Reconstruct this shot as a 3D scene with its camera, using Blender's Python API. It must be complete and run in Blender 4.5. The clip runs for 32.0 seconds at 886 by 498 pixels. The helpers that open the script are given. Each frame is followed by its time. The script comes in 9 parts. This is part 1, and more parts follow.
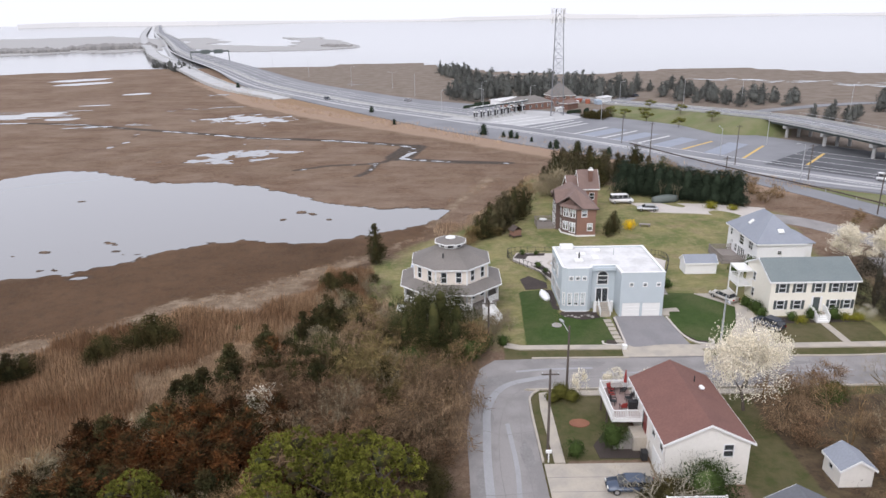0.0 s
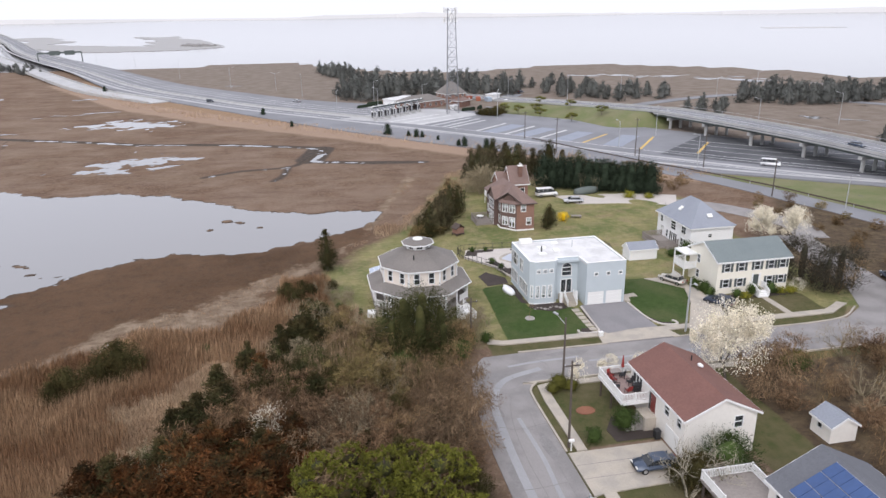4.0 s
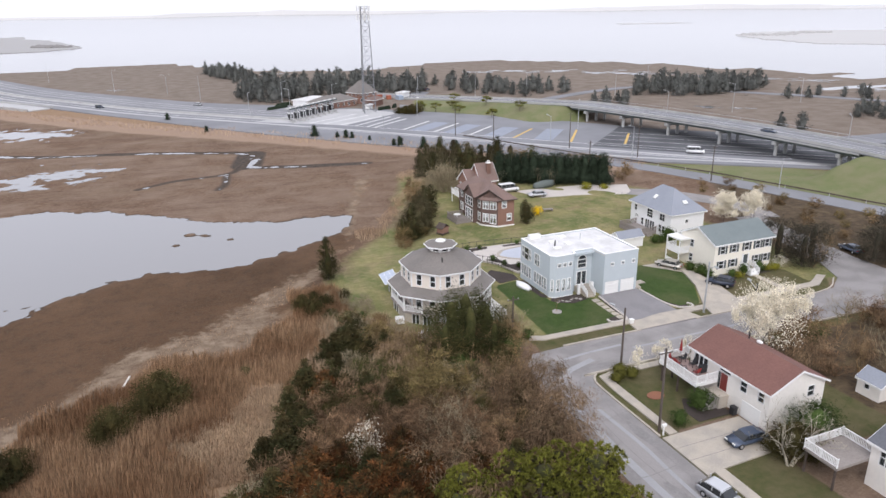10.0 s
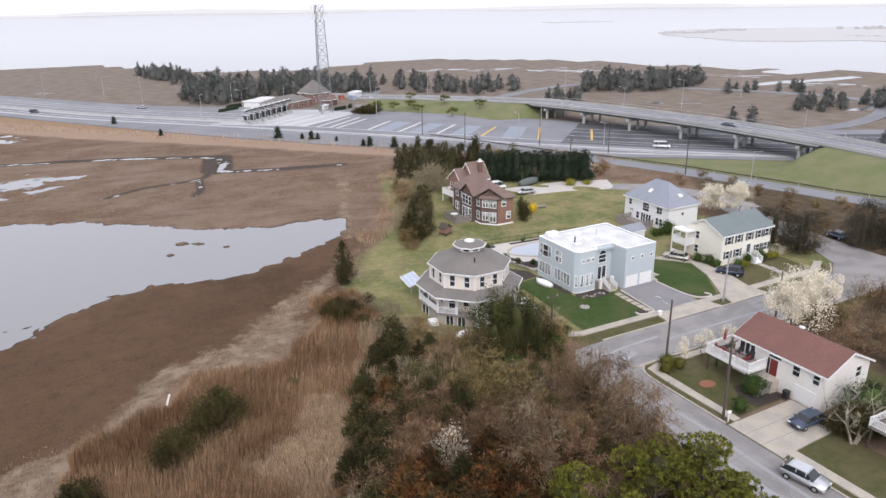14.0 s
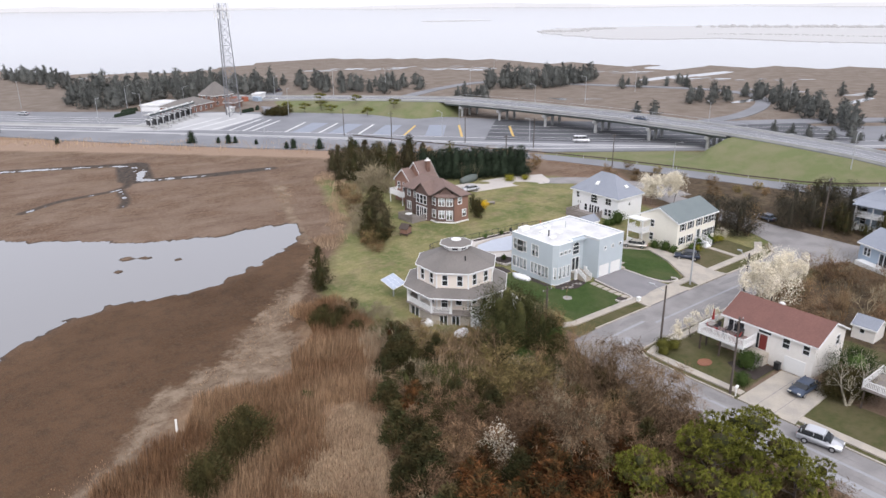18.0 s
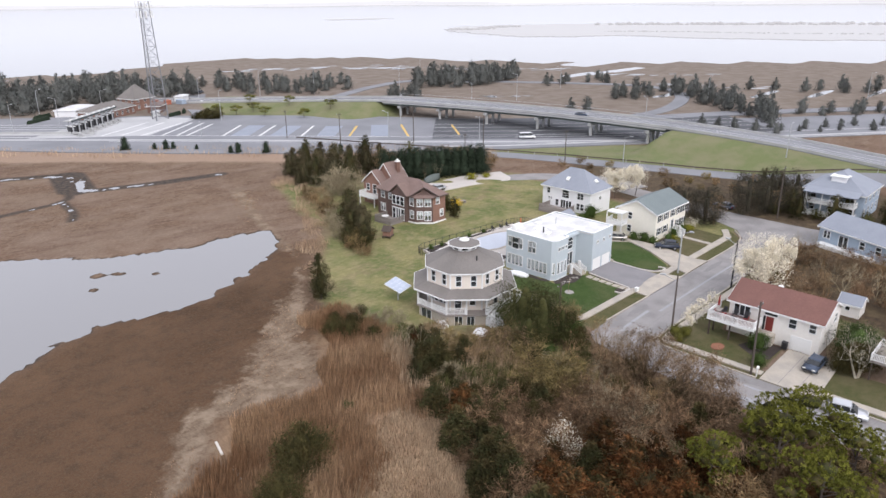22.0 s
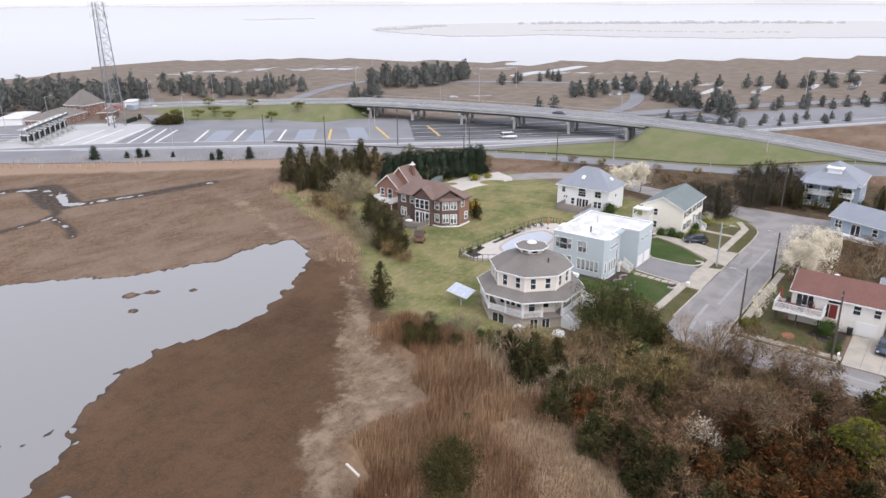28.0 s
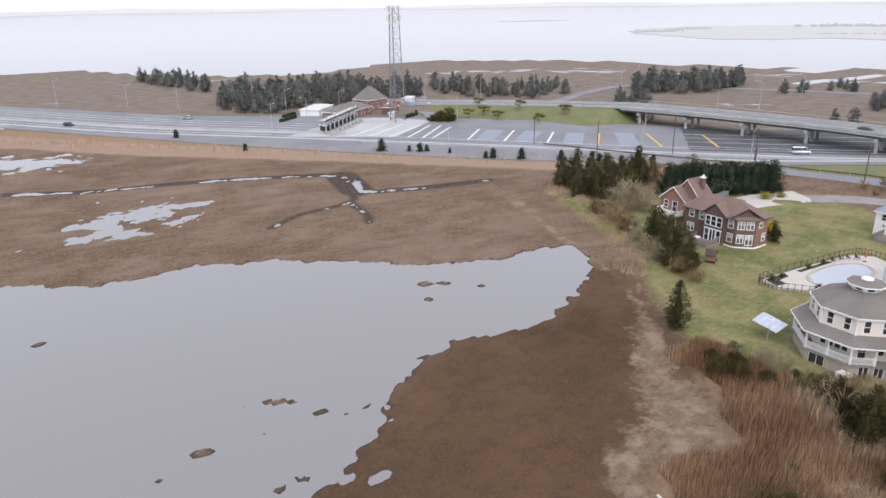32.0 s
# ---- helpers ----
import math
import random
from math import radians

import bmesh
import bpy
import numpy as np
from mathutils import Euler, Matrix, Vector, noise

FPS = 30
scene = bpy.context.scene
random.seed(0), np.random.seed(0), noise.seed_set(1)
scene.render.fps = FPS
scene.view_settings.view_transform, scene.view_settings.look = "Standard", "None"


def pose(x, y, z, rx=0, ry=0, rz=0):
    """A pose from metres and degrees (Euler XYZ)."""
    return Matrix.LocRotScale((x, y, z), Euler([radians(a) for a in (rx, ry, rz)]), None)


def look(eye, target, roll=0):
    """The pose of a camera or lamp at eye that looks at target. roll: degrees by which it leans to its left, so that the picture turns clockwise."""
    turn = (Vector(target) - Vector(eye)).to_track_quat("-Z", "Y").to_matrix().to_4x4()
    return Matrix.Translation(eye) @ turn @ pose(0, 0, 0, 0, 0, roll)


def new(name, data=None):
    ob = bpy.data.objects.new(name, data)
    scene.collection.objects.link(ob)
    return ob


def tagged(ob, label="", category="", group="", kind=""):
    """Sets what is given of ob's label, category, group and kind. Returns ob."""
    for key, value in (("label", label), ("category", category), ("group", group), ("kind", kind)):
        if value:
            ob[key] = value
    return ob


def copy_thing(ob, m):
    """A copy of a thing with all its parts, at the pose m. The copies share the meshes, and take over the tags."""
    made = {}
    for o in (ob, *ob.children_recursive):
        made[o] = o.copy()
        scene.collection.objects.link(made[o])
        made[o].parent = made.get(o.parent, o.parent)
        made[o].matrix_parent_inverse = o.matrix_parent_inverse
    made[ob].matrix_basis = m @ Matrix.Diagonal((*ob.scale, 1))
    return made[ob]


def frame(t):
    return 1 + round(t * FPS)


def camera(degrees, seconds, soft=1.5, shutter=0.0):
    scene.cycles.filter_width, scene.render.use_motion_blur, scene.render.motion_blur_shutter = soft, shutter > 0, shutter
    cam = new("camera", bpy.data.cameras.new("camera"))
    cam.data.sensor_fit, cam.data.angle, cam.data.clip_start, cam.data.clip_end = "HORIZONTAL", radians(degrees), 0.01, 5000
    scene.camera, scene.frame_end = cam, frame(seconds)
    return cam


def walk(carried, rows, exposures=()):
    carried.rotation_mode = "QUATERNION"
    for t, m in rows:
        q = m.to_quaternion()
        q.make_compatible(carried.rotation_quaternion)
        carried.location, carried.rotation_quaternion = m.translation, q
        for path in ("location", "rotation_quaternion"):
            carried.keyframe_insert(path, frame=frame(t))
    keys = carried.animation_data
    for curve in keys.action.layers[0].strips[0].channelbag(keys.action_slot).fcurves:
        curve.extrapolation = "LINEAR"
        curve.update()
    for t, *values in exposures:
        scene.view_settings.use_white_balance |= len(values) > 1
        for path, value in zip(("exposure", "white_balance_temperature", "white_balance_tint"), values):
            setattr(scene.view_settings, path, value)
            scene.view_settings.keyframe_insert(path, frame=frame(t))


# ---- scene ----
cam = camera(64.9, 32.0)
METRES, EYE, TILT, LEAN, TURN = 112.0, 44.0, 0.0, 0.0, 0.1
ROWS = [
    (0.0, 0.0, 0.0, 0.0, -0.3, -18.74, 0.88),
    (0.5, -0.0163, 0.0008, 0.0004, -1.02, -18.77, 0.87),
    (1.0, -0.0318, 0.0015, 0.0011, -2.06, -18.8, 0.86),
    (1.5, -0.0485, 0.0029, 0.0017, -3.62, -18.85, 0.85),
    (2.0, -0.0648, 0.0045, 0.0023, -5.16, -18.88, 0.84),
    (2.5, -0.0815, 0.0065, 0.0026, -6.71, -18.9, 0.81),
    (3.0, -0.098, 0.0092, 0.0028, -8.25, -18.92, 0.77),
    (3.5, -0.1144, 0.0119, 0.0037, -9.81, -18.96, 0.77),
    (4.0, -0.1309, 0.0155, 0.0044, -11.36, -19.01, 0.73),
    (4.5, -0.1469, 0.019, 0.0052, -12.9, -19.04, 0.76),
    (6.5, -0.2119, 0.0375, 0.0073, -17.09, -19.17, 0.78),
    (7.0, -0.228, 0.043, 0.0078, -17.82, -19.2, 0.79),
    (7.5, -0.2442, 0.0487, 0.008, -18.56, -19.21, 0.8),
    (8.0, -0.2598, 0.0548, 0.0082, -19.28, -19.24, 0.82),
    (8.5, -0.2758, 0.0611, 0.0083, -20.02, -19.26, 0.81),
    (9.0, -0.2917, 0.0676, 0.0086, -20.76, -19.28, 0.8),
    (9.5, -0.3072, 0.0745, 0.009, -21.5, -19.31, 0.81),
    (10.0, -0.3228, 0.0816, 0.0092, -22.24, -19.34, 0.79),
    (10.5, -0.3381, 0.0891, 0.0094, -22.98, -19.37, 0.79),
    (11.0, -0.3533, 0.0966, 0.0094, -23.73, -19.39, 0.78),
    (11.5, -0.3688, 0.1043, 0.0098, -24.51, -19.42, 0.78),
    (12.0, -0.3839, 0.1122, 0.0102, -25.29, -19.44, 0.77),
    (12.5, -0.3989, 0.1203, 0.0104, -26.06, -19.47, 0.77),
    (13.0, -0.4138, 0.1287, 0.0108, -26.85, -19.5, 0.78),
    (13.5, -0.4289, 0.1371, 0.0111, -27.64, -19.51, 0.76),
    (15.5, -0.4882, 0.1728, 0.0118, -31.56, -19.56, 0.6),
    (16.0, -0.5025, 0.1823, 0.0121, -32.93, -19.59, 0.58),
    (16.5, -0.5169, 0.1924, 0.0123, -34.3, -19.62, 0.53),
    (17.0, -0.5313, 0.2027, 0.0125, -35.66, -19.64, 0.48),
    (17.5, -0.5451, 0.2133, 0.0126, -37.03, -19.67, 0.46),
    (18.0, -0.5582, 0.2238, 0.0127, -38.36, -19.69, 0.44),
    (18.5, -0.5717, 0.2349, 0.013, -39.74, -19.71, 0.41),
    (19.0, -0.5849, 0.2462, 0.0134, -41.11, -19.73, 0.36),
    (19.5, -0.5977, 0.2579, 0.0141, -42.49, -19.76, 0.36),
    (20.0, -0.6102, 0.2698, 0.0146, -43.85, -19.79, 0.32),
    (20.5, -0.6226, 0.2818, 0.0151, -44.94, -19.81, 0.29),
    (21.0, -0.6345, 0.2941, 0.0156, -45.61, -19.83, 0.29),
    (21.5, -0.6462, 0.3066, 0.0159, -46.02, -19.85, 0.29),
    (22.0, -0.6573, 0.3193, 0.0165, -46.41, -19.89, 0.32),
    (22.5, -0.6681, 0.3323, 0.0168, -46.81, -19.9, 0.32),
    (23.0, -0.6786, 0.3454, 0.017, -47.2, -19.92, 0.32),
    (23.5, -0.6892, 0.3588, 0.0175, -47.65, -19.93, 0.33),
    (24.0, -0.6995, 0.3722, 0.018, -48.15, -19.95, 0.33),
    (24.5, -0.7099, 0.3855, 0.0184, -48.77, -19.96, 0.31),
    (25.0, -0.7201, 0.3991, 0.0189, -49.94, -19.97, 0.28),
    (25.5, -0.7302, 0.413, 0.0193, -51.41, -19.96, 0.23),
    (27.5, -0.7688, 0.4669, 0.0206, -53.17, -19.98, 0.21),
    (28.0, -0.7764, 0.4788, 0.0208, -53.25, -19.97, 0.24),
    (28.5, -0.7837, 0.4899, 0.0214, -53.34, -19.96, 0.25),
    (29.0, -0.7907, 0.501, 0.0218, -53.28, -19.96, 0.28),
    (29.5, -0.798, 0.5121, 0.0223, -50.86, -19.93, 0.37),
    (30.0, -0.8045, 0.5221, 0.023, -47.69, -19.89, 0.52),
    (30.5, -0.8106, 0.5310, 0.0235, -44.33, -19.87, 0.58),
    (31.0, -0.8172, 0.5408, 0.0238, -41.10, -19.83, 0.64),
    (31.5, -0.8240, 0.5508, 0.0240, -37.50, -19.76, 0.70),
    (32.0, -0.8312, 0.5608, 0.0242, -33.95, -19.68, 0.80),
]
walk(cam, [(t, pose(0, 0, EYE, TILT, LEAN, TURN) @ pose(METRES * x, METRES * y, METRES * z, 90 + pitch, roll, yaw)) for t, x, y, z, yaw, pitch, roll in ROWS],
     exposures=[(0.0, 0.42, 6400, 14), (6.0, 0.44, 6400, 14), (16.0, 0.51, 6400, 14), (25.0, 0.57, 6400, 14), (29.0, 0.56, 6400, 14), (32.0, 0.47, 6400, 14)])

# ---- world and sun ----
world = bpy.data.worlds.new("world")
scene.world = world
world.use_nodes = True
wn, wl = world.node_tree.nodes, world.node_tree.links
wn.clear()
sky = wn.new("ShaderNodeTexSky")
sky.sky_type = 'NISHITA'
sky.sun_disc = False
sky.sun_elevation, sky.sun_rotation = radians(48), radians(200)
sky.air_density, sky.dust_density, sky.ozone_density = 1.0, 4.0, 1.0
cloud = wn.new("ShaderNodeMix")
cloud.data_type = 'RGBA'
cloud.inputs["Factor"].default_value = 0.86
cloud.inputs["B"].default_value = (8.45, 8.72, 9.5, 1)      # even overcast layer
back = wn.new("ShaderNodeBackground")
back.inputs["Strength"].default_value = 0.1
wout = wn.new("ShaderNodeOutputWorld")
wl.new(sky.outputs[0], cloud.inputs["A"])
wl.new(cloud.outputs["Result"], back.inputs["Color"])
wl.new(back.outputs[0], wout.inputs[0])
sun = new("sun", bpy.data.lights.new("sun", 'SUN'))
sun.data.energy, sun.data.angle, sun.data.color = 1.25, radians(35), (1.0, 0.98, 0.955)
sun.matrix_world = look((-60, -80, 120), (0, 40, 0))

# ---- materials ----
def mat(name, base, rough=0.8, var=0.2, scale=3.0, second=None, scale2=0.35, amount2=0.5, bump=0.25, metal=0.0,
        per_object=0.0, per_island=0.0, bands=0.0, band_axis='Z', spec=0.4, stretch=(1, 1, 1), depth=0.02):
    m = bpy.data.materials.new(name)
    m.use_nodes = True
    n, l = m.node_tree.nodes, m.node_tree.links
    p = n["Principled BSDF"]
    p.inputs["Roughness"].default_value = rough
    p.inputs["Metallic"].default_value = metal
    p.inputs["Specular IOR Level"].default_value = 0.1 if per_island else spec
    tc = n.new("ShaderNodeTexCoord")
    mp = n.new("ShaderNodeMapping")
    mp.inputs["Scale"].default_value = stretch
    l.new(tc.outputs["Object"], mp.inputs[0])
    a = n.new("ShaderNodeTexNoise")
    a.inputs["Scale"].default_value, a.inputs["Detail"].default_value, a.inputs["Roughness"].default_value = scale, 6, 0.65
    l.new(mp.outputs[0], a.inputs["Vector"])
    ramp = n.new("ShaderNodeMapRange")
    ramp.inputs[1].default_value, ramp.inputs[2].default_value = 0.25, 0.75
    ramp.inputs[3].default_value, ramp.inputs[4].default_value = 1 - var, 1 + var
    l.new(a.outputs["Fac"], ramp.inputs[0])
    col = n.new("ShaderNodeMix")
    col.data_type = 'RGBA'
    col.inputs["A"].default_value = (*base, 1)
    col.inputs["B"].default_value = (*(second or [c * (1 - var) for c in base]), 1)
    b = n.new("ShaderNodeTexNoise")
    b.inputs["Scale"].default_value, b.inputs["Detail"].default_value = scale2, 4
    l.new(tc.outputs["Object"], b.inputs["Vector"])
    r2 = n.new("ShaderNodeMapRange")
    r2.inputs[1].default_value, r2.inputs[2].default_value, r2.inputs[4].default_value = 0.42, 0.62, amount2
    l.new(b.outputs["Fac"], r2.inputs[0])
    l.new(r2.outputs[0], col.inputs["Factor"])
    value = ramp.outputs[0]
    for kind, amount in (("ShaderNodeObjectInfo", per_object), ("ShaderNodeNewGeometry", per_island)):
        if amount:
            o = n.new(kind)
            mr = n.new("ShaderNodeMapRange")
            mr.inputs[3].default_value, mr.inputs[4].default_value = 1 - amount, 1 + amount
            l.new(o.outputs["Random" if amount == per_object and kind == "ShaderNodeObjectInfo" else "Random Per Island"], mr.inputs[0])
            mul = n.new("ShaderNodeMath")
            mul.operation = 'MULTIPLY'
            l.new(value, mul.inputs[0])
            l.new(mr.outputs[0], mul.inputs[1])
            value = mul.outputs[0]
    sc = n.new("ShaderNodeVectorMath")
    sc.operation = 'SCALE'
    l.new(col.outputs["Result"], sc.inputs[0])
    l.new(value, sc.inputs["Scale"])
    l.new(sc.outputs[0], p.inputs["Base Color"])
    if bump:
        bp = n.new("ShaderNodeBump")
        bp.inputs["Strength"].default_value, bp.inputs["Distance"].default_value = bump, depth
        height = a.outputs["Fac"]
        if bands:
            w = n.new("ShaderNodeTexWave")
            w.wave_type, w.bands_direction, w.wave_profile = 'BANDS', band_axis, 'SAW'
            w.inputs["Scale"].default_value = 0.314 / bands
            l.new(tc.outputs["Object"], w.inputs["Vector"])
            height = w.outputs["Fac"]
        l.new(height, bp.inputs["Height"])
        l.new(bp.outputs[0], p.inputs["Normal"])
    return m


def glass(name, tint, clear=0.85):
    m = bpy.data.materials.new(name)
    m.use_nodes = True
    p = m.node_tree.nodes["Principled BSDF"]
    p.inputs["Base Color"].default_value = (*tint, 1)
    p.inputs["Roughness"].default_value = 0.03
    p.inputs["Transmission Weight"].default_value = clear
    return m


PANE = glass("window_glass", (0.13, 0.145, 0.16), 0.7)
CLEARPANE = glass("clear_window_glass", (0.80, 0.84, 0.87), 0.92)
CARGLASS = glass("car_glass", (0.05, 0.055, 0.06), 0.4)
WHITE = mat("white_paint", (0.78, 0.78, 0.76), 0.55, 0.04, 6, bump=0.05)
TRIM = mat("white_trim", (0.80, 0.80, 0.79), 0.5, 0.03, 6, bump=0.04)
CREAM = mat("cream_siding", (0.75, 0.68, 0.60), 0.65, 0.05, 2, bump=0.5, bands=0.2)
CREAMWHITE = mat("ivory_siding", (0.83, 0.79, 0.69), 0.6, 0.04, 2, bump=0.4, bands=0.2)
WHITESIDE = mat("white_siding", (0.80, 0.80, 0.80), 0.6, 0.04, 2, bump=0.4, bands=0.2)
OFFWHITE = mat("off_white_siding", (0.80, 0.77, 0.72), 0.65, 0.05, 2, bump=0.4, bands=0.2)
STUCCO = mat("pale_blue_stucco", (0.490, 0.545, 0.575), 0.85, 0.06, 9, second=(0.45, 0.505, 0.535), bump=0.25)
BLUEGREY = mat("blue_grey_siding", (0.33, 0.40, 0.48), 0.65, 0.06, 2, bump=0.4, bands=0.2)
REDWOOD = mat("brown_wood_siding", (0.135, 0.088, 0.074), 0.75, 0.2, 3, second=(0.102, 0.068, 0.058), bump=0.4, bands=0.25)
BRICK = mat("brown_brick", (0.185, 0.105, 0.080), 0.85, 0.2, 5, second=(0.14, 0.08, 0.062), bump=0.3, bands=0.08)
BRICKPALE = mat("tan_brick", (0.265, 0.150, 0.112), 0.85, 0.2, 5, second=(0.205, 0.118, 0.09), bump=0.3, bands=0.08)
SHINGLE = mat("grey_brown_shingle", (0.195, 0.178, 0.163), 0.9, 0.18, 5, second=(0.150, 0.138, 0.127), bump=0.5, bands=0.16)
SHINGLEGREY = mat("grey_shingle", (0.27, 0.29, 0.33), 0.9, 0.12, 5, second=(0.23, 0.25, 0.29), bump=0.5, bands=0.16)
SHINGLEGREEN = mat("grey_green_shingle", (0.175, 0.205, 0.205), 0.9, 0.12, 5, second=(0.15, 0.18, 0.185), bump=0.5, bands=0.16)
SHINGLERED = mat("red_brown_shingle", (0.185, 0.092, 0.075), 0.9, 0.16, 4, second=(0.15, 0.076, 0.064), bump=0.5, bands=0.16)
SHINGLEBROWN = mat("brown_shingle", (0.205, 0.142, 0.122), 0.9, 0.16, 4, second=(0.155, 0.110, 0.096), bump=0.5, bands=0.16)
SHINGLEDARK = mat("dark_shingle", (0.13, 0.135, 0.15), 0.9, 0.15, 4, bump=0.5, bands=0.16)
MEMBRANE = mat("white_roof_membrane", (0.66, 0.655, 0.65), 0.55, 0.08, 2, second=(0.50, 0.495, 0.485), scale2=0.45, amount2=0.7, bump=0.1)
DARKTRIM = mat("dark_shutter", (0.07, 0.085, 0.085), 0.6, 0.1, 5, bump=0.1)
REDDOOR = mat("red_door", (0.17, 0.03, 0.025), 0.45, 0.08, 5, bump=0.05)
ASPHALT = mat("worn_asphalt", (0.280, 0.264, 0.256), 0.9, 0.16, 12, second=(0.215, 0.204, 0.199), scale2=0.25, amount2=0.9, bump=0.2)
PATCH = mat("asphalt_patch", (0.325, 0.325, 0.332), 0.9, 0.12, 8, bump=0.2)
DRIVE = mat("grey_driveway_asphalt", (0.235, 0.225, 0.23), 0.9, 0.14, 6, second=(0.19, 0.185, 0.19), bump=0.2)
HIGHWAY = mat("highway_asphalt", (0.225, 0.228, 0.242), 0.9, 0.10, 4, second=(0.185, 0.188, 0.20), scale2=0.06, amount2=0.8, bump=0.1)
HIGHDARK = mat("dark_highway_asphalt", (0.068, 0.070, 0.078), 0.8, 0.15, 3, second=(0.105, 0.108, 0.115), scale2=0.08, amount2=0.8, bump=0.1)
HIGHCON = mat("highway_concrete", (0.46, 0.46, 0.46), 0.9, 0.10, 4, second=(0.38, 0.38, 0.385), scale2=0.08, amount2=0.7, bump=0.1)
CONCRETE = mat("concrete", (0.435, 0.388, 0.325), 0.9, 0.12, 7, second=(0.345, 0.318, 0.28), scale2=0.5, amount2=0.8, bump=0.2)
DECKCON = mat("bridge_concrete", (0.42, 0.42, 0.41), 0.9, 0.12, 2, second=(0.33, 0.33, 0.33), scale2=0.2, amount2=0.7, bump=0.2)
TOWERSTEEL = mat("dull_tower_steel", (0.20, 0.205, 0.215), 0.7, 0.15, 3, bump=0.05)
VINYTWIG = mat("dark_hanging_vines", (0.205, 0.140, 0.085), 0.95, 0.2, 2, second=(0.100, 0.068, 0.042), scale2=0.7, amount2=0.9, bump=0, per_object=0.35, per_island=0.5)
DARKBUSH = mat("dark_olive_leaves", (0.050, 0.045, 0.017), 0.85, 0.2, 2, second=(0.088, 0.060, 0.024), scale2=0.6, bump=0, per_object=0.25, per_island=0.45)
TAR = mat("dark_crack_sealant", (0.225, 0.215, 0.208), 0.8, 0.15, 6, bump=0.05)
STAIN = mat("stained_asphalt", (0.215, 0.205, 0.20), 0.9, 0.2, 5, second=(0.26, 0.25, 0.245), scale2=0.7, bump=0.2)
STEEL = mat("green_grey_steel", (0.115, 0.135, 0.125), 0.6, 0.15, 3, bump=0.1)
PAINTWHITE = mat("white_road_paint", (0.66, 0.66, 0.65), 0.8, 0.15, 6, bump=0.05)
PAINTYELLOW = mat("yellow_road_paint", (0.62, 0.42, 0.13), 0.8, 0.15, 6, bump=0.05)
PAINTBLUE = mat("blue_lane_paint", (0.27, 0.295, 0.345), 0.85, 0.12, 3, bump=0.05)
GALV = mat("galvanised_steel", (0.44, 0.45, 0.46), 0.5, 0.1, 5, metal=0.3, bump=0.05)
WOODPOLE = mat("weathered_pole", (0.10, 0.082, 0.07), 0.9, 0.2, 4, bump=0.3, stretch=(6, 6, 0.5))
TIMBER = mat("grey_timber", (0.27, 0.24, 0.22), 0.9, 0.2, 4, bump=0.3)
DARKTIMBER = mat("dark_timber", (0.085, 0.065, 0.055), 0.9, 0.2, 4, bump=0.3)
DECKBOARD = mat("reddish_deck_boards", (0.30, 0.22, 0.20), 0.85, 0.15, 3, bump=0.4, bands=0.14, band_axis='X')
MULCH = mat("dark_mulch", (0.055, 0.043, 0.038), 0.95, 0.35, 14, bump=0.6)
REDMULCH = mat("red_mulch", (0.26, 0.115, 0.07), 0.95, 0.25, 14, bump=0.6)
STONE = mat("grey_stone", (0.30, 0.28, 0.26), 0.9, 0.2, 6, bump=0.4, per_object=0.25)
PATIO = mat("pale_patio", (0.52, 0.48, 0.44), 0.9, 0.12, 5, bump=0.2)
POOLCOVER = mat("grey_pool_cover", (0.44, 0.47, 0.53), 0.5, 0.06, 2, bump=0.1)
TARP = mat("white_tarpaulin", (0.82, 0.83, 0.84), 0.5, 0.05, 3, bump=0.3)
SOLAR = mat("solar_cells", (0.035, 0.078, 0.205), 0.15, 0.12, 2, bump=0.0, spec=0.6)
SOLARPALE = mat("pale_solar_cells", (0.42, 0.47, 0.56), 0.2, 0.08, 2, bump=0.0, spec=0.6)
TYRE = mat("tyre_rubber", (0.02, 0.02, 0.021), 0.85, 0.1, 6, bump=0.1)
CHROME = mat("alloy_rim", (0.55, 0.55, 0.56), 0.3, 0.05, 6, metal=0.8, bump=0.0)
RED = mat("red_fabric", (0.27, 0.035, 0.03), 0.8, 0.1, 6, bump=0.1)
BLACK = mat("black_metal", (0.025, 0.025, 0.027), 0.5, 0.1, 6, bump=0.05)
LAMPLENS = mat("lamp_lens", (0.7, 0.7, 0.66), 0.2, 0.02, 6, bump=0)
REDLENS = mat("tail_lamp", (0.4, 0.02, 0.02), 0.2, 0.02, 6, bump=0)
BARK = mat("grey_bark", (0.125, 0.100, 0.085), 0.95, 0.2, 6, bump=0.4, per_object=0.2)
TWIG = mat("bare_twigs", (0.255, 0.172, 0.090), 0.95, 0.15, 2, second=(0.098, 0.065, 0.032), scale2=0.9, amount2=0.9, bump=0, per_object=0.40, per_island=0.5)
PURPLETWIG = mat("purple_brown_twigs", (0.205, 0.130, 0.076), 0.95, 0.15, 2, second=(0.082, 0.054, 0.032), scale2=0.9, amount2=0.9, bump=0, per_object=0.35, per_island=0.5)
TANTWIG = mat("tan_olive_twigs", (0.250, 0.188, 0.085), 0.95, 0.15, 2, second=(0.090, 0.076, 0.026), scale2=0.8, amount2=0.95, bump=0, per_object=0.35, per_island=0.5)
PALELIMB = mat("pale_lichened_limbs", (0.36, 0.325, 0.255), 0.95, 0.2, 3, bump=0, per_island=0.3)
TWIGGREY = mat("pale_bare_twigs", (0.28, 0.235, 0.155), 0.95, 0.15, 2, bump=0, per_object=0.2, per_island=0.3)
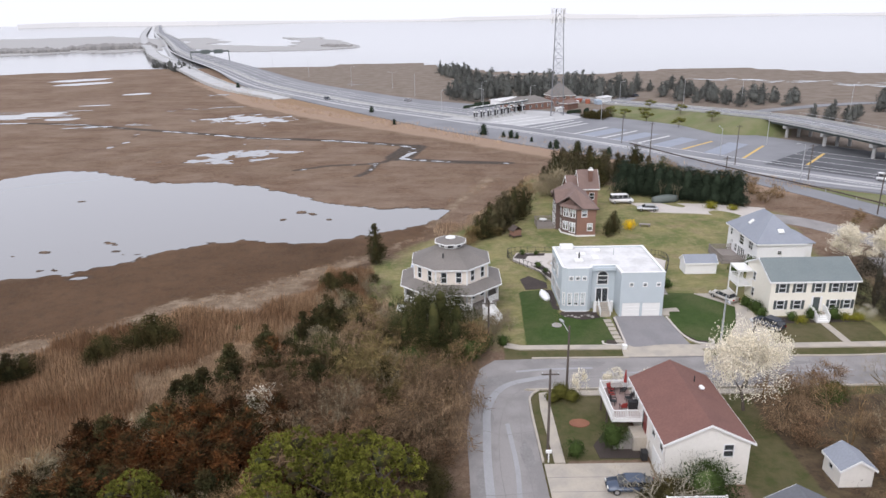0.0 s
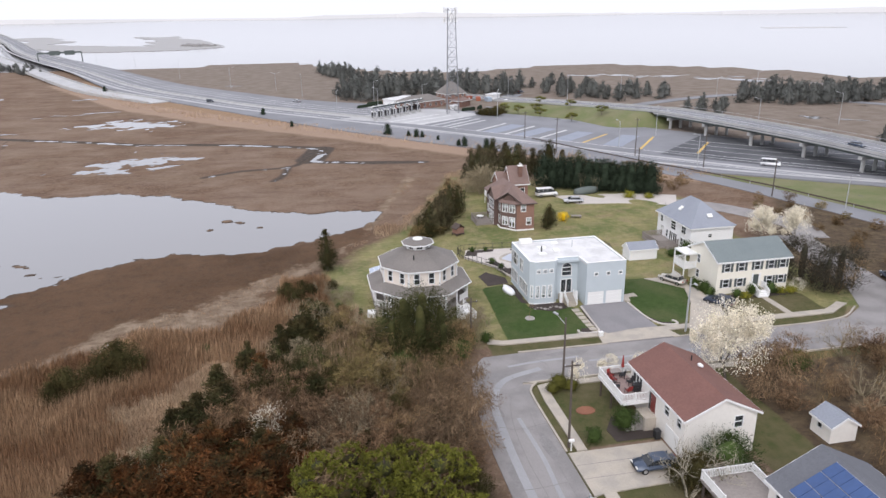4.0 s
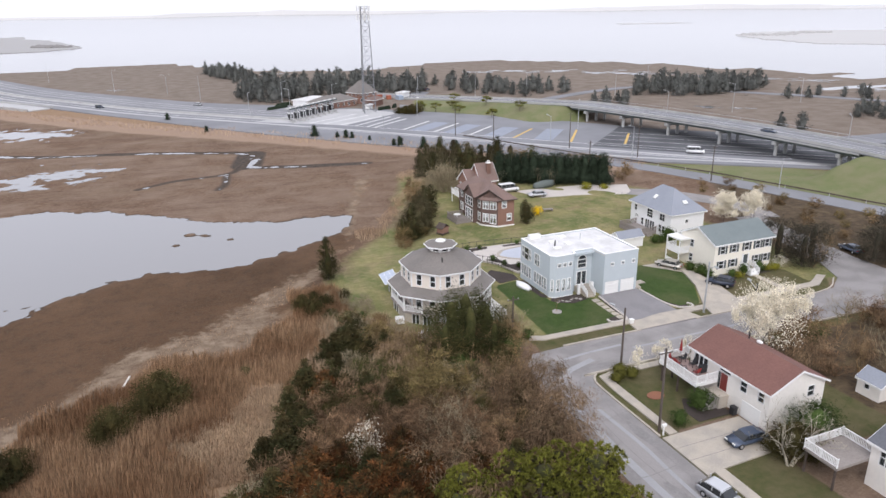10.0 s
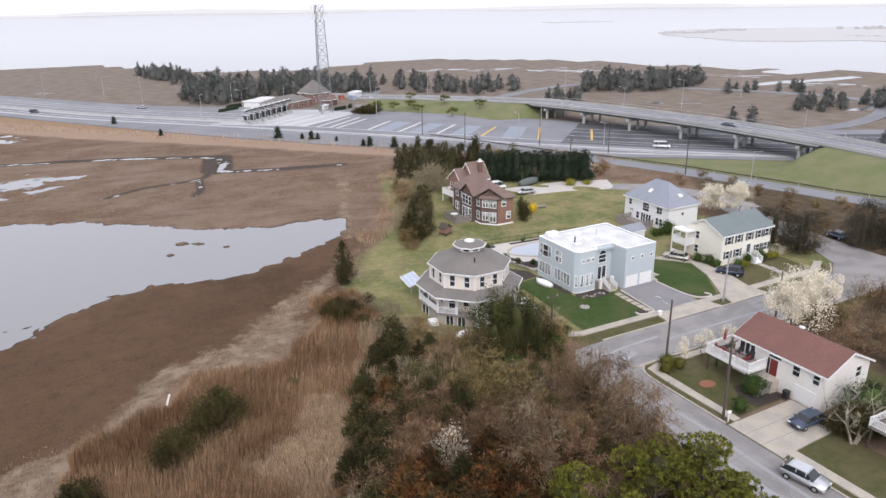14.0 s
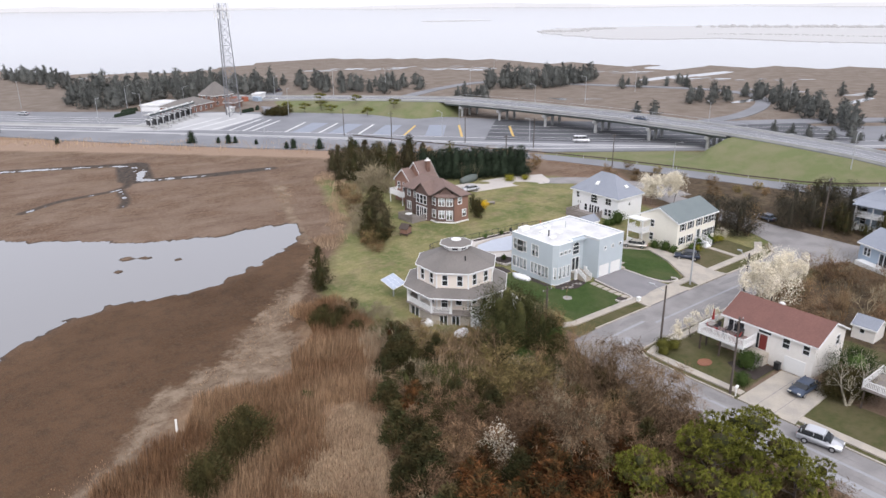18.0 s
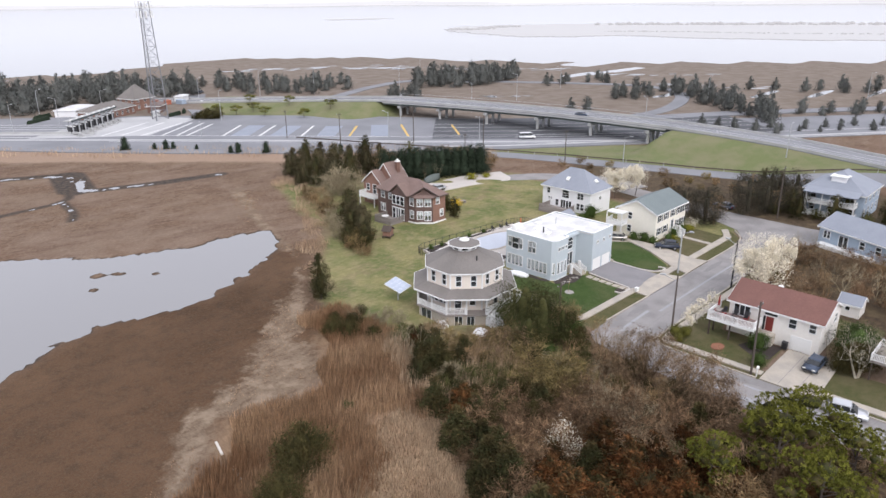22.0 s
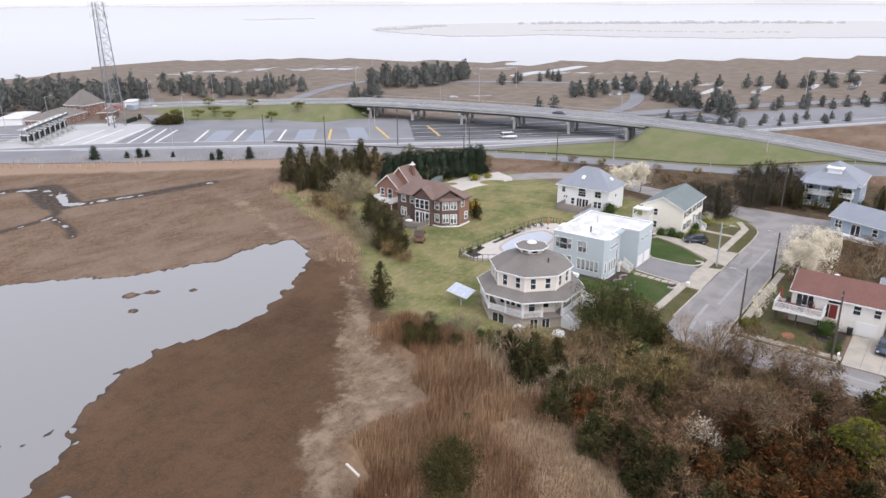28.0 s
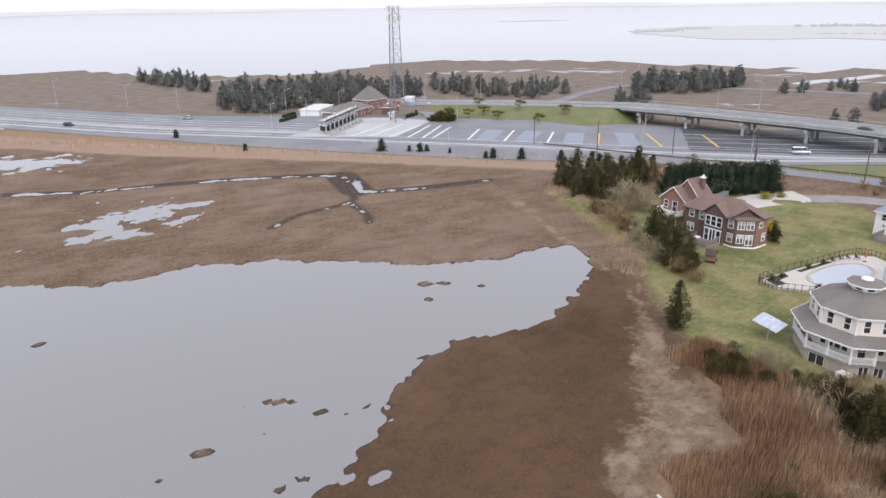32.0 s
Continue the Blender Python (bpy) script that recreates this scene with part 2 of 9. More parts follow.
VINE = mat("olive_thicket_leaves", (0.072, 0.072, 0.026), 0.85, 0.2, 2, second=(0.10, 0.074, 0.036), scale2=0.6, bump=0, per_object=0.3, per_island=0.4)
CEDAR = mat("cedar_needles", (0.044, 0.046, 0.019), 0.85, 0.2, 2, second=(0.082, 0.050, 0.021), scale2=0.7, bump=0, per_object=0.3, per_island=0.45)
CEDARRED = mat("bronzed_cedar_needles", (0.125, 0.050, 0.018), 0.85, 0.25, 2, second=(0.034, 0.030, 0.013), scale2=0.75, amount2=1.0, bump=0, per_object=0.4, per_island=0.5)
PINE = mat("pine_needles", (0.152, 0.152, 0.026), 0.8, 0.2, 1.5, second=(0.078, 0.086, 0.018), scale2=0.5, bump=0, per_object=0.15, per_island=0.5)
# paler and greyer than near leaves: haze before the far belts mixed in
FARLEAF = mat("haze_greyed_foliage", (0.112, 0.118, 0.110), 0.9, 0.2, 1, second=(0.118, 0.112, 0.10), bump=0, per_object=0.3, per_island=0.3)
IVY = mat("ivy_leaves", (0.042, 0.047, 0.018), 0.85, 0.2, 1.5, second=(0.082, 0.078, 0.028), scale2=0.6, amount2=0.8, bump=0, per_object=0.15, per_island=0.5)
DARKBROWN = mat("brown_winter_foliage", (0.060, 0.051, 0.037), 0.9, 0.2, 1.5, second=(0.040, 0.041, 0.028), scale2=0.5, amount2=0.8, bump=0, per_object=0.2, per_island=0.4)
HEDGE = mat("hedge_needles", (0.030, 0.043, 0.027), 0.85, 0.2, 2, bump=0, per_object=0.2, per_island=0.4)
GROVEGREEN = mat("brown_green_needles", (0.072, 0.066, 0.034), 0.85, 0.2, 2, second=(0.090, 0.062, 0.036), scale2=0.5, bump=0, per_object=0.3, per_island=0.45)
OLIVE = mat("olive_shrub_leaves", (0.088, 0.086, 0.020), 0.85, 0.2, 3, bump=0, per_object=0.15, per_island=0.4)
SHRUBGREEN = mat("shrub_leaves", (0.052, 0.080, 0.022), 0.8, 0.2, 3, bump=0, per_object=0.3, per_island=0.4)
SHRUBYELLOW = mat("yellow_green_leaves", (0.22, 0.21, 0.03), 0.8, 0.2, 3, bump=0, per_island=0.35)
FORSYTHIA = mat("yellow_blossom", (0.72, 0.48, 0.02), 0.8, 0.15, 3, bump=0, per_island=0.25)
BLOSSOM = mat("white_blossom", (0.80, 0.74, 0.61), 0.85, 0.08, 2, second=(0.60, 0.55, 0.41), scale2=0.8, bump=0, per_island=0.25)
REED = mat("dry_reeds", (0.36, 0.238, 0.145), 0.95, 0.15, 0.5, second=(0.225, 0.130, 0.072), scale2=0.09, amount2=1.0, bump=0, per_island=0.5)
REEDPALE = mat("bleached_reeds", (0.46, 0.345, 0.235), 0.95, 0.15, 0.5, second=(0.36, 0.25, 0.165), scale2=0.12, amount2=0.9, bump=0, per_island=0.4)
DRIFT = mat("pale_driftwood", (0.62, 0.58, 0.52), 0.9, 0.1, 4, bump=0.2)


# ---- building helpers ----
def part(name, bm, material, parent=None, label="", smooth=False):
    me = bpy.data.meshes.new(name)
    bmesh.ops.recalc_face_normals(bm, faces=bm.faces[:])
    bm.to_mesh(me)
    bm.free()
    if smooth:
        me.shade_smooth()
    me.materials.append(material)
    ob = new(name, me)
    ob.parent = parent
    return tagged(ob, label)


def raw(name, verts, faces, material, parent=None, label=""):
    me = bpy.data.meshes.new(name)
    me.from_pydata(verts, [], faces)
    me.materials.append(material)
    ob = new(name, me)
    ob.parent = parent
    return tagged(ob, label)


def thing(name, label, category, m=None, group=""):
    ob = tagged(new(name), label, category, group)
    ob.empty_display_size = 0.3
    ob.matrix_basis = m or Matrix()
    return ob


def box(bm, x0, x1, y0, y1, z0, z1, m=None, bevel=0.0):
    made = bmesh.ops.create_cube(bm, size=1, matrix=Matrix.LocRotScale(((x0 + x1) / 2, (y0 + y1) / 2, (z0 + z1) / 2), None, (abs(x1 - x0), abs(y1 - y0), abs(z1 - z0))))
    vs = made["verts"]
    if bevel:
        es = list({e for v in vs for e in v.link_edges})
        vs = list({v for f in bmesh.ops.bevel(bm, geom=es, offset=bevel, segments=1, affect='EDGES')["faces"] for v in f.verts} | {v for v in vs if v.is_valid})
    if m:
        bmesh.ops.transform(bm, matrix=m, verts=[v for v in vs if v.is_valid])
    return bm


def boxed(x0, x1, y0, y1, z0, z1, m=None, bevel=0.0):
    return box(bmesh.new(), x0, x1, y0, y1, z0, z1, m, bevel)


def prism(points, z0, z1, bm=None):
    """A solid over an outline; z0 and z1 may be numbers or functions of the place."""
    bm = bm or bmesh.new()
    low = z0 if callable(z0) else lambda x, y: z0
    high = z1 if callable(z1) else lambda x, y: z1
    a = [bm.verts.new((x, y, low(x, y))) for x, y in points]
    b = [bm.verts.new((x, y, high(x, y))) for x, y in points]
    bm.faces.new(a[::-1])
    bm.faces.new(b)
    for i in range(len(points)):
        j = (i + 1) % len(points)
        bm.faces.new((a[i], a[j], b[j], b[i]))
    return bm


def rod(bm, p, q, r0, r1=None, sides=8):
    p, q = Vector(p), Vector(q)
    d = q - p
    m = Matrix.Translation((p + q) / 2) @ d.to_track_quat('Z', 'Y').to_matrix().to_4x4()
    bmesh.ops.create_cone(bm, cap_ends=True, segments=sides, radius1=r0, radius2=r0 if r1 is None else r1, depth=d.length, matrix=m)
    return bm


def slab(bm, corners, thick):
    """A roof plane: corners of its top, thickened straight down."""
    top = [bm.verts.new(c) for c in corners]
    low = [bm.verts.new((c[0], c[1], c[2] - thick)) for c in corners]
    bm.faces.new(top)
    bm.faces.new(low[::-1])
    for i in range(len(top)):
        j = (i + 1) % len(top)
        bm.faces.new((top[j], top[i], low[i], low[j]))
    return bm


def facing(x, y, z, yaw):
    """Local x along a wall, local y out of it, as the wall's outer side looks along yaw (degrees; 0 looks along -y)."""
    return pose(x, y, z, 0, 0, yaw)


def wall(name, parent, p, q, z0, z1, material, openings=(), thick=0.2, top=None):
    """A wall from p to q (outer side to the right of the way p to q) with openings (s0, s1, z0, z1) through it. top: height above z1 as a function of s (gables)."""
    p, q = Vector((*p, 0)), Vector((*q, 0))
    along = (q - p).normalized()
    inward = Vector((-along.y, along.x, 0)) * thick
    length = (q - p).length
    ss = sorted({0.0, length, *[min(max(v, 0), length) for o in openings for v in o[:2]]})
    zs = sorted({z0, z1, *[v for o in openings for v in o[2:]]})
    bm = bmesh.new()
    at = lambda s, z, i: bm.verts.new(p + along * s + inward * i + Vector((0, 0, z)))
    hole = lambda a, b, c, d: any(o[0] <= (a + b) / 2 <= o[1] and o[2] <= (c + d) / 2 <= o[3] for o in openings)
    for a, b in zip(ss, ss[1:]):
        for c, d in zip(zs, zs[1:]):
            if not hole(a, b, c, d):
                for i in (0, 1):
                    bm.faces.new([at(a, c, i), at(b, c, i), at(b, d, i), at(a, d, i)])
    for a, b, c, d in openings:
        for s, u, v, w in ((a, c, a, d), (b, c, b, d), (a, c, b, c), (a, d, b, d)):
            bm.faces.new([at(s, u, 0), at(v, w, 0), at(v, w, 1), at(s, u, 1)])
    bm.faces.new([at(0, z1, 0), at(length, z1, 0), at(length, z1, 1), at(0, z1, 1)])
    if top:
        ridge = length / 2
        for i in (0, 1):
            bm.faces.new([at(0, z1, i), at(length, z1, i), at(ridge, z1 + top, i)])
    bmesh.ops.remove_doubles(bm, verts=bm.verts[:], dist=0.0005)
    return part(name, bm, material, parent)


def window(parent, p, q, opening, bars=(1, 2), material=None, proud=0.05, shutters=False, frame_w=0.09, arch=False, blind=0.0):
    """A framed window in the wall p to q, over the opening (s0, s1, z0, z1)."""
    p, q = Vector((*p, 0)), Vector((*q, 0))
    along = (q - p).normalized()
    m = Matrix((( along.x, along.y, 0, p.x), (along.y, -along.x, 0, p.y), (0, 0, 1, 0), (0, 0, 0, 1)))
    a, b, c, d = opening
    material = material or TRIM
    bm = bmesh.new()
    w = frame_w
    for x0, x1, z0, z1 in ((a - w, a, c - w, d + w), (b, b + w, c - w, d + w), (a, b, d, d + w), (a, b, c - w, c)):
        box(bm, x0, x1, -0.12, proud, z0, z1)
    nx, nz = bars
    for i in range(1, nx):
        x = a + (b - a) * i / nx
        box(bm, x - w / 2, x + w / 2, -0.10, proud - 0.01, c, d)
    for i in range(1, nz):
        z = c + (d - c) * i / nz
        box(bm, a, b, -0.10, proud - 0.02, z - 0.03, z + 0.03)
    if arch:
        r = (b - a) / 2
        for i in range(10):
            t0, t1 = math.pi * i / 10, math.pi * (i + 1) / 10
            pts = [(a + r - rr * math.cos(t), d + rr * math.sin(t)) for rr, t in ((r, t0), (r, t1), (r + w, t1), (r + w, t0))]
            f = [bm.verts.new((x, proud, z)) for x, z in pts]
            g = [bm.verts.new((x, 0.0, z)) for x, z in pts]
            bm.faces.new(f)
            for k in range(4):
                bm.faces.new((f[k], f[k - 1], g[k - 1], g[k]))
    bm.transform(m)
    win = part("window", bm, material, parent)
    for i in range(nx):
        for k in range(nz):
            x0, x1 = a + (b - a) * i / nx, a + (b - a) * (i + 1) / nx
            z0, z1 = c + (d - c) * k / nz, c + (d - c) * (k + 1) / nz
            g = part("pane", boxed(x0, x1, -0.07, -0.055, z0, z1, m), CLEARPANE if blind else PANE, win)
            g.visible_shadow = False
    if blind:
        part("blind", boxed(a - 0.05, b + 0.05, -0.19, -0.17, d - (d - c) * blind, d, m), WHITE, win, "drawn white blind")
    if arch:
        r = (b - a) / 2
        fan = [(a, d)] + [(a + r - r * math.cos(math.pi * i / 10), d + r * math.sin(math.pi * i / 10)) for i in range(11)]
        bm = bmesh.new()
        f = [bm.verts.new((x, 0.012, z)) for x, z in fan[1:]]
        h = [bm.verts.new((x, 0.004, z)) for x, z in fan[1:]]
        bm.faces.new(f)
        bm.faces.new(h[::-1])
        for k in range(len(f)):
            bm.faces.new((f[k], f[k - 1], h[k - 1], h[k]))
        bm.transform(m)
        part("pane", bm, PANEDARK, win, "dark arched pane")
    if shutters:
        for x0, x1 in ((a - w - 0.42, a - w - 0.03), (b + w + 0.03, b + w + 0.42)):
            bm = boxed(x0, x1, 0.002, 0.05, c - 0.05, d + 0.05)
            for k in range(9):
                z = c + (d - c) * (k + 0.5) / 9
                box(bm, x0 + 0.05, x1 - 0.05, 0.05, 0.062, z - 0.05, z + 0.03)
            bm.transform(m)
            part("shutter", bm, DARKTRIM, win, "dark green-grey louvred shutter")
    return win


PANEDARK = glass("dark_glass", (0.03, 0.035, 0.04), 0.1)


BALUSTERS = {}


def railing(parent, points, z, height=1.0, spacing=0.17, material=None, post=0.12, closed=False):
    """Posts, rails and balusters along a line of points at floor height z (a number, or one for each point)."""
    material = material or TRIM
    zs = z if isinstance(z, (list, tuple)) else [z] * len(points)
    for (x, y), h in zip(points, zs):
        part("rail_post", boxed(x - post / 2, x + post / 2, y - post / 2, y + post / 2, h, h + height + 0.12), material, parent)
    for i in range(len(points) - (0 if closed else 1)):
        j = (i + 1) % len(points)
        a, b = Vector((*points[i], zs[i])), Vector((*points[j], zs[j]))
        length = (b - a).length
        bm = bmesh.new()
        up = Vector((0, 0, 1))
        d = (b - a).normalized()
        side = d.cross(up).normalized()
        def bar(p, q, w, h):
            vs = [bm.verts.new(v + side * sx * w / 2 + up * sz * h / 2) for v in (p, q) for sx, sz in ((-1, -1), (1, -1), (1, 1), (-1, 1))]
            for k in range(4):
                bm.faces.new((vs[k], vs[(k + 1) % 4], vs[4 + (k + 1) % 4], vs[4 + k]))
            bm.faces.new(vs[3::-1])
            bm.faces.new(vs[4:])
        bar(a + up * height, b + up * height, 0.09, 0.07)
        part("top_rail", bm, material, parent)
        bm = bmesh.new()
        bar(a + up * 0.12, b + up * 0.12, 0.07, 0.07)
        part("bottom_rail", bm, material, parent)
        n = max(1, int(length / spacing))
        for k in range(1, n):
            c = a + (b - a) * (k / n)
            if material.name not in BALUSTERS:
                BALUSTERS[material.name] = part("baluster", boxed(-0.036, 0.036, -0.036, 0.036, 0, 1), material, parent)
                one = BALUSTERS[material.name]
            else:
                one = new("baluster", BALUSTERS[material.name].data)
                one.parent = parent
            one.matrix_basis = Matrix.LocRotScale(c + up * 0.12, Euler((0, 0, math.atan2(d.y, d.x))), (1, 1, height - 0.12))


def stairs(parent, x, y, z0, z1, yaw, width, material, rails=True, run=0.28):
    """Steps down from height z1 to z0 starting at x, y, going along yaw (degrees, 0 is along -y)."""
    n = max(2, round((z1 - z0) / 0.18))
    rise = (z1 - z0) / n
    m = pose(x, y, 0, 0, 0, yaw)
    for i in range(n):
        part("step", boxed(-width / 2, width / 2, -(i + 1) * run, -i * run + 0.02, z0 - 0.1, z1 - (i + 1) * rise + rise * 0.98, m), material, parent)
    if rails:
        for s in (-1, 1):
            p = m @ Vector((s * width / 2, 0, 0))
            q = m @ Vector((s * width / 2, -n * run, 0))
            railing(parent, [(p.x, p.y), (q.x, q.y)], [z1, z0 + rise], 0.9)


def ribbon(points, widths, z, thick=0.1, bm=None):
    """A strip along a line: widths one number or (left, right) for each point, z a number or one for each point, or a function."""
    bm = bm or bmesh.new()
    pts = [Vector(p) for p in points]
    rows = []
    for i, p in enumerate(pts):
        d = (pts[min(i + 1, len(pts) - 1)] - pts[max(i - 1, 0)]).normalized()
        nrm = Vector((-d.y, d.x))
        w = widths[i] if isinstance(widths, (list, tuple)) else widths
        lft, rgt = w if isinstance(w, (list, tuple)) else (w / 2, w / 2)
        a, b = p + nrm * lft, p - nrm * rgt
        za = z(a.x, a.y) if callable(z) else (z[i] if isinstance(z, (list, tuple)) else z)
        zb = z(b.x, b.y) if callable(z) else za
        rows.append([bm.verts.new((a.x, a.y, za)), bm.verts.new((b.x, b.y, zb)), bm.verts.new((b.x, b.y, zb - thick)), bm.verts.new((a.x, a.y, za - thick))])
    for r, s in zip(rows, rows[1:]):
        for k in range(4):
            bm.faces.new((r[k], r[(k + 1) % 4], s[(k + 1) % 4], s[k]))
    bm.faces.new(rows[0])
    bm.faces.new(rows[-1][::-1])
    return bm


def smooth_line(points, steps=6):
    """A rounder line through points (Catmull-Rom), of any dimension."""
    pts = [np.array(p, float) for p in points]
    pts = [2 * pts[0] - pts[1]] + pts + [2 * pts[-1] - pts[-2]]
    out = []
    for a, b, c, d in zip(pts, pts[1:], pts[2:], pts[3:]):
        for k in range(steps):
            t = k / steps
            out.append(0.5 * (2 * b + (c - a) * t + (2 * a - 5 * b + 4 * c - d) * t * t + (3 * b - a - 3 * c + d) * t ** 3))
    out.append(pts[-2])
    return [tuple(float(v) for v in p) for p in out]


# ---- ground and water ----
def grid_noise(x, y, period, seed):
    """Smooth value noise over the plan, -1 to 1."""
    rng = np.random.RandomState(seed)
    table = rng.rand(256, 256) * 2 - 1
    u, v = x / period, y / period
    i, k = np.floor(u).astype(int), np.floor(v).astype(int)
    f, g = u - i, v - k
    f, g = f * f * (3 - 2 * f), g * g * (3 - 2 * g)
    t = lambda a, b: table[a % 256, b % 256]
    return (t(i, k) * (1 - f) + t(i + 1, k) * f) * (1 - g) + (t(i, k + 1) * (1 - f) + t(i + 1, k + 1) * f) * g


def octaves(x, y, period, seed, n=3, gain=0.5):
    return sum(grid_noise(x, y, period / 2 ** k, seed + k) * gain ** k for k in range(n))


def to_line(x, y, pts, closed=False):
    """Distance from a line of points (positive everywhere), or signed for an outline (negative inside)."""
    pts = [np.array(p, float) for p in pts]
    best = np.full(x.shape, 1e9)
    inside = np.zeros(x.shape, bool)
    pairs = list(zip(pts, pts[1:])) + ([(pts[-1], pts[0])] if closed else [])
    for a, b in pairs:
        d = b - a
        t = np.clip(((x - a[0]) * d[0] + (y - a[1]) * d[1]) / max(d @ d, 1e-9), 0, 1)
        best = np.minimum(best, np.hypot(x - a[0] - t * d[0], y - a[1] - t * d[1]))
        if closed and a[1] != b[1]:
            inside ^= ((a[1] > y) != (b[1] > y)) & (x < (b[0] - a[0]) * (y - a[1]) / (b[1] - a[1]) + a[0])
    return np.where(inside, -best, best) if closed else best


def sstep(a, b, v):
    t = np.clip((v - a) / (b - a), 0, 1)
    return t * t * (3 - 2 * t)


POND = [(0.8, 157.5), (-6.5, 161.0), (-15, 161.2), (-22, 162.6), (-29, 164.8), (-32, 170.5), (-39, 176.8), (-47, 180), (-50, 184), (-59, 188.6), (-66, 192.3),
        (-72, 190.5), (-84, 192.5), (-92, 199), (-103, 206), (-110, 210), (-118, 209), (-126, 200), (-150, 178), (-190, 150), (-190, 96), (-100, 104), (-79, 115.7),
        (-72, 118.5), (-67, 121.3), (-61, 126.2), (-57, 130.3), (-51, 132.8), (-47, 135.6), (-43, 136.8), (-38, 137.7), (-32, 136.6), (-25, 135.3), (-17, 138.6), (-11, 142), (-5, 145.5), (-1.5, 151)]
SHORE = [(-5000, 900), (-600, 590), (-376, 611), (-340, 633), (-272, 652), (-176, 659), (-95, 670), (-27, 694), (9, 603), (48, 560), (98, 530), (130, 540), (188, 561), (234, 560),
         (296, 515), (330, 461), (367, 354), (405, 307), (525, 173), (597, 117), (900, -150), (2500, -1500), (5000, -3000), (5000, -5000), (-5000, -5000)]
ISLANDS = [[(-560, 1560), (-512, 1583), (-377, 1291), (-399, 1215), (-289, 1111), (-217, 1067), (-261, 1339), (-330, 1520), (-275, 1471), (-250, 1500), (-140, 1139), (-114, 1004), (-155, 945), (-267, 936), (-371, 1073)],
           [(-2200, 930), (-561, 905), (-500, 985), (-430, 960), (-405, 1020), (-560, 1500), (-820, 1830), (-1000, 1700), (-2200, 1900)],
           [(701, 773), (656, 676), (628, 575), (663, 535), (727, 500), (728, 400), (766, 290), (878, 146), (1100, -60), (1500, -100), (1443, 206), (1315, 433), (1110, 674), (941, 810), (808, 838)],
           [(900, 1300), (1050, 1260), (1060, 1330), (920, 1350)]]
CREEK = smooth_line([(-215, 318), (-174, 311), (-155, 305), (-125, 290), (-92, 275), (-73, 265), (-53, 259.5), (-38, 255), (-25, 249), (-12, 242), (-9, 233), (-13, 221), (-5, 217), (6, 213.5), (20, 211)], 4)
BRANCHES = [smooth_line([(-10, 236), (-16, 221), (-20.5, 213.5), (-34, 211), (-44, 205)], 4), smooth_line([(-20.5, 213.5), (-22, 202), (-24.5, 196)], 4),
            smooth_line([(-173, 312), (-184, 370), (-183, 394), (-185, 437), (-200, 456)], 4), smooth_line([(-249, 509), (-256, 513), (-300, 580), (-320, 612)], 4),
            smooth_line([(302, 283), (323, 279), (346, 273), (360, 285), (370, 303), (382, 339)], 4), smooth_line([(-125, 290), (-118, 262), (-121, 240)], 4),
            smooth_line([(250, 200), (300, 150), (330, 120), (420, 60)], 4)]
POOLS = [(-66, 231, 13, 8, 0.35), (-84, 316, 17, 13, -0.5), (-206, 336, 24, 15, 0.3), (-65.8, 116.6, 1.2, 0.6, 0.4), (-104, 318, 8, 4, 0.2)]
ISLETS = [(-33.5, 158.5, 1.5, 1.2, -0.5), (-36.5, 152.6, 1.1, 0.9, 0), (-30.6, 157, 1.5, 0.8, -0.6), (-26, 152, 1.0, 0.7, 0.5), (-69, 137, 2.0, 0.8, -0.5), (-67.3, 135.6, 0.9, 0.6, 0.6), (-65.6, 131.8, 1.5, 0.7, 0), (-72.7, 138.4, 0.6, 0.4, 0),
          (-63, 129.7, 0.7, 0.4, 0.5), (-72.7, 131.3, 0.5, 0.3, 0), (-79.7, 131.8, 1.4, 0.8, -0.4), (-84.7, 129.5, 0.8, 0.6, 0.9), (-75, 121, 0.8, 0.5, 0), (-72, 121, 1.4, 0.5, -0.7), (-47.6, 135.9, 1.6, 0.5, -0.3), (-60, 129.8, 2.0, 0.5, 0.5), (-67, 120, 1.6, 0.7, 0.4), (-92, 172, 1.5, 0.7, 0.2)]
LOT_DRY = [(24, 190), (15, 168), (10, 150), (3, 141), (-2, 136), (-9, 126), (-15, 118), (-14, 111), (-12, 104), (-8, 98), (2, 92), (6, 87), (12, 86.5), (70, 86), (70, 130), (76, 150), (60, 172)]
LAWN_DARK = [(12.2, 106.5), (17.3, 106.5), (17.3, 97), (22.5, 97), (24.4, 95), (24.4, 87.2), (11.2, 87.2)]
LAWN_SIDE = [(33.6, 104.5), (44.0, 103.5), (45.2, 99), (44.5, 96), (38.7, 87.3), (35.6, 87.2), (33.4, 90)]
LAWN_WHITE = [(46.5, 93), (62, 93), (62, 87), (44.5, 87)]
LAWN_RED = [(12.3, 74.2), (36, 74.2), (36, 52), (29, 52), (29, 70), (20.5, 70), (20.5, 61), (12.3, 61)]
LAWN_LOW = [(12.3, 54), (19.5, 54), (19.5, 40), (12.3, 40)]
BRUSH = [(6, 87), (2, 92), (-7, 97), (-12, 104), (-17, 100), (-19, 90), (-23, 82), (-28, 77), (-33, 69), (-40, 59), (-48, 48), (-60, 20), (0.6, 20), (0.6, 67), (2.5, 78)]
BLEACH = [(-27, 88.5), (-23.5, 84.5), (-25.5, 77.5), (-30, 71.5), (-36, 71), (-41.5, 77), (-38, 80.5), (-32, 85)]
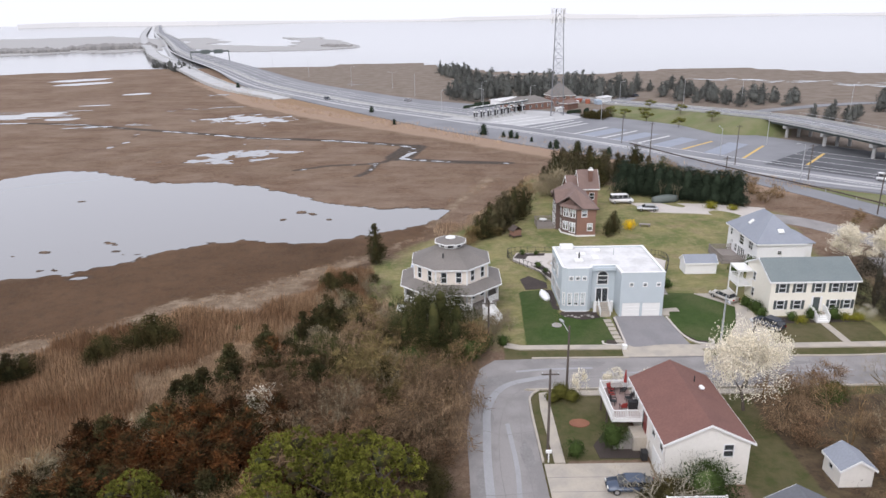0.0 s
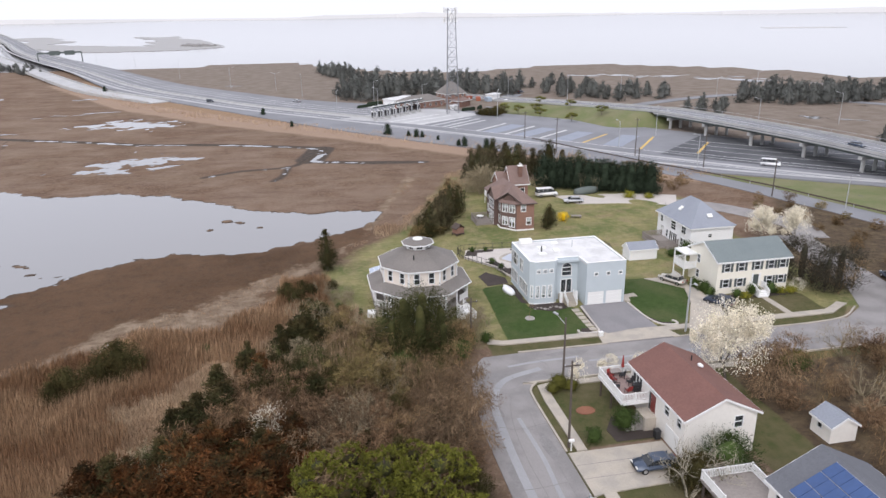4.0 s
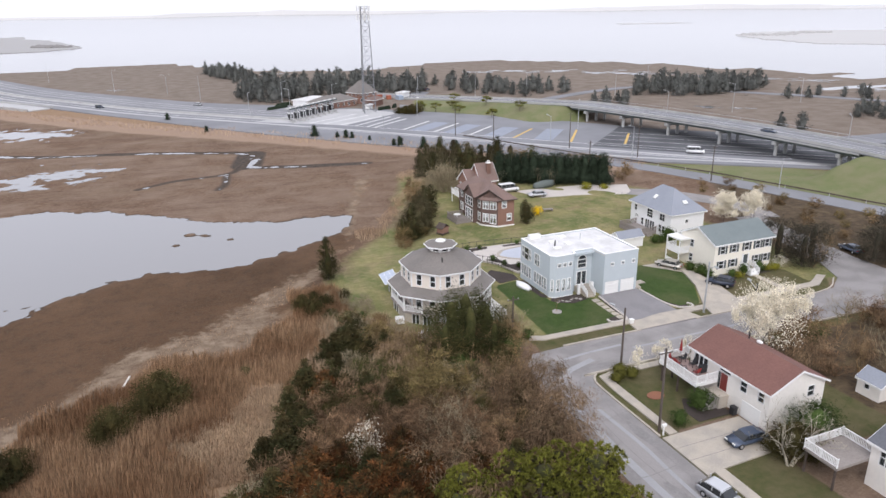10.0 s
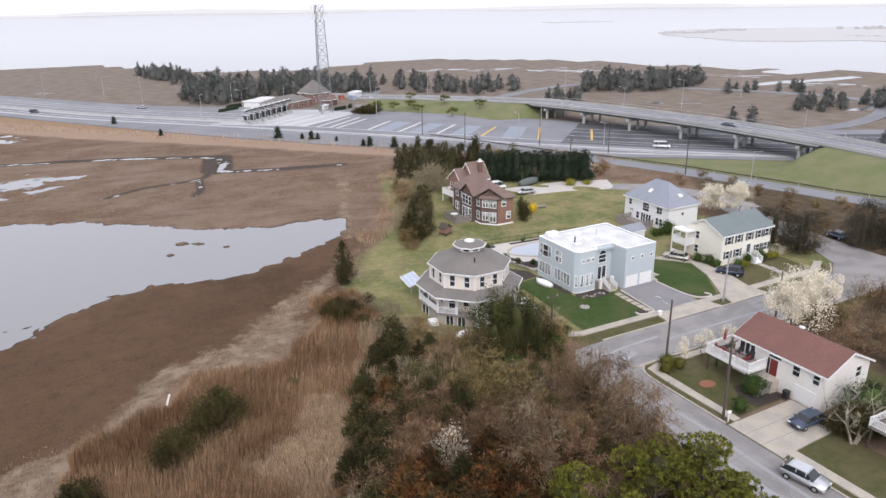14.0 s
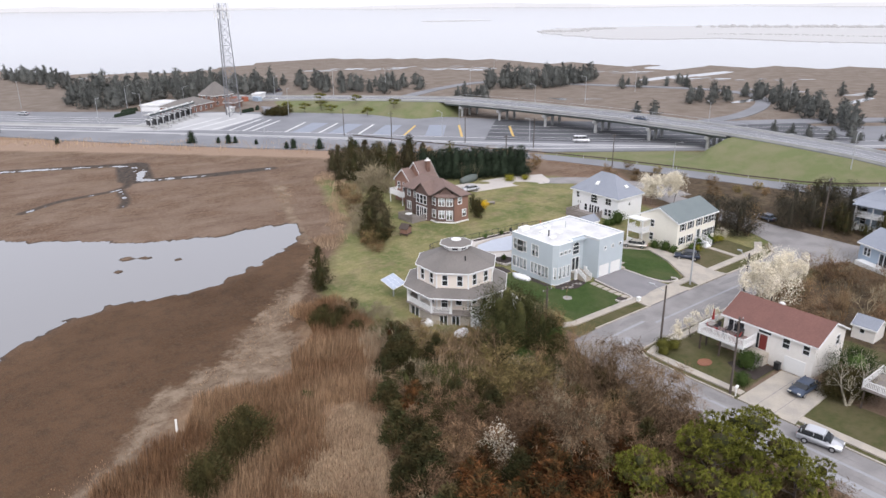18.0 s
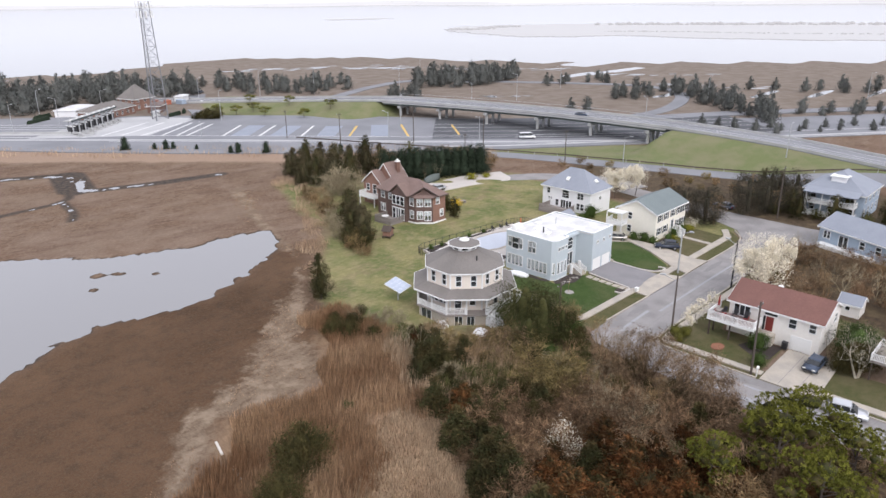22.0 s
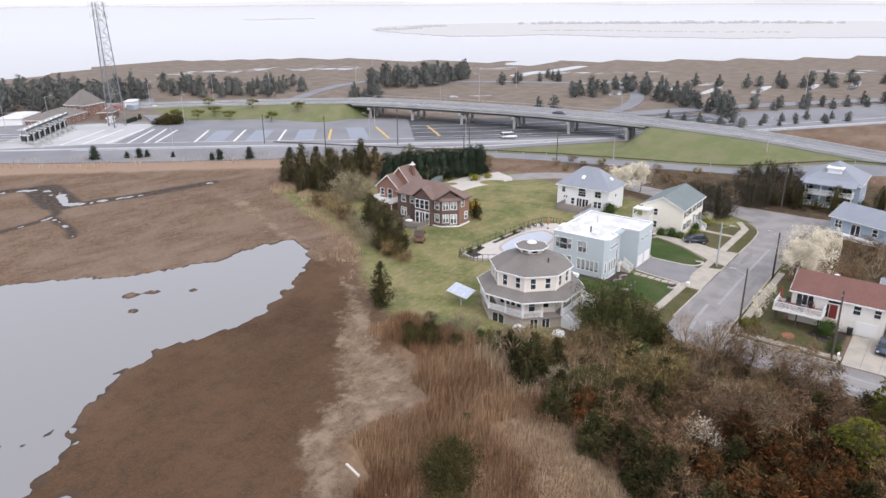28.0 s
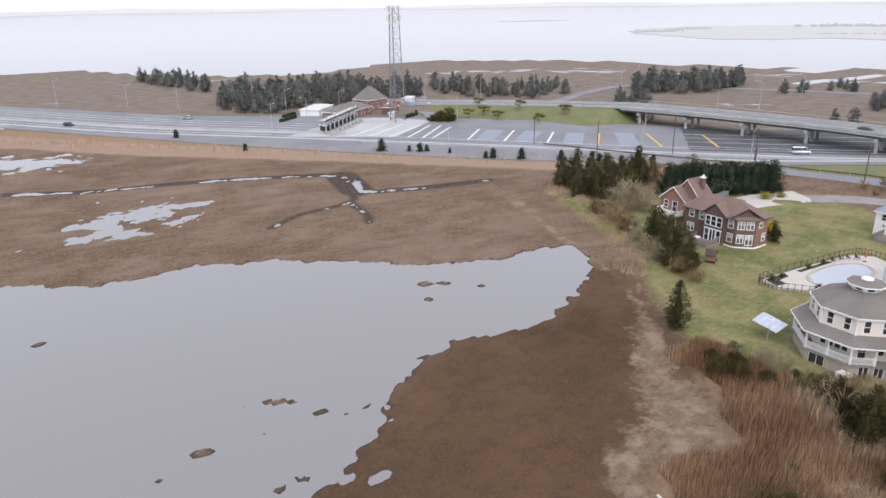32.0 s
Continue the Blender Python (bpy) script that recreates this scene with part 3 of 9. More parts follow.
SAND = [(-66, 88), (-61, 92.5), (-55.5, 92.5), (-51, 97.6), (-47, 102.5), (-43.5, 106), (-39, 107.3), (-34, 109.5), (-28, 117.5), (-21, 123), (-15, 127.5), (-7, 135.5), (-3, 140), (0, 150), (5, 165), (12, 180), (16, 195),
        (11, 192), (4, 172), (-2, 153), (-5, 142), (-10, 129), (-17, 119), (-22.5, 112), (-24.5, 105), (-26.5, 101), (-33, 98.4), (-38.5, 99.5), (-41.5, 102.5), (-44.5, 98), (-47, 94.5), (-50, 90.5), (-55, 84.8), (-62, 78)]
REEDS = [(-24, 104.5), (-21.5, 111), (-16, 117), (-13.2, 114), (-12.5, 104), (-17, 98.5), (-19.5, 90), (-23.5, 82.5), (-28, 77), (-33, 70), (-41, 60), (-50, 48), (-75, 48), (-66, 72), (-55.5, 84), (-50, 90), (-45, 97), (-41.5, 101.5), (-38.5, 98.8), (-33, 97.6), (-27, 100)]
PEAT = [(-5, 143), (-14, 136), (-25, 133), (-38, 135), (-48, 131), (-62, 122), (-75, 114), (-110, 100), (-110, 60), (-66, 70), (-62, 93), (-54, 98), (-46, 106), (-34, 110), (-24, 112), (-19, 120), (-12, 132), (-7, 140)]
HILLS_GREEN = [[(79, 331), (106, 355), (128, 300), (134, 262), (112, 238), (66, 284)], [(92, 176), (114, 163), (140, 139), (150, 132), (128, 60), (117, 90), (110, 120), (98, 152)]]


def island_blob(x, y, spec):
    cx, cy, a, b, turn = spec
    c, s = math.cos(turn), math.sin(turn)
    u, v = ((x - cx) * c + (y - cy) * s) / a, (-(x - cx) * s + (y - cy) * c) / b
    return (np.hypot(u, v) - 1) * min(a, b)


def wet(x, y):
    """Metres into the water (positive under water)."""
    rough = octaves(x, y, 7.0, 3, 4, 0.6)
    fine = octaves(x, y, 2.2, 9, 2, 0.6)
    w = -(to_line(x, y, POND, True) + rough * 1.0 + fine * 0.95)
    for k, (px, py, a, b, turn) in enumerate(ISLETS):
        w = np.minimum(w, island_blob(x, y, (px, py, a * 0.9, max(b * 1.1, 0.45), turn)) + fine * 0.22)
    for spec in POOLS:
        w = np.maximum(w, -(island_blob(x, y, spec) + octaves(x, y * 1.4, 5.0, 21, 3, 0.75) * 0.8 * min(spec[2], spec[3], 7) + 0.12 * min(spec[2], spec[3])))
    swell = octaves(x, y, 14, 31, 2)
    w = np.maximum(w, 0.34 + 1.1 * swell + 0.9 * fine - to_line(x, y, CREEK))
    for k, b in enumerate(BRANCHES):
        w = np.maximum(w, (-0.1, -0.1, 0.9, 2.4, 4.0, 0.0, 1.5)[k] + 0.7 * fine - to_line(x, y, b))
    coast = to_line(x, y, SHORE, True) + octaves(x, y, 60, 41, 4) * 3
    return np.maximum(w, coast)


def lot_rise(x, y):
    r = sstep(0, 14, -to_line(x, y, LOT_DRY, True))
    return r * (0.15 + 0.40 * sstep(8, 18, x))


def ground_height(x, y):
    x, y = np.asarray(x, float), np.asarray(y, float)
    lot = lot_rise(x, y)
    near_road = np.minimum(to_line(x, y, [(5.8, -200), (5.8, 80)]), to_line(x, y, [(5, 79.4), (70, 79.4)]))
    calm = sstep(5, 12, near_road)
    bank = ramp_rise(x, y)
    return lot + bank + calm * (octaves(x, y, 9, 5, 3) * 0.07 - 0.02) - 0.03 * (1 - calm)


RAMP = smooth_line([(96, -30), (122, 20), (137, 75), (142, 105), (142, 138), (139, 180), (132, 220), (125, 256), (108, 306), (84, 345), (66, 372)], 5)
RAMP_Z = [1.0, 2.6, 3.9, 5.2, 6.1, 6.3, 6.2, 5.6, 2.6, 0.9, 0.35]
LOOP = smooth_line([(114, 300), (150, 318), (185, 332), (215, 334), (236, 305), (262, 262), (277, 228), (270, 202), (244, 184), (205, 174), (168, 178)], 5)


def ramp_height(x, y):
    ys = [p[1] for p in RAMP]
    zs = [v for v in np.interp(np.linspace(0, 10, len(ys)), range(11), RAMP_Z)]
    return np.interp(y, ys, zs)


def ramp_rise(x, y):
    """The banks that carry the ramp, open where the bridge spans the highway."""
    d = to_line(x, y, RAMP)
    rise = ramp_height(x, y) - 0.25
    bank = rise * sstep(26, 8.5, d)
    span = sstep(135, 143, y) * (1 - sstep(250, 258, y))
    return bank * (1 - span)


def axis(a, b, fine, far, edges=()):
    mid = list(np.arange(a, b, fine))
    lo, hi, step = [], [], fine
    v = a
    while v > -far:
        step *= 1.13
        v -= step
        lo.append(max(v, -far))
    v, step = mid[-1], fine
    while v < far:
        step *= 1.085
        v += step
        hi.append(min(v, far))
    return np.array(lo[::-1] + mid + hi)


GX, GY = axis(-112, 72, 0.8, 4900), axis(48, 345, 0.85, 4900)
XX, YY = np.meshgrid(GX, GY)
X1, Y1 = XX.ravel(), YY.ravel()
WET = wet(X1, Y1)
HEIGHT = ground_height(X1, Y1)
HEIGHT = np.where(WET > -0.7, np.minimum(HEIGHT, np.where(WET > 0, -0.12 - np.minimum(WET, 1.2) * 0.7, -0.12 + 0.17 * np.minimum(-WET / 0.5, 1))), HEIGHT)
nx, ny = len(GX), len(GY)
idx = np.arange(nx * ny).reshape(ny, nx)
quads = np.stack([idx[:-1, :-1], idx[:-1, 1:], idx[1:, 1:], idx[1:, :-1]], -1).reshape(-1, 4)
me = bpy.data.meshes.new("ground")
me.vertices.add(nx * ny)
me.vertices.foreach_set("co", np.stack([X1, Y1, HEIGHT], -1).astype(np.float32).ravel())
me.loops.add(len(quads) * 4)
me.loops.foreach_set("vertex_index", quads.astype(np.int32).ravel())
me.polygons.add(len(quads))
me.polygons.foreach_set("loop_start", np.arange(0, len(quads) * 4, 4, dtype=np.int32))
me.polygons.foreach_set("use_smooth", np.ones(len(quads), bool))
me.update()
me.validate()
ZONES = {
    "lot": -np.minimum(to_line(X1, Y1, LOT_DRY, True), np.minimum(to_line(X1, Y1, HILLS_GREEN[0], True), to_line(X1, Y1, HILLS_GREEN[1], True))),
    "bank": -np.minimum(to_line(X1, Y1, HILLS_GREEN[0], True), to_line(X1, Y1, HILLS_GREEN[1], True)),
    "lush": -np.minimum(to_line(X1, Y1, LAWN_DARK, True), to_line(X1, Y1, LAWN_SIDE, True)),
    "plain": -np.minimum(np.minimum(to_line(X1, Y1, LAWN_WHITE, True), to_line(X1, Y1, LAWN_RED, True)), np.minimum(to_line(X1, Y1, LAWN_LOW, True), np.minimum(to_line(X1, Y1, [(8, 83), (62, 83), (66, 87.5), (8, 87.5)], True), to_line(X1, Y1, [(9.7, 20), (12.4, 20), (12.4, 74), (40, 73.5), (60, 73), (60, 75.6), (9.7, 75.6)], True)))),
    "brush": -np.minimum(to_line(X1, Y1, BRUSH, True), to_line(X1, Y1, [(30, 20), (30, 74), (66, 74), (70, 86), (62, 100), (70, 112), (98, 150), (118, 90), (110, 40), (90, 10)], True)),
    "sand": -to_line(X1, Y1, SAND, True) - 0.8,
    "verge": 9.0 - to_line(X1, Y1, [(88, 176), (50, 214), (2, 266), (-46, 313), (-98, 377), (-168, 509)]),
    "reed": -np.minimum(to_line(X1, Y1, REEDS, True), np.abs(to_line(X1, Y1, [(96, 186), (59, 226), (10, 277), (-38, 324), (-90, 388), (-160, 520)])) - 9),
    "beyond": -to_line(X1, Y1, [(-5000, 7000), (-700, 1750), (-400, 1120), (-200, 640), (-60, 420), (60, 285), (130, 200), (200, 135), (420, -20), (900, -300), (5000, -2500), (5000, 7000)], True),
    "peat": 5.0 - to_line(X1, Y1, PEAT, True),
    "mud": 2.1 - np.minimum.reduce([to_line(X1, Y1, CREEK)] + [to_line(X1, Y1, b) + 1.0 for b in BRANCHES[:2]] + [to_line(X1, Y1, [(-10, 240), (-14, 222)]) - 2.5]),
    "wet": WET,
}
for key, val in ZONES.items():
    me.attributes.new("zone_" + key, 'FLOAT', 'POINT').data.foreach_set("value", np.clip(val, -6, 6).astype(np.float32))

gm = bpy.data.materials.new("marsh_and_lawn_ground")
gm.use_nodes = True
gn, gl = gm.node_tree.nodes, gm.node_tree.links
gp = gn["Principled BSDF"]
gp.inputs["Roughness"].default_value = 0.95
gp.inputs["Specular IOR Level"].default_value = 0.15
gtc = gn.new("ShaderNodeTexCoord")


def gnoise(scale, detail=5, rough=0.6, stretch=None):
    t = gn.new("ShaderNodeTexNoise")
    t.inputs["Scale"].default_value, t.inputs["Detail"].default_value, t.inputs["Roughness"].default_value = scale, detail, rough
    src = gtc.outputs["Object"]
    if stretch:
        mp = gn.new("ShaderNodeMapping")
        mp.inputs["Scale"].default_value = stretch
        mp.inputs["Rotation"].default_value = (0, 0, 0.6)
        gl.new(src, mp.inputs[0])
        src = mp.outputs[0]
    gl.new(src, t.inputs["Vector"])
    return t.outputs["Fac"]


def grange(src, a, b, c=0.0, d=1.0):
    r = gn.new("ShaderNodeMapRange")
    for k, v in enumerate((a, b, c, d)):
        r.inputs[k + 1].default_value = v
    gl.new(src, r.inputs[0])
    return r.outputs[0]


def gmix(fac, a, b):
    m = gn.new("ShaderNodeMix")
    m.data_type = 'RGBA'
    for key, v in (("Factor", fac), ("A", a), ("B", b)):
        if isinstance(v, tuple):
            m.inputs[key].default_value = (*v, 1)
        elif isinstance(v, float):
            m.inputs[key].default_value = v
        else:
            gl.new(v, m.inputs[key])
    return m.outputs["Result"]


def gmath(op, a, b):
    m = gn.new("ShaderNodeMath")
    m.operation = op
    for k, v in enumerate((a, b)):
        if isinstance(v, float):
            m.inputs[k].default_value = v
        else:
            gl.new(v, m.inputs[k])
    return m.outputs[0]


def gzone(key, ragged, soft, noise_out):
    a = gn.new("ShaderNodeAttribute")
    a.attribute_name = "zone_" + key
    v = gmath('ADD', a.outputs["Fac"], gmath('MULTIPLY', gmath('SUBTRACT', noise_out, 0.5), ragged))
    return grange(v, -soft, soft)


n_big, n_mid, n_fine, n_tiny = gnoise(0.025, 5), gnoise(0.14, 6), gnoise(0.9, 6, 0.7), gnoise(5.0, 5, 0.7)
n_blade = gnoise(1.6, 5, 0.7, (3.5, 0.8, 1))
marsh = gmix(grange(n_big, 0.36, 0.64), (0.142, 0.082, 0.050), (0.200, 0.134, 0.090))
marsh = gmix(grange(n_mid, 0.40, 0.66, 0, 0.75), marsh, (0.105, 0.060, 0.036))
marsh = gmix(grange(gnoise(0.055, 4), 0.50, 0.66, 0, 0.55), marsh, (0.215, 0.160, 0.112))
marsh = gmix(grange(n_fine, 0.42, 0.64, 0, 0.7), marsh, (0.215, 0.150, 0.102))
marsh = gmix(grange(gnoise(0.42, 6, 0.7, (1.0, 2.4, 1)), 0.50, 0.66, 0, 0.75), marsh, (0.082, 0.052, 0.034))
streak = gnoise(0.10, 6, 0.62, (0.8, 1.5, 1))
marsh = gmix(grange(streak, 0.47, 0.64, 0, 0.5), marsh, (0.275, 0.207, 0.158))
marsh = gmix(grange(gnoise(0.022, 5, 0.6), 0.48, 0.60, 0, 0.55), marsh, (0.255, 0.188, 0.142))
marsh = gmix(grange(gnoise(0.07, 6, 0.65, (0.6, 1.6, 1)), 0.52, 0.64, 0, 0.6), marsh, (0.112, 0.066, 0.044))
marsh = gmix(grange(n_tiny, 0.46, 0.60, 0, 0.45), marsh, (0.105, 0.068, 0.046))
marsh = gmix(grange(gnoise(1.7, 5, 0.7), 0.52, 0.64, 0, 0.5), marsh, (0.30, 0.228, 0.170))
peat = gmix(grange(n_big, 0.36, 0.64), (0.066, 0.036, 0.018), (0.135, 0.076, 0.042))
peat = gmix(grange(gnoise(0.05, 5, 0.55), 0.50, 0.66, 0, 0.6), peat, (0.150, 0.090, 0.052))
peat = gmix(grange(n_mid, 0.42, 0.62, 0, 0.8), peat, (0.108, 0.062, 0.035))
peat = gmix(grange(gnoise(0.5, 6, 0.72), 0.46, 0.64, 0, 0.4), peat, (0.042, 0.031, 0.021))
peat = gmix(grange(gnoise(2.4, 5, 0.7), 0.48, 0.66, 0, 0.5), peat, (0.135, 0.095, 0.062))
peat = gmix(grange(n_tiny, 0.46, 0.62, 0, 0.35), peat, (0.038, 0.028, 0.019))
marsh = gmix(gzone("peat", 14.0, 4.0, n_big), marsh, peat)
# greyer and paler than the near marsh: distance haze put into the colour
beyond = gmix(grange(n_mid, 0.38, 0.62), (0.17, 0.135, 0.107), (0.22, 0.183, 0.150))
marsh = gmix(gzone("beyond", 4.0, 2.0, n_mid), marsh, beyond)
marsh = gmix(gzone("mud", 3.4, 0.5, n_fine), marsh, gmix(grange(n_fine, 0.4, 0.65), (0.042, 0.036, 0.033), (0.115, 0.088, 0.066)))
n_rag = gmath('ADD', gmath('MULTIPLY', n_mid, 0.65), gmath('MULTIPLY', n_fine, 0.35))
c = gmix(gzone("reed", 12.0, 1.6, n_rag), marsh, gmix(grange(n_blade, 0.35, 0.65), (0.21, 0.135, 0.082), (0.34, 0.235, 0.15)))
c = gmix(gzone("verge", 10.0, 1.5, n_rag), c, gmix(grange(n_blade, 0.3, 0.7), (0.250, 0.170, 0.118), (0.375, 0.275, 0.205)))
wrack = gmix(grange(n_blade, 0.3, 0.7), (0.255, 0.190, 0.132), (0.135, 0.096, 0.066))
wrack = gmix(grange(gnoise(0.55, 6, 0.75, (1.0, 2.0, 1)), 0.49, 0.62, 0, 0.8), wrack, (0.125, 0.082, 0.053))
wrack = gmix(grange(gnoise(0.3, 4), 0.48, 0.60, 0, 0.55), wrack, (0.335, 0.262, 0.190))
n_patch = gmath('ADD', gmath('MULTIPLY', n_rag, 0.6), gmath('MULTIPLY', gnoise(0.35, 6, 0.75), 0.4))
c = gmix(gzone("sand", 17.0, 0.9, n_patch), c, wrack)
under = gmix(grange(n_fine, 0.35, 0.65), (0.055, 0.040, 0.028), (0.112, 0.080, 0.050))
under = gmix(grange(gnoise(0.35, 6, 0.7), 0.48, 0.62, 0, 0.7), under, (0.150, 0.115, 0.066))
c = gmix(gzone("brush", 8.0, 1.2, n_rag), c, under)
grass = gmix(grange(n_mid, 0.40, 0.60), (0.285, 0.250, 0.115), (0.165, 0.180, 0.068))
grass = gmix(grange(gnoise(0.3, 5), 0.46, 0.64, 0, 0.85), grass, (0.32, 0.262, 0.15))
grass = gmix(grange(gnoise(0.9, 4, 0.6, (0.25, 2.2, 1)), 0.45, 0.62, 0, 0.35), grass, (0.135, 0.150, 0.055))
grass = gmix(grange(gnoise(0.11, 5, 0.65), 0.50, 0.62, 0, 0.7), grass, (0.105, 0.135, 0.045))
grass = gmix(grange(gnoise(0.075, 5, 0.7), 0.54, 0.66, 0, 0.6), grass, (0.215, 0.155, 0.095))
grass = gmix(grange(n_tiny, 0.42, 0.62, 0, 0.5), grass, (0.095, 0.100, 0.038))
grass = gmix(grange(n_fine, 0.50, 0.64, 0, 0.45), grass, (0.33, 0.28, 0.15))
c = gmix(gzone("lot", 9.0, 1.3, n_rag), c, grass)
c = gmix(gzone("bank", 3.0, 1.0, n_rag), c, gmix(grange(n_mid, 0.4, 0.6), (0.150, 0.170, 0.075), (0.195, 0.190, 0.105)))
plain = gmix(grange(n_fine, 0.35, 0.65), (0.066, 0.076, 0.026), (0.112, 0.100, 0.048))
plain = gmix(grange(n_mid, 0.46, 0.62, 0, 0.6), plain, (0.150, 0.122, 0.072))
c = gmix(gzone("plain", 1.0, 0.15, n_fine), c, plain)
lush = gmix(grange(n_fine, 0.35, 0.68), (0.040, 0.072, 0.019), (0.066, 0.100, 0.029))
lush = gmix(grange(n_mid, 0.46, 0.66, 0, 0.7), lush, (0.105, 0.115, 0.05))
lush = gmix(grange(n_tiny, 0.44, 0.64, 0, 0.5), lush, (0.030, 0.052, 0.014))
c = gmix(gzone("lush", 0.6, 0.12, n_fine), c, lush)
edge = gn.new("ShaderNodeAttribute")
edge.attribute_name = "zone_wet"
c = gmix(grange(edge.outputs["Fac"], -0.75, -0.15), c, (0.075, 0.055, 0.042))
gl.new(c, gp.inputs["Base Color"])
gb = gn.new("ShaderNodeBump")
gb.inputs["Strength"].default_value, gb.inputs["Distance"].default_value = 0.8, 0.18
gl.new(gmath('ADD', n_blade, gmath('MULTIPLY', n_tiny, 0.5)), gb.inputs["Height"])
gl.new(gb.outputs[0], gp.inputs["Normal"])
me.materials.append(gm)
ground = tagged(new("ground", me), "brown salt marsh with reeds, sandy wrack and mown lawns", "ground", kind="structure")

wm = bpy.data.materials.new("calm_water")
wm.use_nodes = True
q, wln = wm.node_tree.nodes, wm.node_tree.links
wp = q["Principled BSDF"]
wp.inputs["Base Color"].default_value = (0.205, 0.200, 0.198, 1)
wp.inputs["Roughness"].default_value = 0.12
wp.inputs["Specular IOR Level"].default_value = 0.5
wno, wbp, wtc = q.new("ShaderNodeTexNoise"), q.new("ShaderNodeBump"), q.new("ShaderNodeTexCoord")
wno.inputs["Scale"].default_value, wno.inputs["Detail"].default_value = 0.6, 3
wbp.inputs["Strength"].default_value, wbp.inputs["Distance"].default_value = 0.06, 0.05
wln.new(wtc.outputs["Object"], wno.inputs["Vector"])
wln.new(wno.outputs["Fac"], wbp.inputs["Height"])
wln.new(wbp.outputs[0], wp.inputs["Normal"])
wp.inputs["IOR"].default_value = 1.8
tagged(raw("water", [(-4900, 60, -0.12), (4900, 60, -0.12), (4900, 4900, -0.12), (-4900, 4900, -0.12)], [(0, 1, 2, 3)], wm), "still grey tidal water of ponds, creeks and bay", "water", kind="structure")


def gz(x, y):
    return float(ground_height(np.array([x]), np.array([y]))[0])


# ---- streets ----
def structure(ob, label, category):
    return tagged(ob, label, category, kind="structure")


lane = prism([(1.9, -150), (9.7, -150), (9.7, 71.5), (10.1, 74), (11.2, 75.3), (13.5, 75.6), (50, 75.5), (62, 75.2), (67, 73.5), (70, 70), (73, 60), (78, 40), (84, 41), (81, 60), (78.5, 76), (79, 92), (84, 120), (78, 121), (71, 93), (67.5, 86.5),
              (63, 83.6), (55, 82.9), (12, 83.3), (6.5, 83.1), (4.4, 80.8), (3.1, 75), (2.2, 66)], -0.15, 0.05)
structure(part("road", lane, ASPHALT), "worn pale grey asphalt street with a bend", "road")
for pts, w in (([(4.2, 40), (4.1, 58), (4.4, 66), (5.0, 72), (7.5, 76.5), (13, 78.6)], 0.9), ([(6.9, 30), (6.8, 52), (7.1, 60), (6.8, 68)], 0.5), ([(20, 79.2), (36, 79.2), (52, 79.0)], 0.45), ([(9.0, 79.9), (13, 80.4), (19, 80.6)], 0.5)):
    part("repair_strip", ribbon(smooth_line(pts), w, 0.056, 0.004), PATCH, bpy.data.objects["road"])
rr = random.Random(44)
for pts in ([(3.2, 74), (5.5, 75.2), (7.2, 74.4), (9.6, 74.8)], [(2.6, 66), (4.2, 66.5), (6.1, 65.8), (9.5, 66.4)], [(5.4, 40), (5.7, 50), (5.5, 60), (5.9, 68), (7.8, 73.5), (12, 77.3), (20, 78.0), (40, 77.9), (58, 77.8)], [(13, 81.5), (14.2, 79.4), (13.6, 77.2), (14.4, 75.8)], [(24, 83), (23.4, 80), (24.4, 77.6), (23.8, 75.8)], [(36, 83), (36.5, 79.8), (35.9, 75.8)], [(48, 82.7), (47.4, 79), (48.2, 75.8)], [(2.1, 56), (5, 55.6), (9.5, 56.3)], [(2.1, 47), (6, 47.5), (9.5, 46.9)], [(8.0, 45), (8.3, 56), (8.1, 64), (8.6, 70)], [(5, 81.5), (7.4, 79.6), (9, 76.6)]):
    fine_line = smooth_line([(x + rr.uniform(-0.12, 0.12), y + rr.uniform(-0.12, 0.12)) for x, y in pts])
    part("crack", ribbon(fine_line, 0.07, 0.0625, 0.004), TAR, bpy.data.objects["road"])
for x, y, a, b in ((6.6, 77.6, 1.9, 1.2), (4.6, 69.5, 0.8, 2.2), (8.4, 62.0, 0.7, 2.8), (3.4, 58.0, 0.6, 2.6), (18, 81.9, 3.2, 0.6), (30, 77.0, 4.2, 0.55), (44, 81.2, 3.6, 0.6), (56, 78.0, 4.0, 0.9), (12.5, 76.8, 1.8, 0.5), (5.4, 51.5, 0.9, 2.6)):
    edge_pts = [(x + a * math.cos(k * 0.45) * rr.uniform(0.75, 1.2), y + b * math.sin(k * 0.45) * rr.uniform(0.75, 1.2)) for k in range(14)]
    part("stain", prism(edge_pts, 0.04, 0.0535), STAIN, bpy.data.objects["road"])
pave = [
    ("pavement", prism([(8.0, 86.9), (10, 86.0), (24.6, 85.7), (34.2, 85.4), (62, 85.4), (64, 86.6), (66.5, 88), (65.4, 89), (63.5, 87.8), (61.5, 86.8), (34.2, 86.7), (24.6, 87.0), (10.4, 87.2), (8.6, 88.0)], -0.1, lambda x, y: 0.14)),
    ("pavement", prism([(10.9, 70.8), (11.2, 74.4), (13.2, 74.9), (40, 74.8), (40, 73.7), (13.5, 73.8), (12.2, 73.2), (12.1, 60.6), (11.0, 60.6)], -0.1, 0.12)),
    ("pavement", prism([(10.9, 53.6), (12.2, 53.6), (12.2, 0), (10.9, 0)], -0.1, 0.12)),
]
for name, bm in pave:
    structure(part(name, bm, CONCRETE), "pale concrete pavement along the street", "pavement")
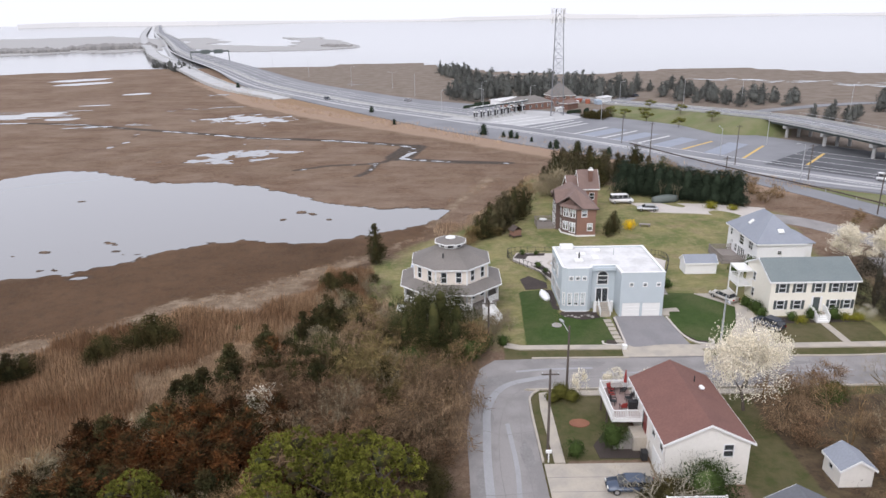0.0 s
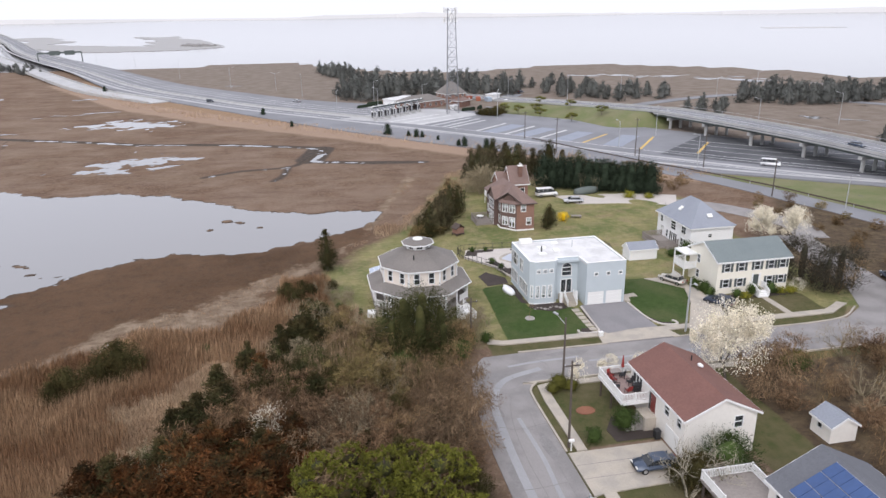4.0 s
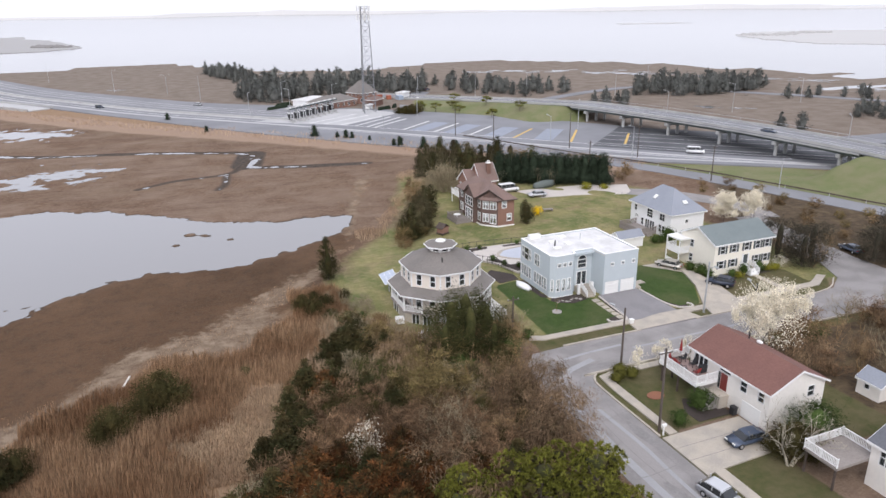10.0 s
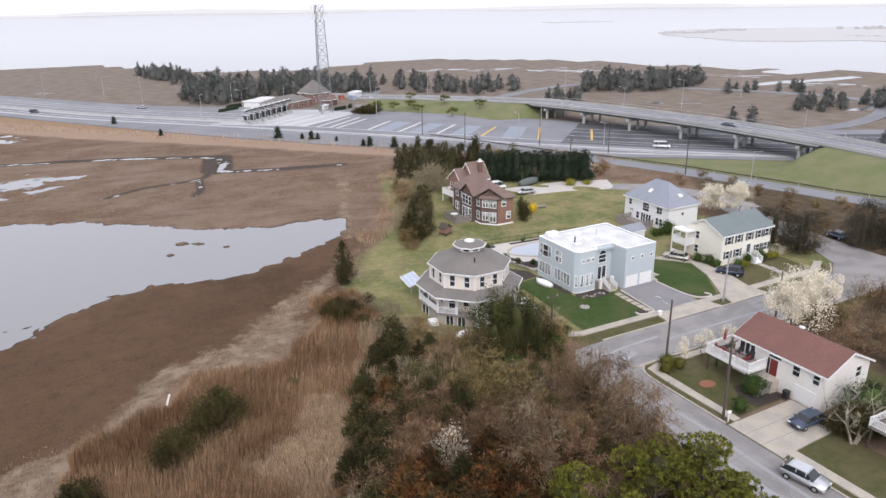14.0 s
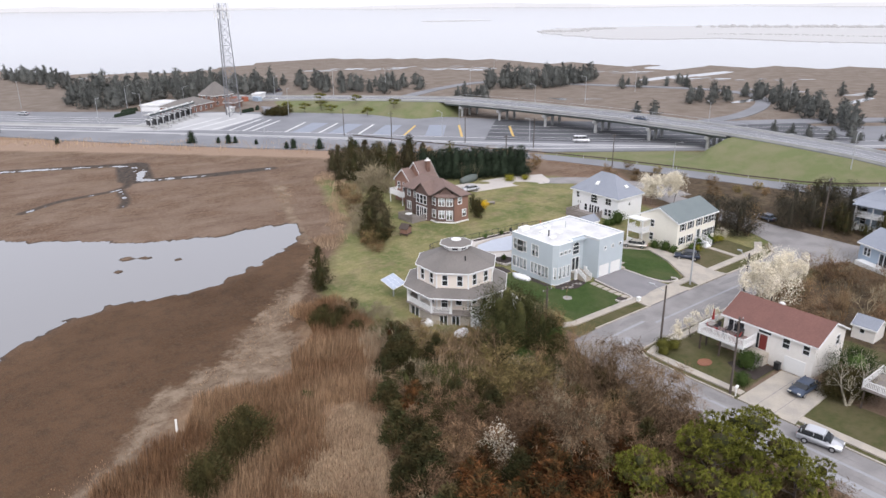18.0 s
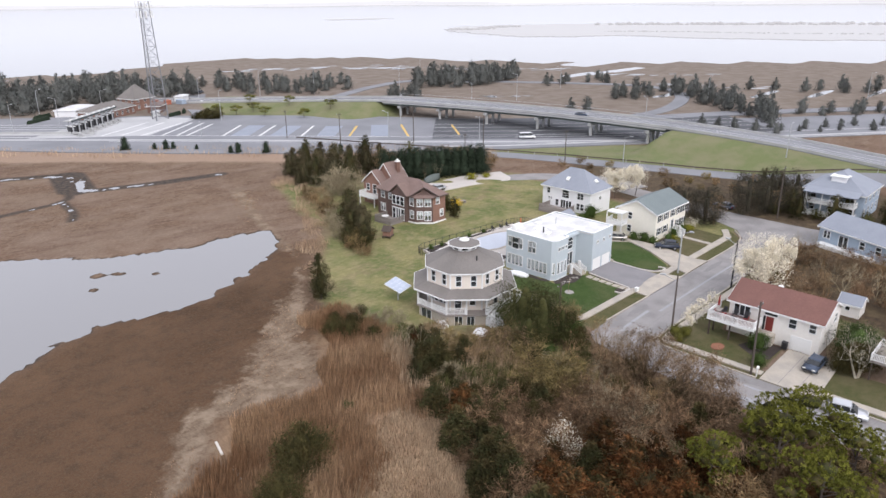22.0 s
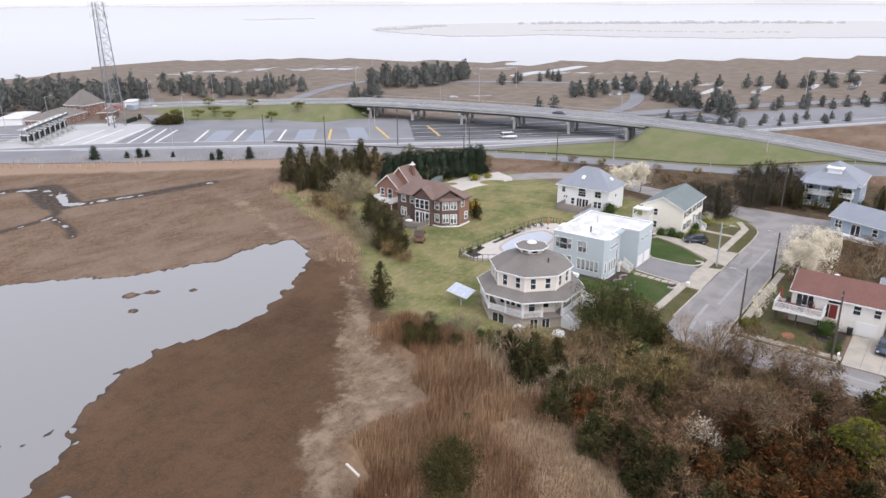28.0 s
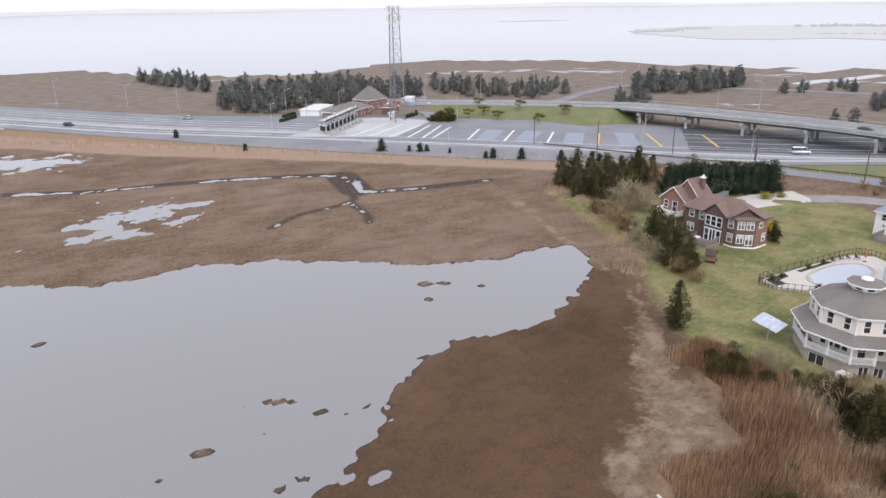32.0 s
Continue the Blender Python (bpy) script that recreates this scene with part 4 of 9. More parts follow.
for pts in ([(9.85, -60), (9.85, 53.2)], [(9.85, 60.8), (9.85, 71.5), (10.25, 73.9), (11.3, 75.0), (13.5, 75.35), (60, 75.25)], [(11.5, 83.45), (24.4, 83.3)], [(34.4, 83.2), (37.6, 83.2)], [(45.6, 83.1), (56, 83.0), (62.5, 83.8), (66.8, 86.7)]):
    structure(part("kerb", ribbon(smooth_line(pts, 4), 0.25, 0.17, 0.3), CONCRETE), "worn concrete kerb", "kerb")
slope = lambda x, y: 0.08 + max(0, min(1, (y - 86.5) / 8.0)) * 0.50
structure(part("driveway", prism([(25.4, 95.6), (32.6, 95.6), (33.2, 91), (33.8, 86.8), (34.6, 84.6), (35.2, 83.2), (24.0, 83.2), (24.8, 84.8), (25.2, 88)], -0.1, slope), DRIVE), "grey asphalt driveway sloping up to a garage", "driveway")
structure(part("driveway", prism([(24.2, 86.7), (34.4, 86.7), (35.4, 83.35), (23.8, 83.35)], -0.1, 0.145), CONCRETE), "pale concrete driveway apron", "driveway")
structure(part("driveway", prism([(9.9, 60.4), (20.6, 60.4), (20.6, 54.0), (11.2, 53.6), (9.9, 53.4)], -0.1, 0.11), CONCRETE), "pale concrete driveway slabs", "driveway")
structure(part("driveway", prism([(40.0, 103.6), (45.2, 103.4), (46.2, 97), (46.4, 92), (45.4, 86.2), (46.0, 83.2), (37.6, 83.2), (38.4, 86), (42.6, 93), (44.6, 98.5)], -0.1, lambda x, y: 0.10 + max(0, min(1, (y - 86.5) / 8.0)) * 0.55), CONCRETE), "pale concrete driveway beside a lawn", "driveway")
structure(part("driveway", prism([(44, 160), (47, 151.5), (56, 150.2), (68, 146.8), (71, 149), (74.5, 155.5), (62, 159.0)], -0.1, lambda x, y: gz(x, y) + 0.10), PATIO), "pale gravel drive beside a hedge", "driveway")
structure(part("side_street", ribbon(smooth_line([(69, 150), (78, 143), (86, 128), (84, 118)]), 6.5, lambda x, y: gz(x, y) + 0.07, 0.3), ASPHALT), "grey asphalt side street", "road")
for k in range(1, 3):
    part("joint", boxed(9.95, 20.6, 60.4 - k * 2.2 - 0.03, 60.4 - k * 2.2 + 0.03, 0.108, 0.114), DRIVE, bpy.data.objects["driveway.002"])


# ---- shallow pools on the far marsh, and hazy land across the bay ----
# haze over the far land is put in as a grey glow of its surface
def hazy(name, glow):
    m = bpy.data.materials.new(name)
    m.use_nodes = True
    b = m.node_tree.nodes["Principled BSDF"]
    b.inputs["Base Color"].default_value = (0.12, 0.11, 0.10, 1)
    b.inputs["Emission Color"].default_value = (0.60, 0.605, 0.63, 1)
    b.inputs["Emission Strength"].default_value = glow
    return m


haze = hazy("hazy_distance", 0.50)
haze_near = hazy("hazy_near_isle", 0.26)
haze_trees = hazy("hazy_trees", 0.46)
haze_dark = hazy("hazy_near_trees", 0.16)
ridge_rng = np.random.RandomState(31)


def tree_ridge(pts, height, material, label):
    """A far row of tree crowns as one lumpy ridge."""
    line_ = smooth_line(pts, 50)
    bm = bmesh.new()
    for x, y in line_:
        r = height * ridge_rng.uniform(0.5, 1.0)
        m = Matrix.Translation((x + ridge_rng.normal() * height * 1.5, y + ridge_rng.normal() * height * 1.5, r * 0.25)) @ Matrix.Diagonal((r * 1.1, r * 1.1, r * ridge_rng.uniform(0.5, 0.9), 1))
        bmesh.ops.create_icosphere(bm, subdivisions=1, radius=1.0, matrix=m)
    tagged(part("far_trees", bm, material), label, "trees", kind="stuff")


for k, isle in enumerate(ISLANDS):
    rag = []
    for a, b in zip(isle, isle[1:] + isle[:1]):
        for j in range(10):
            t = j / 10
            w = min(14, math.dist(a, b) * 0.05)
            rag.append((a[0] + (b[0] - a[0]) * t + random.uniform(-w, w), a[1] + (b[1] - a[1]) * t + random.uniform(-w, w)))
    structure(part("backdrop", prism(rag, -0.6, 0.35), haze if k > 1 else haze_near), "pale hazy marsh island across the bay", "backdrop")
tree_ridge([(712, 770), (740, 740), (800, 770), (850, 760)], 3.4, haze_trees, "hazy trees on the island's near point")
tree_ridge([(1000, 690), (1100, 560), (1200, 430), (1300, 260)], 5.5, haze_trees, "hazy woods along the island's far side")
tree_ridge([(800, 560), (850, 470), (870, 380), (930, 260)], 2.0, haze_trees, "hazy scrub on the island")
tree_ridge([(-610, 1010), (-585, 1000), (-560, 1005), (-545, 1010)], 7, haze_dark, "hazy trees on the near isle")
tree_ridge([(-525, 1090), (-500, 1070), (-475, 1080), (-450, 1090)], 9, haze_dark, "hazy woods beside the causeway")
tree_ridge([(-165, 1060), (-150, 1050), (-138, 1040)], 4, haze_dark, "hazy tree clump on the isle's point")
rim = random.Random(9)
pv, pf = [], []
for cx, cy, a, b, turn, n in ((255, 405, 38, 14, -0.8, 22), (200, 455, 45, 12, -0.4, 16), (310, 330, 34, 9, -0.9, 12), (330, 250, 40, 8, -0.8, 9), (-60, 470, 12, 4, 0, 3), (-130, 420, 9, 5, 0, 4), (-140, 300, 22, 6, 0.2, 6), (40, 520, 30, 8, 0, 4), (300, 190, 40, 12, -0.8, 7), (430, 110, 60, 14, -0.8, 9), (235, 290, 14, 6, -0.9, 5), (-120, 355, 20, 5, 0.2, 5), (195, 255, 16, 4, -0.9, 6)):
    for _ in range(int(n * 1.8)):
        u, v = rim.gauss(0, 0.5) * a, rim.gauss(0, 0.5) * b
        px, py = cx + u * math.cos(turn) - v * math.sin(turn), cy + u * math.sin(turn) + v * math.cos(turn)
        if abs(float(to_line(np.array([px]), np.array([py]), LOOP)[0])) < 9:
            continue
        size = rim.uniform(0.6, 2.6) * (0.5 + a / 40)
        base_i = len(pv)
        m = 14
        for j in range(m):
            t = 6.2832 * j / m
            r = size * rim.uniform(0.45, 1.15)
            qx, qy = r * 1.7 * math.cos(t), r * 0.7 * math.sin(t)
            pv.append((px + qx * math.cos(turn) - qy * math.sin(turn), py + qx * math.sin(turn) + qy * math.cos(turn), gz(px, py) + 0.12))
        pf.append(tuple(range(base_i, base_i + m)))
tagged(raw("tidal_pools", pv, pf, wm), "scattered shallow tidal pools on the far marsh", "pools", kind="stuff")


# ---- highway, toll plaza and bridge ----
hw = [(-1480, 3860), (-790, 2060), (-565, 1510), (-400, 1103), (-330, 930), (-253, 765), (-180, 622), (-112, 480), (-62, 405), (-30, 362), (10, 318), (55, 268), (100, 215), (130, 182), (165, 150), (215, 110), (290, 55), (420, -30), (700, -200)]
half = [8, 9, 10, 12, 13, 15, 17, 22, 24, 26, 34, 38, 34, 26, 22, 20, 20, 20, 20]
hwz = [4, 5, 5, 5, 4, 3, 2, 0.9, 0.5, 0.3, 0.3, 0.3, 0.3, 0.3, 0.3, 0.3, 0.3, 0.3, 0.3]
line = smooth_line([(x, y, w, z) for (x, y), w, z in zip(hw, half, hwz)], 6)
highway = structure(part("highway", ribbon([p[:2] for p in line], [(p[2] * 0.95, p[2]) for p in line], [p[3] for p in line], 0.5), HIGHWAY), "wide grey asphalt toll highway", "road")


def offset(pts, d):
    out = []
    for i, p in enumerate(pts):
        a, b = Vector(pts[max(i - 1, 0)][:2]), Vector(pts[min(i + 1, len(pts) - 1)][:2])
        t = (b - a).normalized()
        out.append((p[0] - t.y * d, p[1] + t.x * d))
    return out


tail = [p for p in line if p[1] > 300]
part("median", ribbon(offset(tail, -7), 4.0, [p[3] + 0.25 for p in tail], 0.3), HIGHCON, highway, "pale concrete median strip")
part("median_barrier", ribbon(offset(tail, -7), 0.5, [p[3] + 0.95 for p in tail], 0.8), DECKCON, highway)
part("shoulder", ribbon(offset(line, -17), 2.2, [p[3] + 0.02 for p in line], 0.05), HIGHCON, highway, "pale concrete shoulder")
for d in (-12.5, -3, 3, 8, 12.5):
    pts = offset(tail, d)
    part("lane_line", ribbon(pts, 0.35, [p[3] + 0.02 for p in tail], 0.02), PAINTWHITE, highway)
for d in (-26, -22, -12):
    seg = [p for p in line if -40 < p[1] < 300]
    part("lane_line", ribbon(offset(seg, d * 0.75), 0.3, [p[3] + 0.02 for p in seg], 0.02), PAINTWHITE, highway)
part("toll_apron", prism([(0, 306), (14, 295), (32, 281), (62, 303), (50, 322), (37, 330)], 0.25, 0.33), HIGHCON, highway, "pale concrete toll plaza apron")
for a, b, kind in (((30, 282.5), (52.6, 297), 0), ((34.8, 277.2), (55, 294), 0), ((38.3, 273), (58, 290.7), 0), ((40.7, 270.4), (59.2, 285.6), 0), ((25, 288), (48, 303), 0), ((20, 292.5), (44, 308), 0), ((49.3, 260.6), (65.1, 275.1), 0), ((57.8, 250.8), (73.9, 265), 0),
                   ((67.7, 239.6), (82.7, 253), 0), ((78.8, 226.9), (93.6, 240.6), 1), ((92.4, 211.3), (107, 230.7), 1), ((106.4, 200.1), (119.7, 216.2), 1)):
    part("lane_divider", ribbon([a, b], 0.8, 0.345, 0.03), (PAINTWHITE, PAINTYELLOW)[kind], highway, ("white", "yellow")[kind] + " painted lane divider")
for a, b in (((53, 256), (69, 270)), ((62, 245.5), (78, 259)), ((73, 233), (88, 247)), ((86, 219), (101, 236))):
    part("lane_panel", ribbon([a, b], 6.5, 0.312, 0.008), PAINTBLUE, highway, "faded blue painted lane")

part("dark_carriageway", ribbon(smooth_line([(110, 216), (122, 203), (136, 189), (152, 174), (172, 157), (200, 136)], 4), 42, 0.316, 0.01), HIGHDARK, highway, "dark new asphalt below the bridge")
for d_, w_ in ((-14.2, 0.35), (-6.5, 0.3), (1.0, 0.3), (8.0, 0.3)):
    part("lane_line", ribbon(offset(smooth_line([(110, 216), (122, 203), (136, 189), (152, 174), (172, 157), (200, 136)], 4), d_), w_, 0.325, 0.005), PAINTWHITE, highway)
part("kerb_strip", ribbon(smooth_line([(84, 194), (99, 179), (112, 168.5), (125, 158.5), (140, 148)], 4), 1.3, 0.42, 0.12), HIGHCON, highway, "pale concrete kerb strip")
service = smooth_line([(60, 236), (78, 195), (92, 168), (99, 150), (107, 124), (113, 104), (122, 74), (134, 30), (150, -30)], 5)
structure(part("service_road", ribbon(service, 7.5, lambda x, y: gz(x, y) + 0.12 if y < 180 else 0.25, 0.5), HIGHWAY), "grey service road below a grassy bank", "road")
guard = thing("guard_rail", "weathered steel guard rail along the service road", "guard rail", pose(0, 0, 0))
gp_line = offset(service, 4.4)
for x, y in gp_line[::2]:
    part("post", boxed(x - 0.06, x + 0.06, y - 0.06, y + 0.06, gz(x, y) - 0.3, gz(x, y) + 0.75), GALV, guard)
part("rail", ribbon(gp_line, 0.08, [gz(x, y) + 0.8 for x, y in gp_line], 0.32), DARKTIMBER, guard)

rz = [float(ramp_height(np.array([0]), np.array([p[1]]))[0]) for p in RAMP]
ramp_w = 13.0
bridge = structure(part("ramp", ribbon(RAMP, ramp_w, rz, 0.3), HIGHWAY), "raised grey ramp road on banks and a bridge", "road")
for d in (-ramp_w / 2 + 0.2, ramp_w / 2 - 0.2):
    part("parapet", ribbon(offset(RAMP, d), 0.35, [z + 0.75 for z in rz], 1.0), DECKCON, bridge, "pale concrete parapet")
for d in (-1.2, 1.2, -5.4, 5.4):
    part("lane_line", ribbon(offset(RAMP, d), 0.18, [z + 0.02 for z in rz], 0.01), PAINTWHITE, bridge)
span = [(p, z) for p, z in zip(RAMP, rz) if 132 < p[1] < 262]
deck = thing("overpass", "steel and concrete overpass carrying a ramp over the highway", "bridge")
sp = [p for p, z in span]
for d in (-6.2, 6.2):
    part("fascia", ribbon(offset(sp, d), 0.7, [z - 0.25 for p, z in span], 0.45), DECKCON, deck)
for d in (-5.2, -2.6, 0, 2.6, 5.2):
    part("girder", ribbon(offset(sp, d), 0.45, [z - 0.31 for p, z in span], 1.25), STEEL, deck, "dark green steel girder")
for d in (-6.4, 6.4):
    o = offset(sp, d)
    for (x, y), (p, z) in list(zip(o, span))[::2]:
        part("rail_post", boxed(x - 0.05, x + 0.05, y - 0.05, y + 0.05, z + 0.7, z + 1.7), GALV, deck)
    part("hand_rail", ribbon(o, 0.08, [z + 1.72 for p, z in span], 0.08), GALV, deck)
for yy in (145, 166, 187, 208, 229, 248):
    x = float(np.interp(yy, [p[1] for p in RAMP], [p[0] for p in RAMP]))
    z = float(ramp_height(np.array([0]), np.array([yy]))[0]) - 1.55
    pier = part("pier", boxed(-6.2, 6.2, -0.6, 0.6, z - 1.0, z, pose(x, yy, 0, 0, 0, 8), 0.1), DECKCON, deck, "concrete pier cap")
    for dx in (-4.6, 0, 4.6):
        bm = rod(bmesh.new(), (0, 0, -1.0), (0, 0, z - 1.0), 0.55, sides=14)
        bm.transform(pose(x, yy, 0, 0, 0, 8) @ Matrix.Translation((dx, 0, 0)))
        part("column", bm, DECKCON, pier)
structure(part("loop_ramp", ribbon(LOOP, 6.5, [float(ground_height(np.array([p[0]]), np.array([p[1]]))[0]) + 0.25 for p in LOOP], 0.6), HIGHWAY), "grey curved loop ramp", "road")
structure(part("far_carriageway", ribbon(smooth_line([(168, 178), (215, 150), (262, 115), (330, 60), (430, -10)]), 9, 0.35, 0.6), HIGHWAY), "grey far carriageway", "road")
structure(part("plaza_road", ribbon(smooth_line([(64, 300), (72, 318), (80, 340), (98, 372)]), 9, 0.32, 0.4), HIGHWAY), "grey access road by the toll plaza", "road")


def toll_lane(label):
    t = thing("toll_booth", label, "toll booth", group="toll lanes")
    part("island", boxed(-0.9, 0.9, -9, 9, 0, 0.25, bevel=0.05), DECKCON, t)
    part("cabin", boxed(-0.75, 0.75, -1.6, 1.6, 0.25, 2.75, bevel=0.05), BLACK, t, "dark glazed cabin")
    part("cabin_roof", boxed(-0.95, 0.95, -1.9, 1.9, 2.75, 2.95, bevel=0.03), WHITE, t)
    part("barrier", boxed(-0.4, 0.4, -8.4, -6.6, 0.25, 1.3, bevel=0.05), DECKCON, t, "grey crash block")
    for y in (-1.75, 1.75):
        part("canopy_post", boxed(-0.22, 0.22, y - 0.22, y + 0.22, 0.25, 4.6), GALV, t, "grey canopy post")
    return t


base = toll_lane("dark toll booth on a concrete island")
ux, uy = 22.4, 21.0
turn = math.degrees(math.atan2(uy, ux))
rot = turn - 42
base.matrix_basis = pose(14.5, 304.5, 0.3, 0, 0, rot)
for k in range(1, 8):
    copy_thing(base, pose(14.5 + ux * k / 7, 304.5 + uy * k / 7, 0.3, 0, 0, rot))
canopy = thing("toll_canopy", "long grey toll plaza canopy over the booths", "canopy", pose(25.7, 315, 0.3, 0, 0, turn))
part("roof", boxed(-17.5, 17.5, -1.4, 1.4, 4.6, 4.9, bevel=0.08), DECKCON, canopy)
part("fascia", boxed(-17.6, 17.6, -1.85, -1.7, 4.45, 5.05), DARKTRIM, canopy)
for k in range(9):
    part("lamp", boxed(-17 + k * 4.2, -16 + k * 4.2, -1.4, -0.8, 4.9, 5.3), WHITE, canopy)


def hip_house(name, label, x, y, w, d, h, rise, walls, roof, ridge=0.4, yaw=0, z=0.0, over=0.4, windows=2, category="house"):
    """A plain house with a hipped roof, its middle at x, y."""
    t = thing(name, label, category, pose(x, y, z, 0, 0, yaw))
    c = [(-w / 2, -d / 2), (w / 2, -d / 2), (w / 2, d / 2), (-w / 2, d / 2)]
    for i in range(4):
        p, q = c[i], c[(i + 1) % 4]
        length = math.dist(p, q)
        n = max(1, int(length / 3.2)) if windows else 0
        ops = [(length * (k + 0.5) / n - 0.5, length * (k + 0.5) / n + 0.5, zz, zz + 1.4) for k in range(n) for zz in ([0.9] if h < 4 else [0.9, 3.6])]
        wall("wall", t, p, q, -0.3, h, walls, ops)
        for o in ops:
            window(t, p, q, o, (1, 2))
    e = [(x0 + math.copysign(over, x0), y0 + math.copysign(over, y0), h) for x0, y0 in c]
    r = [(-w / 2 * ridge, 0, h + rise), (w / 2 * ridge, 0, h + rise)] if w >= d else [(0, -d / 2 * ridge, h + rise), (0, d / 2 * ridge, h + rise)]
    bm = bmesh.new()
    if w >= d:
        faces = ([e[0], e[1], r[1], r[0]], [e[1], e[2], r[1]], [e[2], e[3], r[0], r[1]], [e[3], e[0], r[0]])
    else:
        faces = ([e[0], e[1], r[0]], [e[1], e[2], r[1], r[0]], [e[2], e[3], r[1]], [e[3], e[0], r[0], r[1]])
    for f in faces:
        slab(bm, f, 0.18)
    part("roof", bm, roof, t)
    bm = bmesh.new()
    for i in range(4):
        (x0, y0, _), (x1, y1, _) = e[i], e[(i + 1) % 4]
        box(bm, min(x0, x1) - 0.03, max(x0, x1) + 0.03, min(y0, y1) - 0.03, max(y0, y1) + 0.03, h - 0.32, h - 0.06)
    part("gutter", bm, TRIM, t)
    return t


hip_house("plaza_office", "low brick toll plaza office with grey-brown hip roof", 40, 336, 22, 11, 3.4, 2.6, BRICKPALE, SHINGLE, 0.5, turn - 10)
hip_house("plaza_house", "tall house with a steep tan hip roof by the toll plaza", 58, 349, 11, 10, 5.0, 5.6, BRICKPALE, SHINGLE, 0.12, 20)
hip_house("plaza_shed", "long pale flat-roofed shed by the plaza", 33, 352, 16, 9, 3.0, 0.5, WHITESIDE, MEMBRANE, 0.8, turn, windows=0, category="shed")
hip_house("storage_unit", "white box container near the tower", 80.9, 353, 7, 4, 3.2, 0.3, WHITE, MEMBRANE, 0.8, turn, windows=0, category="container")
hip_house("equipment_shelter", "red-brown equipment shelter at the tower foot", 60, 334, 8, 5, 3, 1.2, BRICK, SHINGLEBROWN, 0.7, turn, windows=0, category="shed")
hip_house("equipment_cabinet", "white equipment cabinet at the tower foot", 53.5, 321, 3, 2, 2.4, 0.3, WHITE, MEMBRANE, 0.7, turn, windows=0, category="cabinet")

tower = thing("lattice_tower", "tall grey three-legged lattice tower with antennas", "tower", pose(50.0, 311.0, 0.2, 0, 0, 20))
TH = 44.5
legs = [(math.cos(a) * 3.6, math.sin(a) * 3.6) for a in (radians(90), radians(210), radians(330))]
width = lambda z: 1 - 0.42 * z / TH
for x, y in legs:
    part("leg", rod(bmesh.new(), (x, y, -0.5), (x * width(TH), y * width(TH), TH), 0.24, 0.13, 8), TOWERSTEEL, tower)
levels = np.linspace(0, TH, 12)
for a, b in zip(levels, levels[1:]):
    for i in range(3):
        p, r = legs[i], legs[(i + 1) % 3]
        A, B = Vector((p[0] * width(a), p[1] * width(a), a)), Vector((r[0] * width(b), r[1] * width(b), b))
        C, D = Vector((r[0] * width(a), r[1] * width(a), a)), Vector((p[0] * width(b), p[1] * width(b), b))
        for u, v in ((A, B), (C, D), (D, B)):
            part("brace", rod(bmesh.new(), u, v, 0.06, sides=4), TOWERSTEEL, tower)
for z in (TH - 0.8, TH - 4.5):
    bm = bmesh.new()
    for i in range(9):
        a = radians(40 * i)
        part("antenna", boxed(-0.18, 0.18, -0.12, 0.12, -1.2, 1.2, Matrix.Translation((math.cos(a) * 2.9, math.sin(a) * 2.9, z)) @ pose(0, 0, 0, 0, 0, math.degrees(a) + 90)), WHITE, tower, "white panel antenna")
    bm = bmesh.new()
    for i in range(12):
        a, b = radians(30 * i), radians(30 * i + 30)
        rod(bm, (2.6 * math.cos(a), 2.6 * math.sin(a), z), (2.6 * math.cos(b), 2.6 * math.sin(b), z), 0.07, sides=4)
    part("antenna_frame", bm, GALV, tower)


def lamp_post(x, y, h, arms, yaw, label="tall grey highway lamp post", z=0.0, group="highway lamps"):
    t = thing("lamp_post", label, "lamp post", pose(x, y, z, 0, 0, yaw), group)
    part("pole", rod(bmesh.new(), (0, 0, -0.3), (0, 0, h), 0.13, 0.07), GALV, t)
    for s in ((1, -1)[:arms]):
        part("arm", rod(bmesh.new(), (0, 0, h - 0.2), (s * 2.2, 0, h + 0.25), 0.05, 0.04, 6), GALV, t)
        part("lamp_head", boxed(s * 2.0 - 0.2, s * 2.0 + 0.7 * s, -0.16, 0.16, h + 0.18, h + 0.36, bevel=0.04), GALV, t)
    return t


for x, y, h, arms in ((-0.2, 318.7, 11, 1), (19.4, 331.3, 10, 1), (20, 355, 11, 1), (-58, 460, 12, 1), (-15, 397, 12, 1), (-100, 540, 12, 1), (-150, 640, 12, 2), (-30, 435, 10, 2), (66, 291, 12, 1), (42, 262, 6, 1), (86.5, 215, 9, 1), (109, 233, 11, 1), (149, 232, 12, 1), (190, 240, 12, 1),
                      (95, 181, 10, 1), (105.4, 135, 8, 1), (149, 152, 13, 1), (128, 98, 9, 1), (240, 170, 12, 1), (215, 330, 12, 1), (180, 310, 12, 1), (140, 330, 12, 1), (300, 120, 12, 1), (-200, 720, 12, 2), (88, 350, 10, 1), (44, 352, 9, 1), (240, 250, 11, 1), (118, 345, 12, 1)):
    lamp_post(x, y, h, arms, random.uniform(0, 360), z=gz(x, y))
gantry = thing("sign_gantry", "dark steel sign gantry over the highway", "sign gantry", pose(-238, 745, 2.0, 0, 0, 28))
for x in (-19, 19):
    part("post", boxed(x - 0.4, x + 0.4, -0.4, 0.4, -2, 8), STEEL, gantry)
part("beam", boxed(-19, 19, -0.5, 0.5, 7, 8.6), STEEL, gantry)
for x in (-9, 4):
    part("sign_board", boxed(x, x + 9, -0.75, -0.55, 5.6, 9.6), STEEL, gantry)
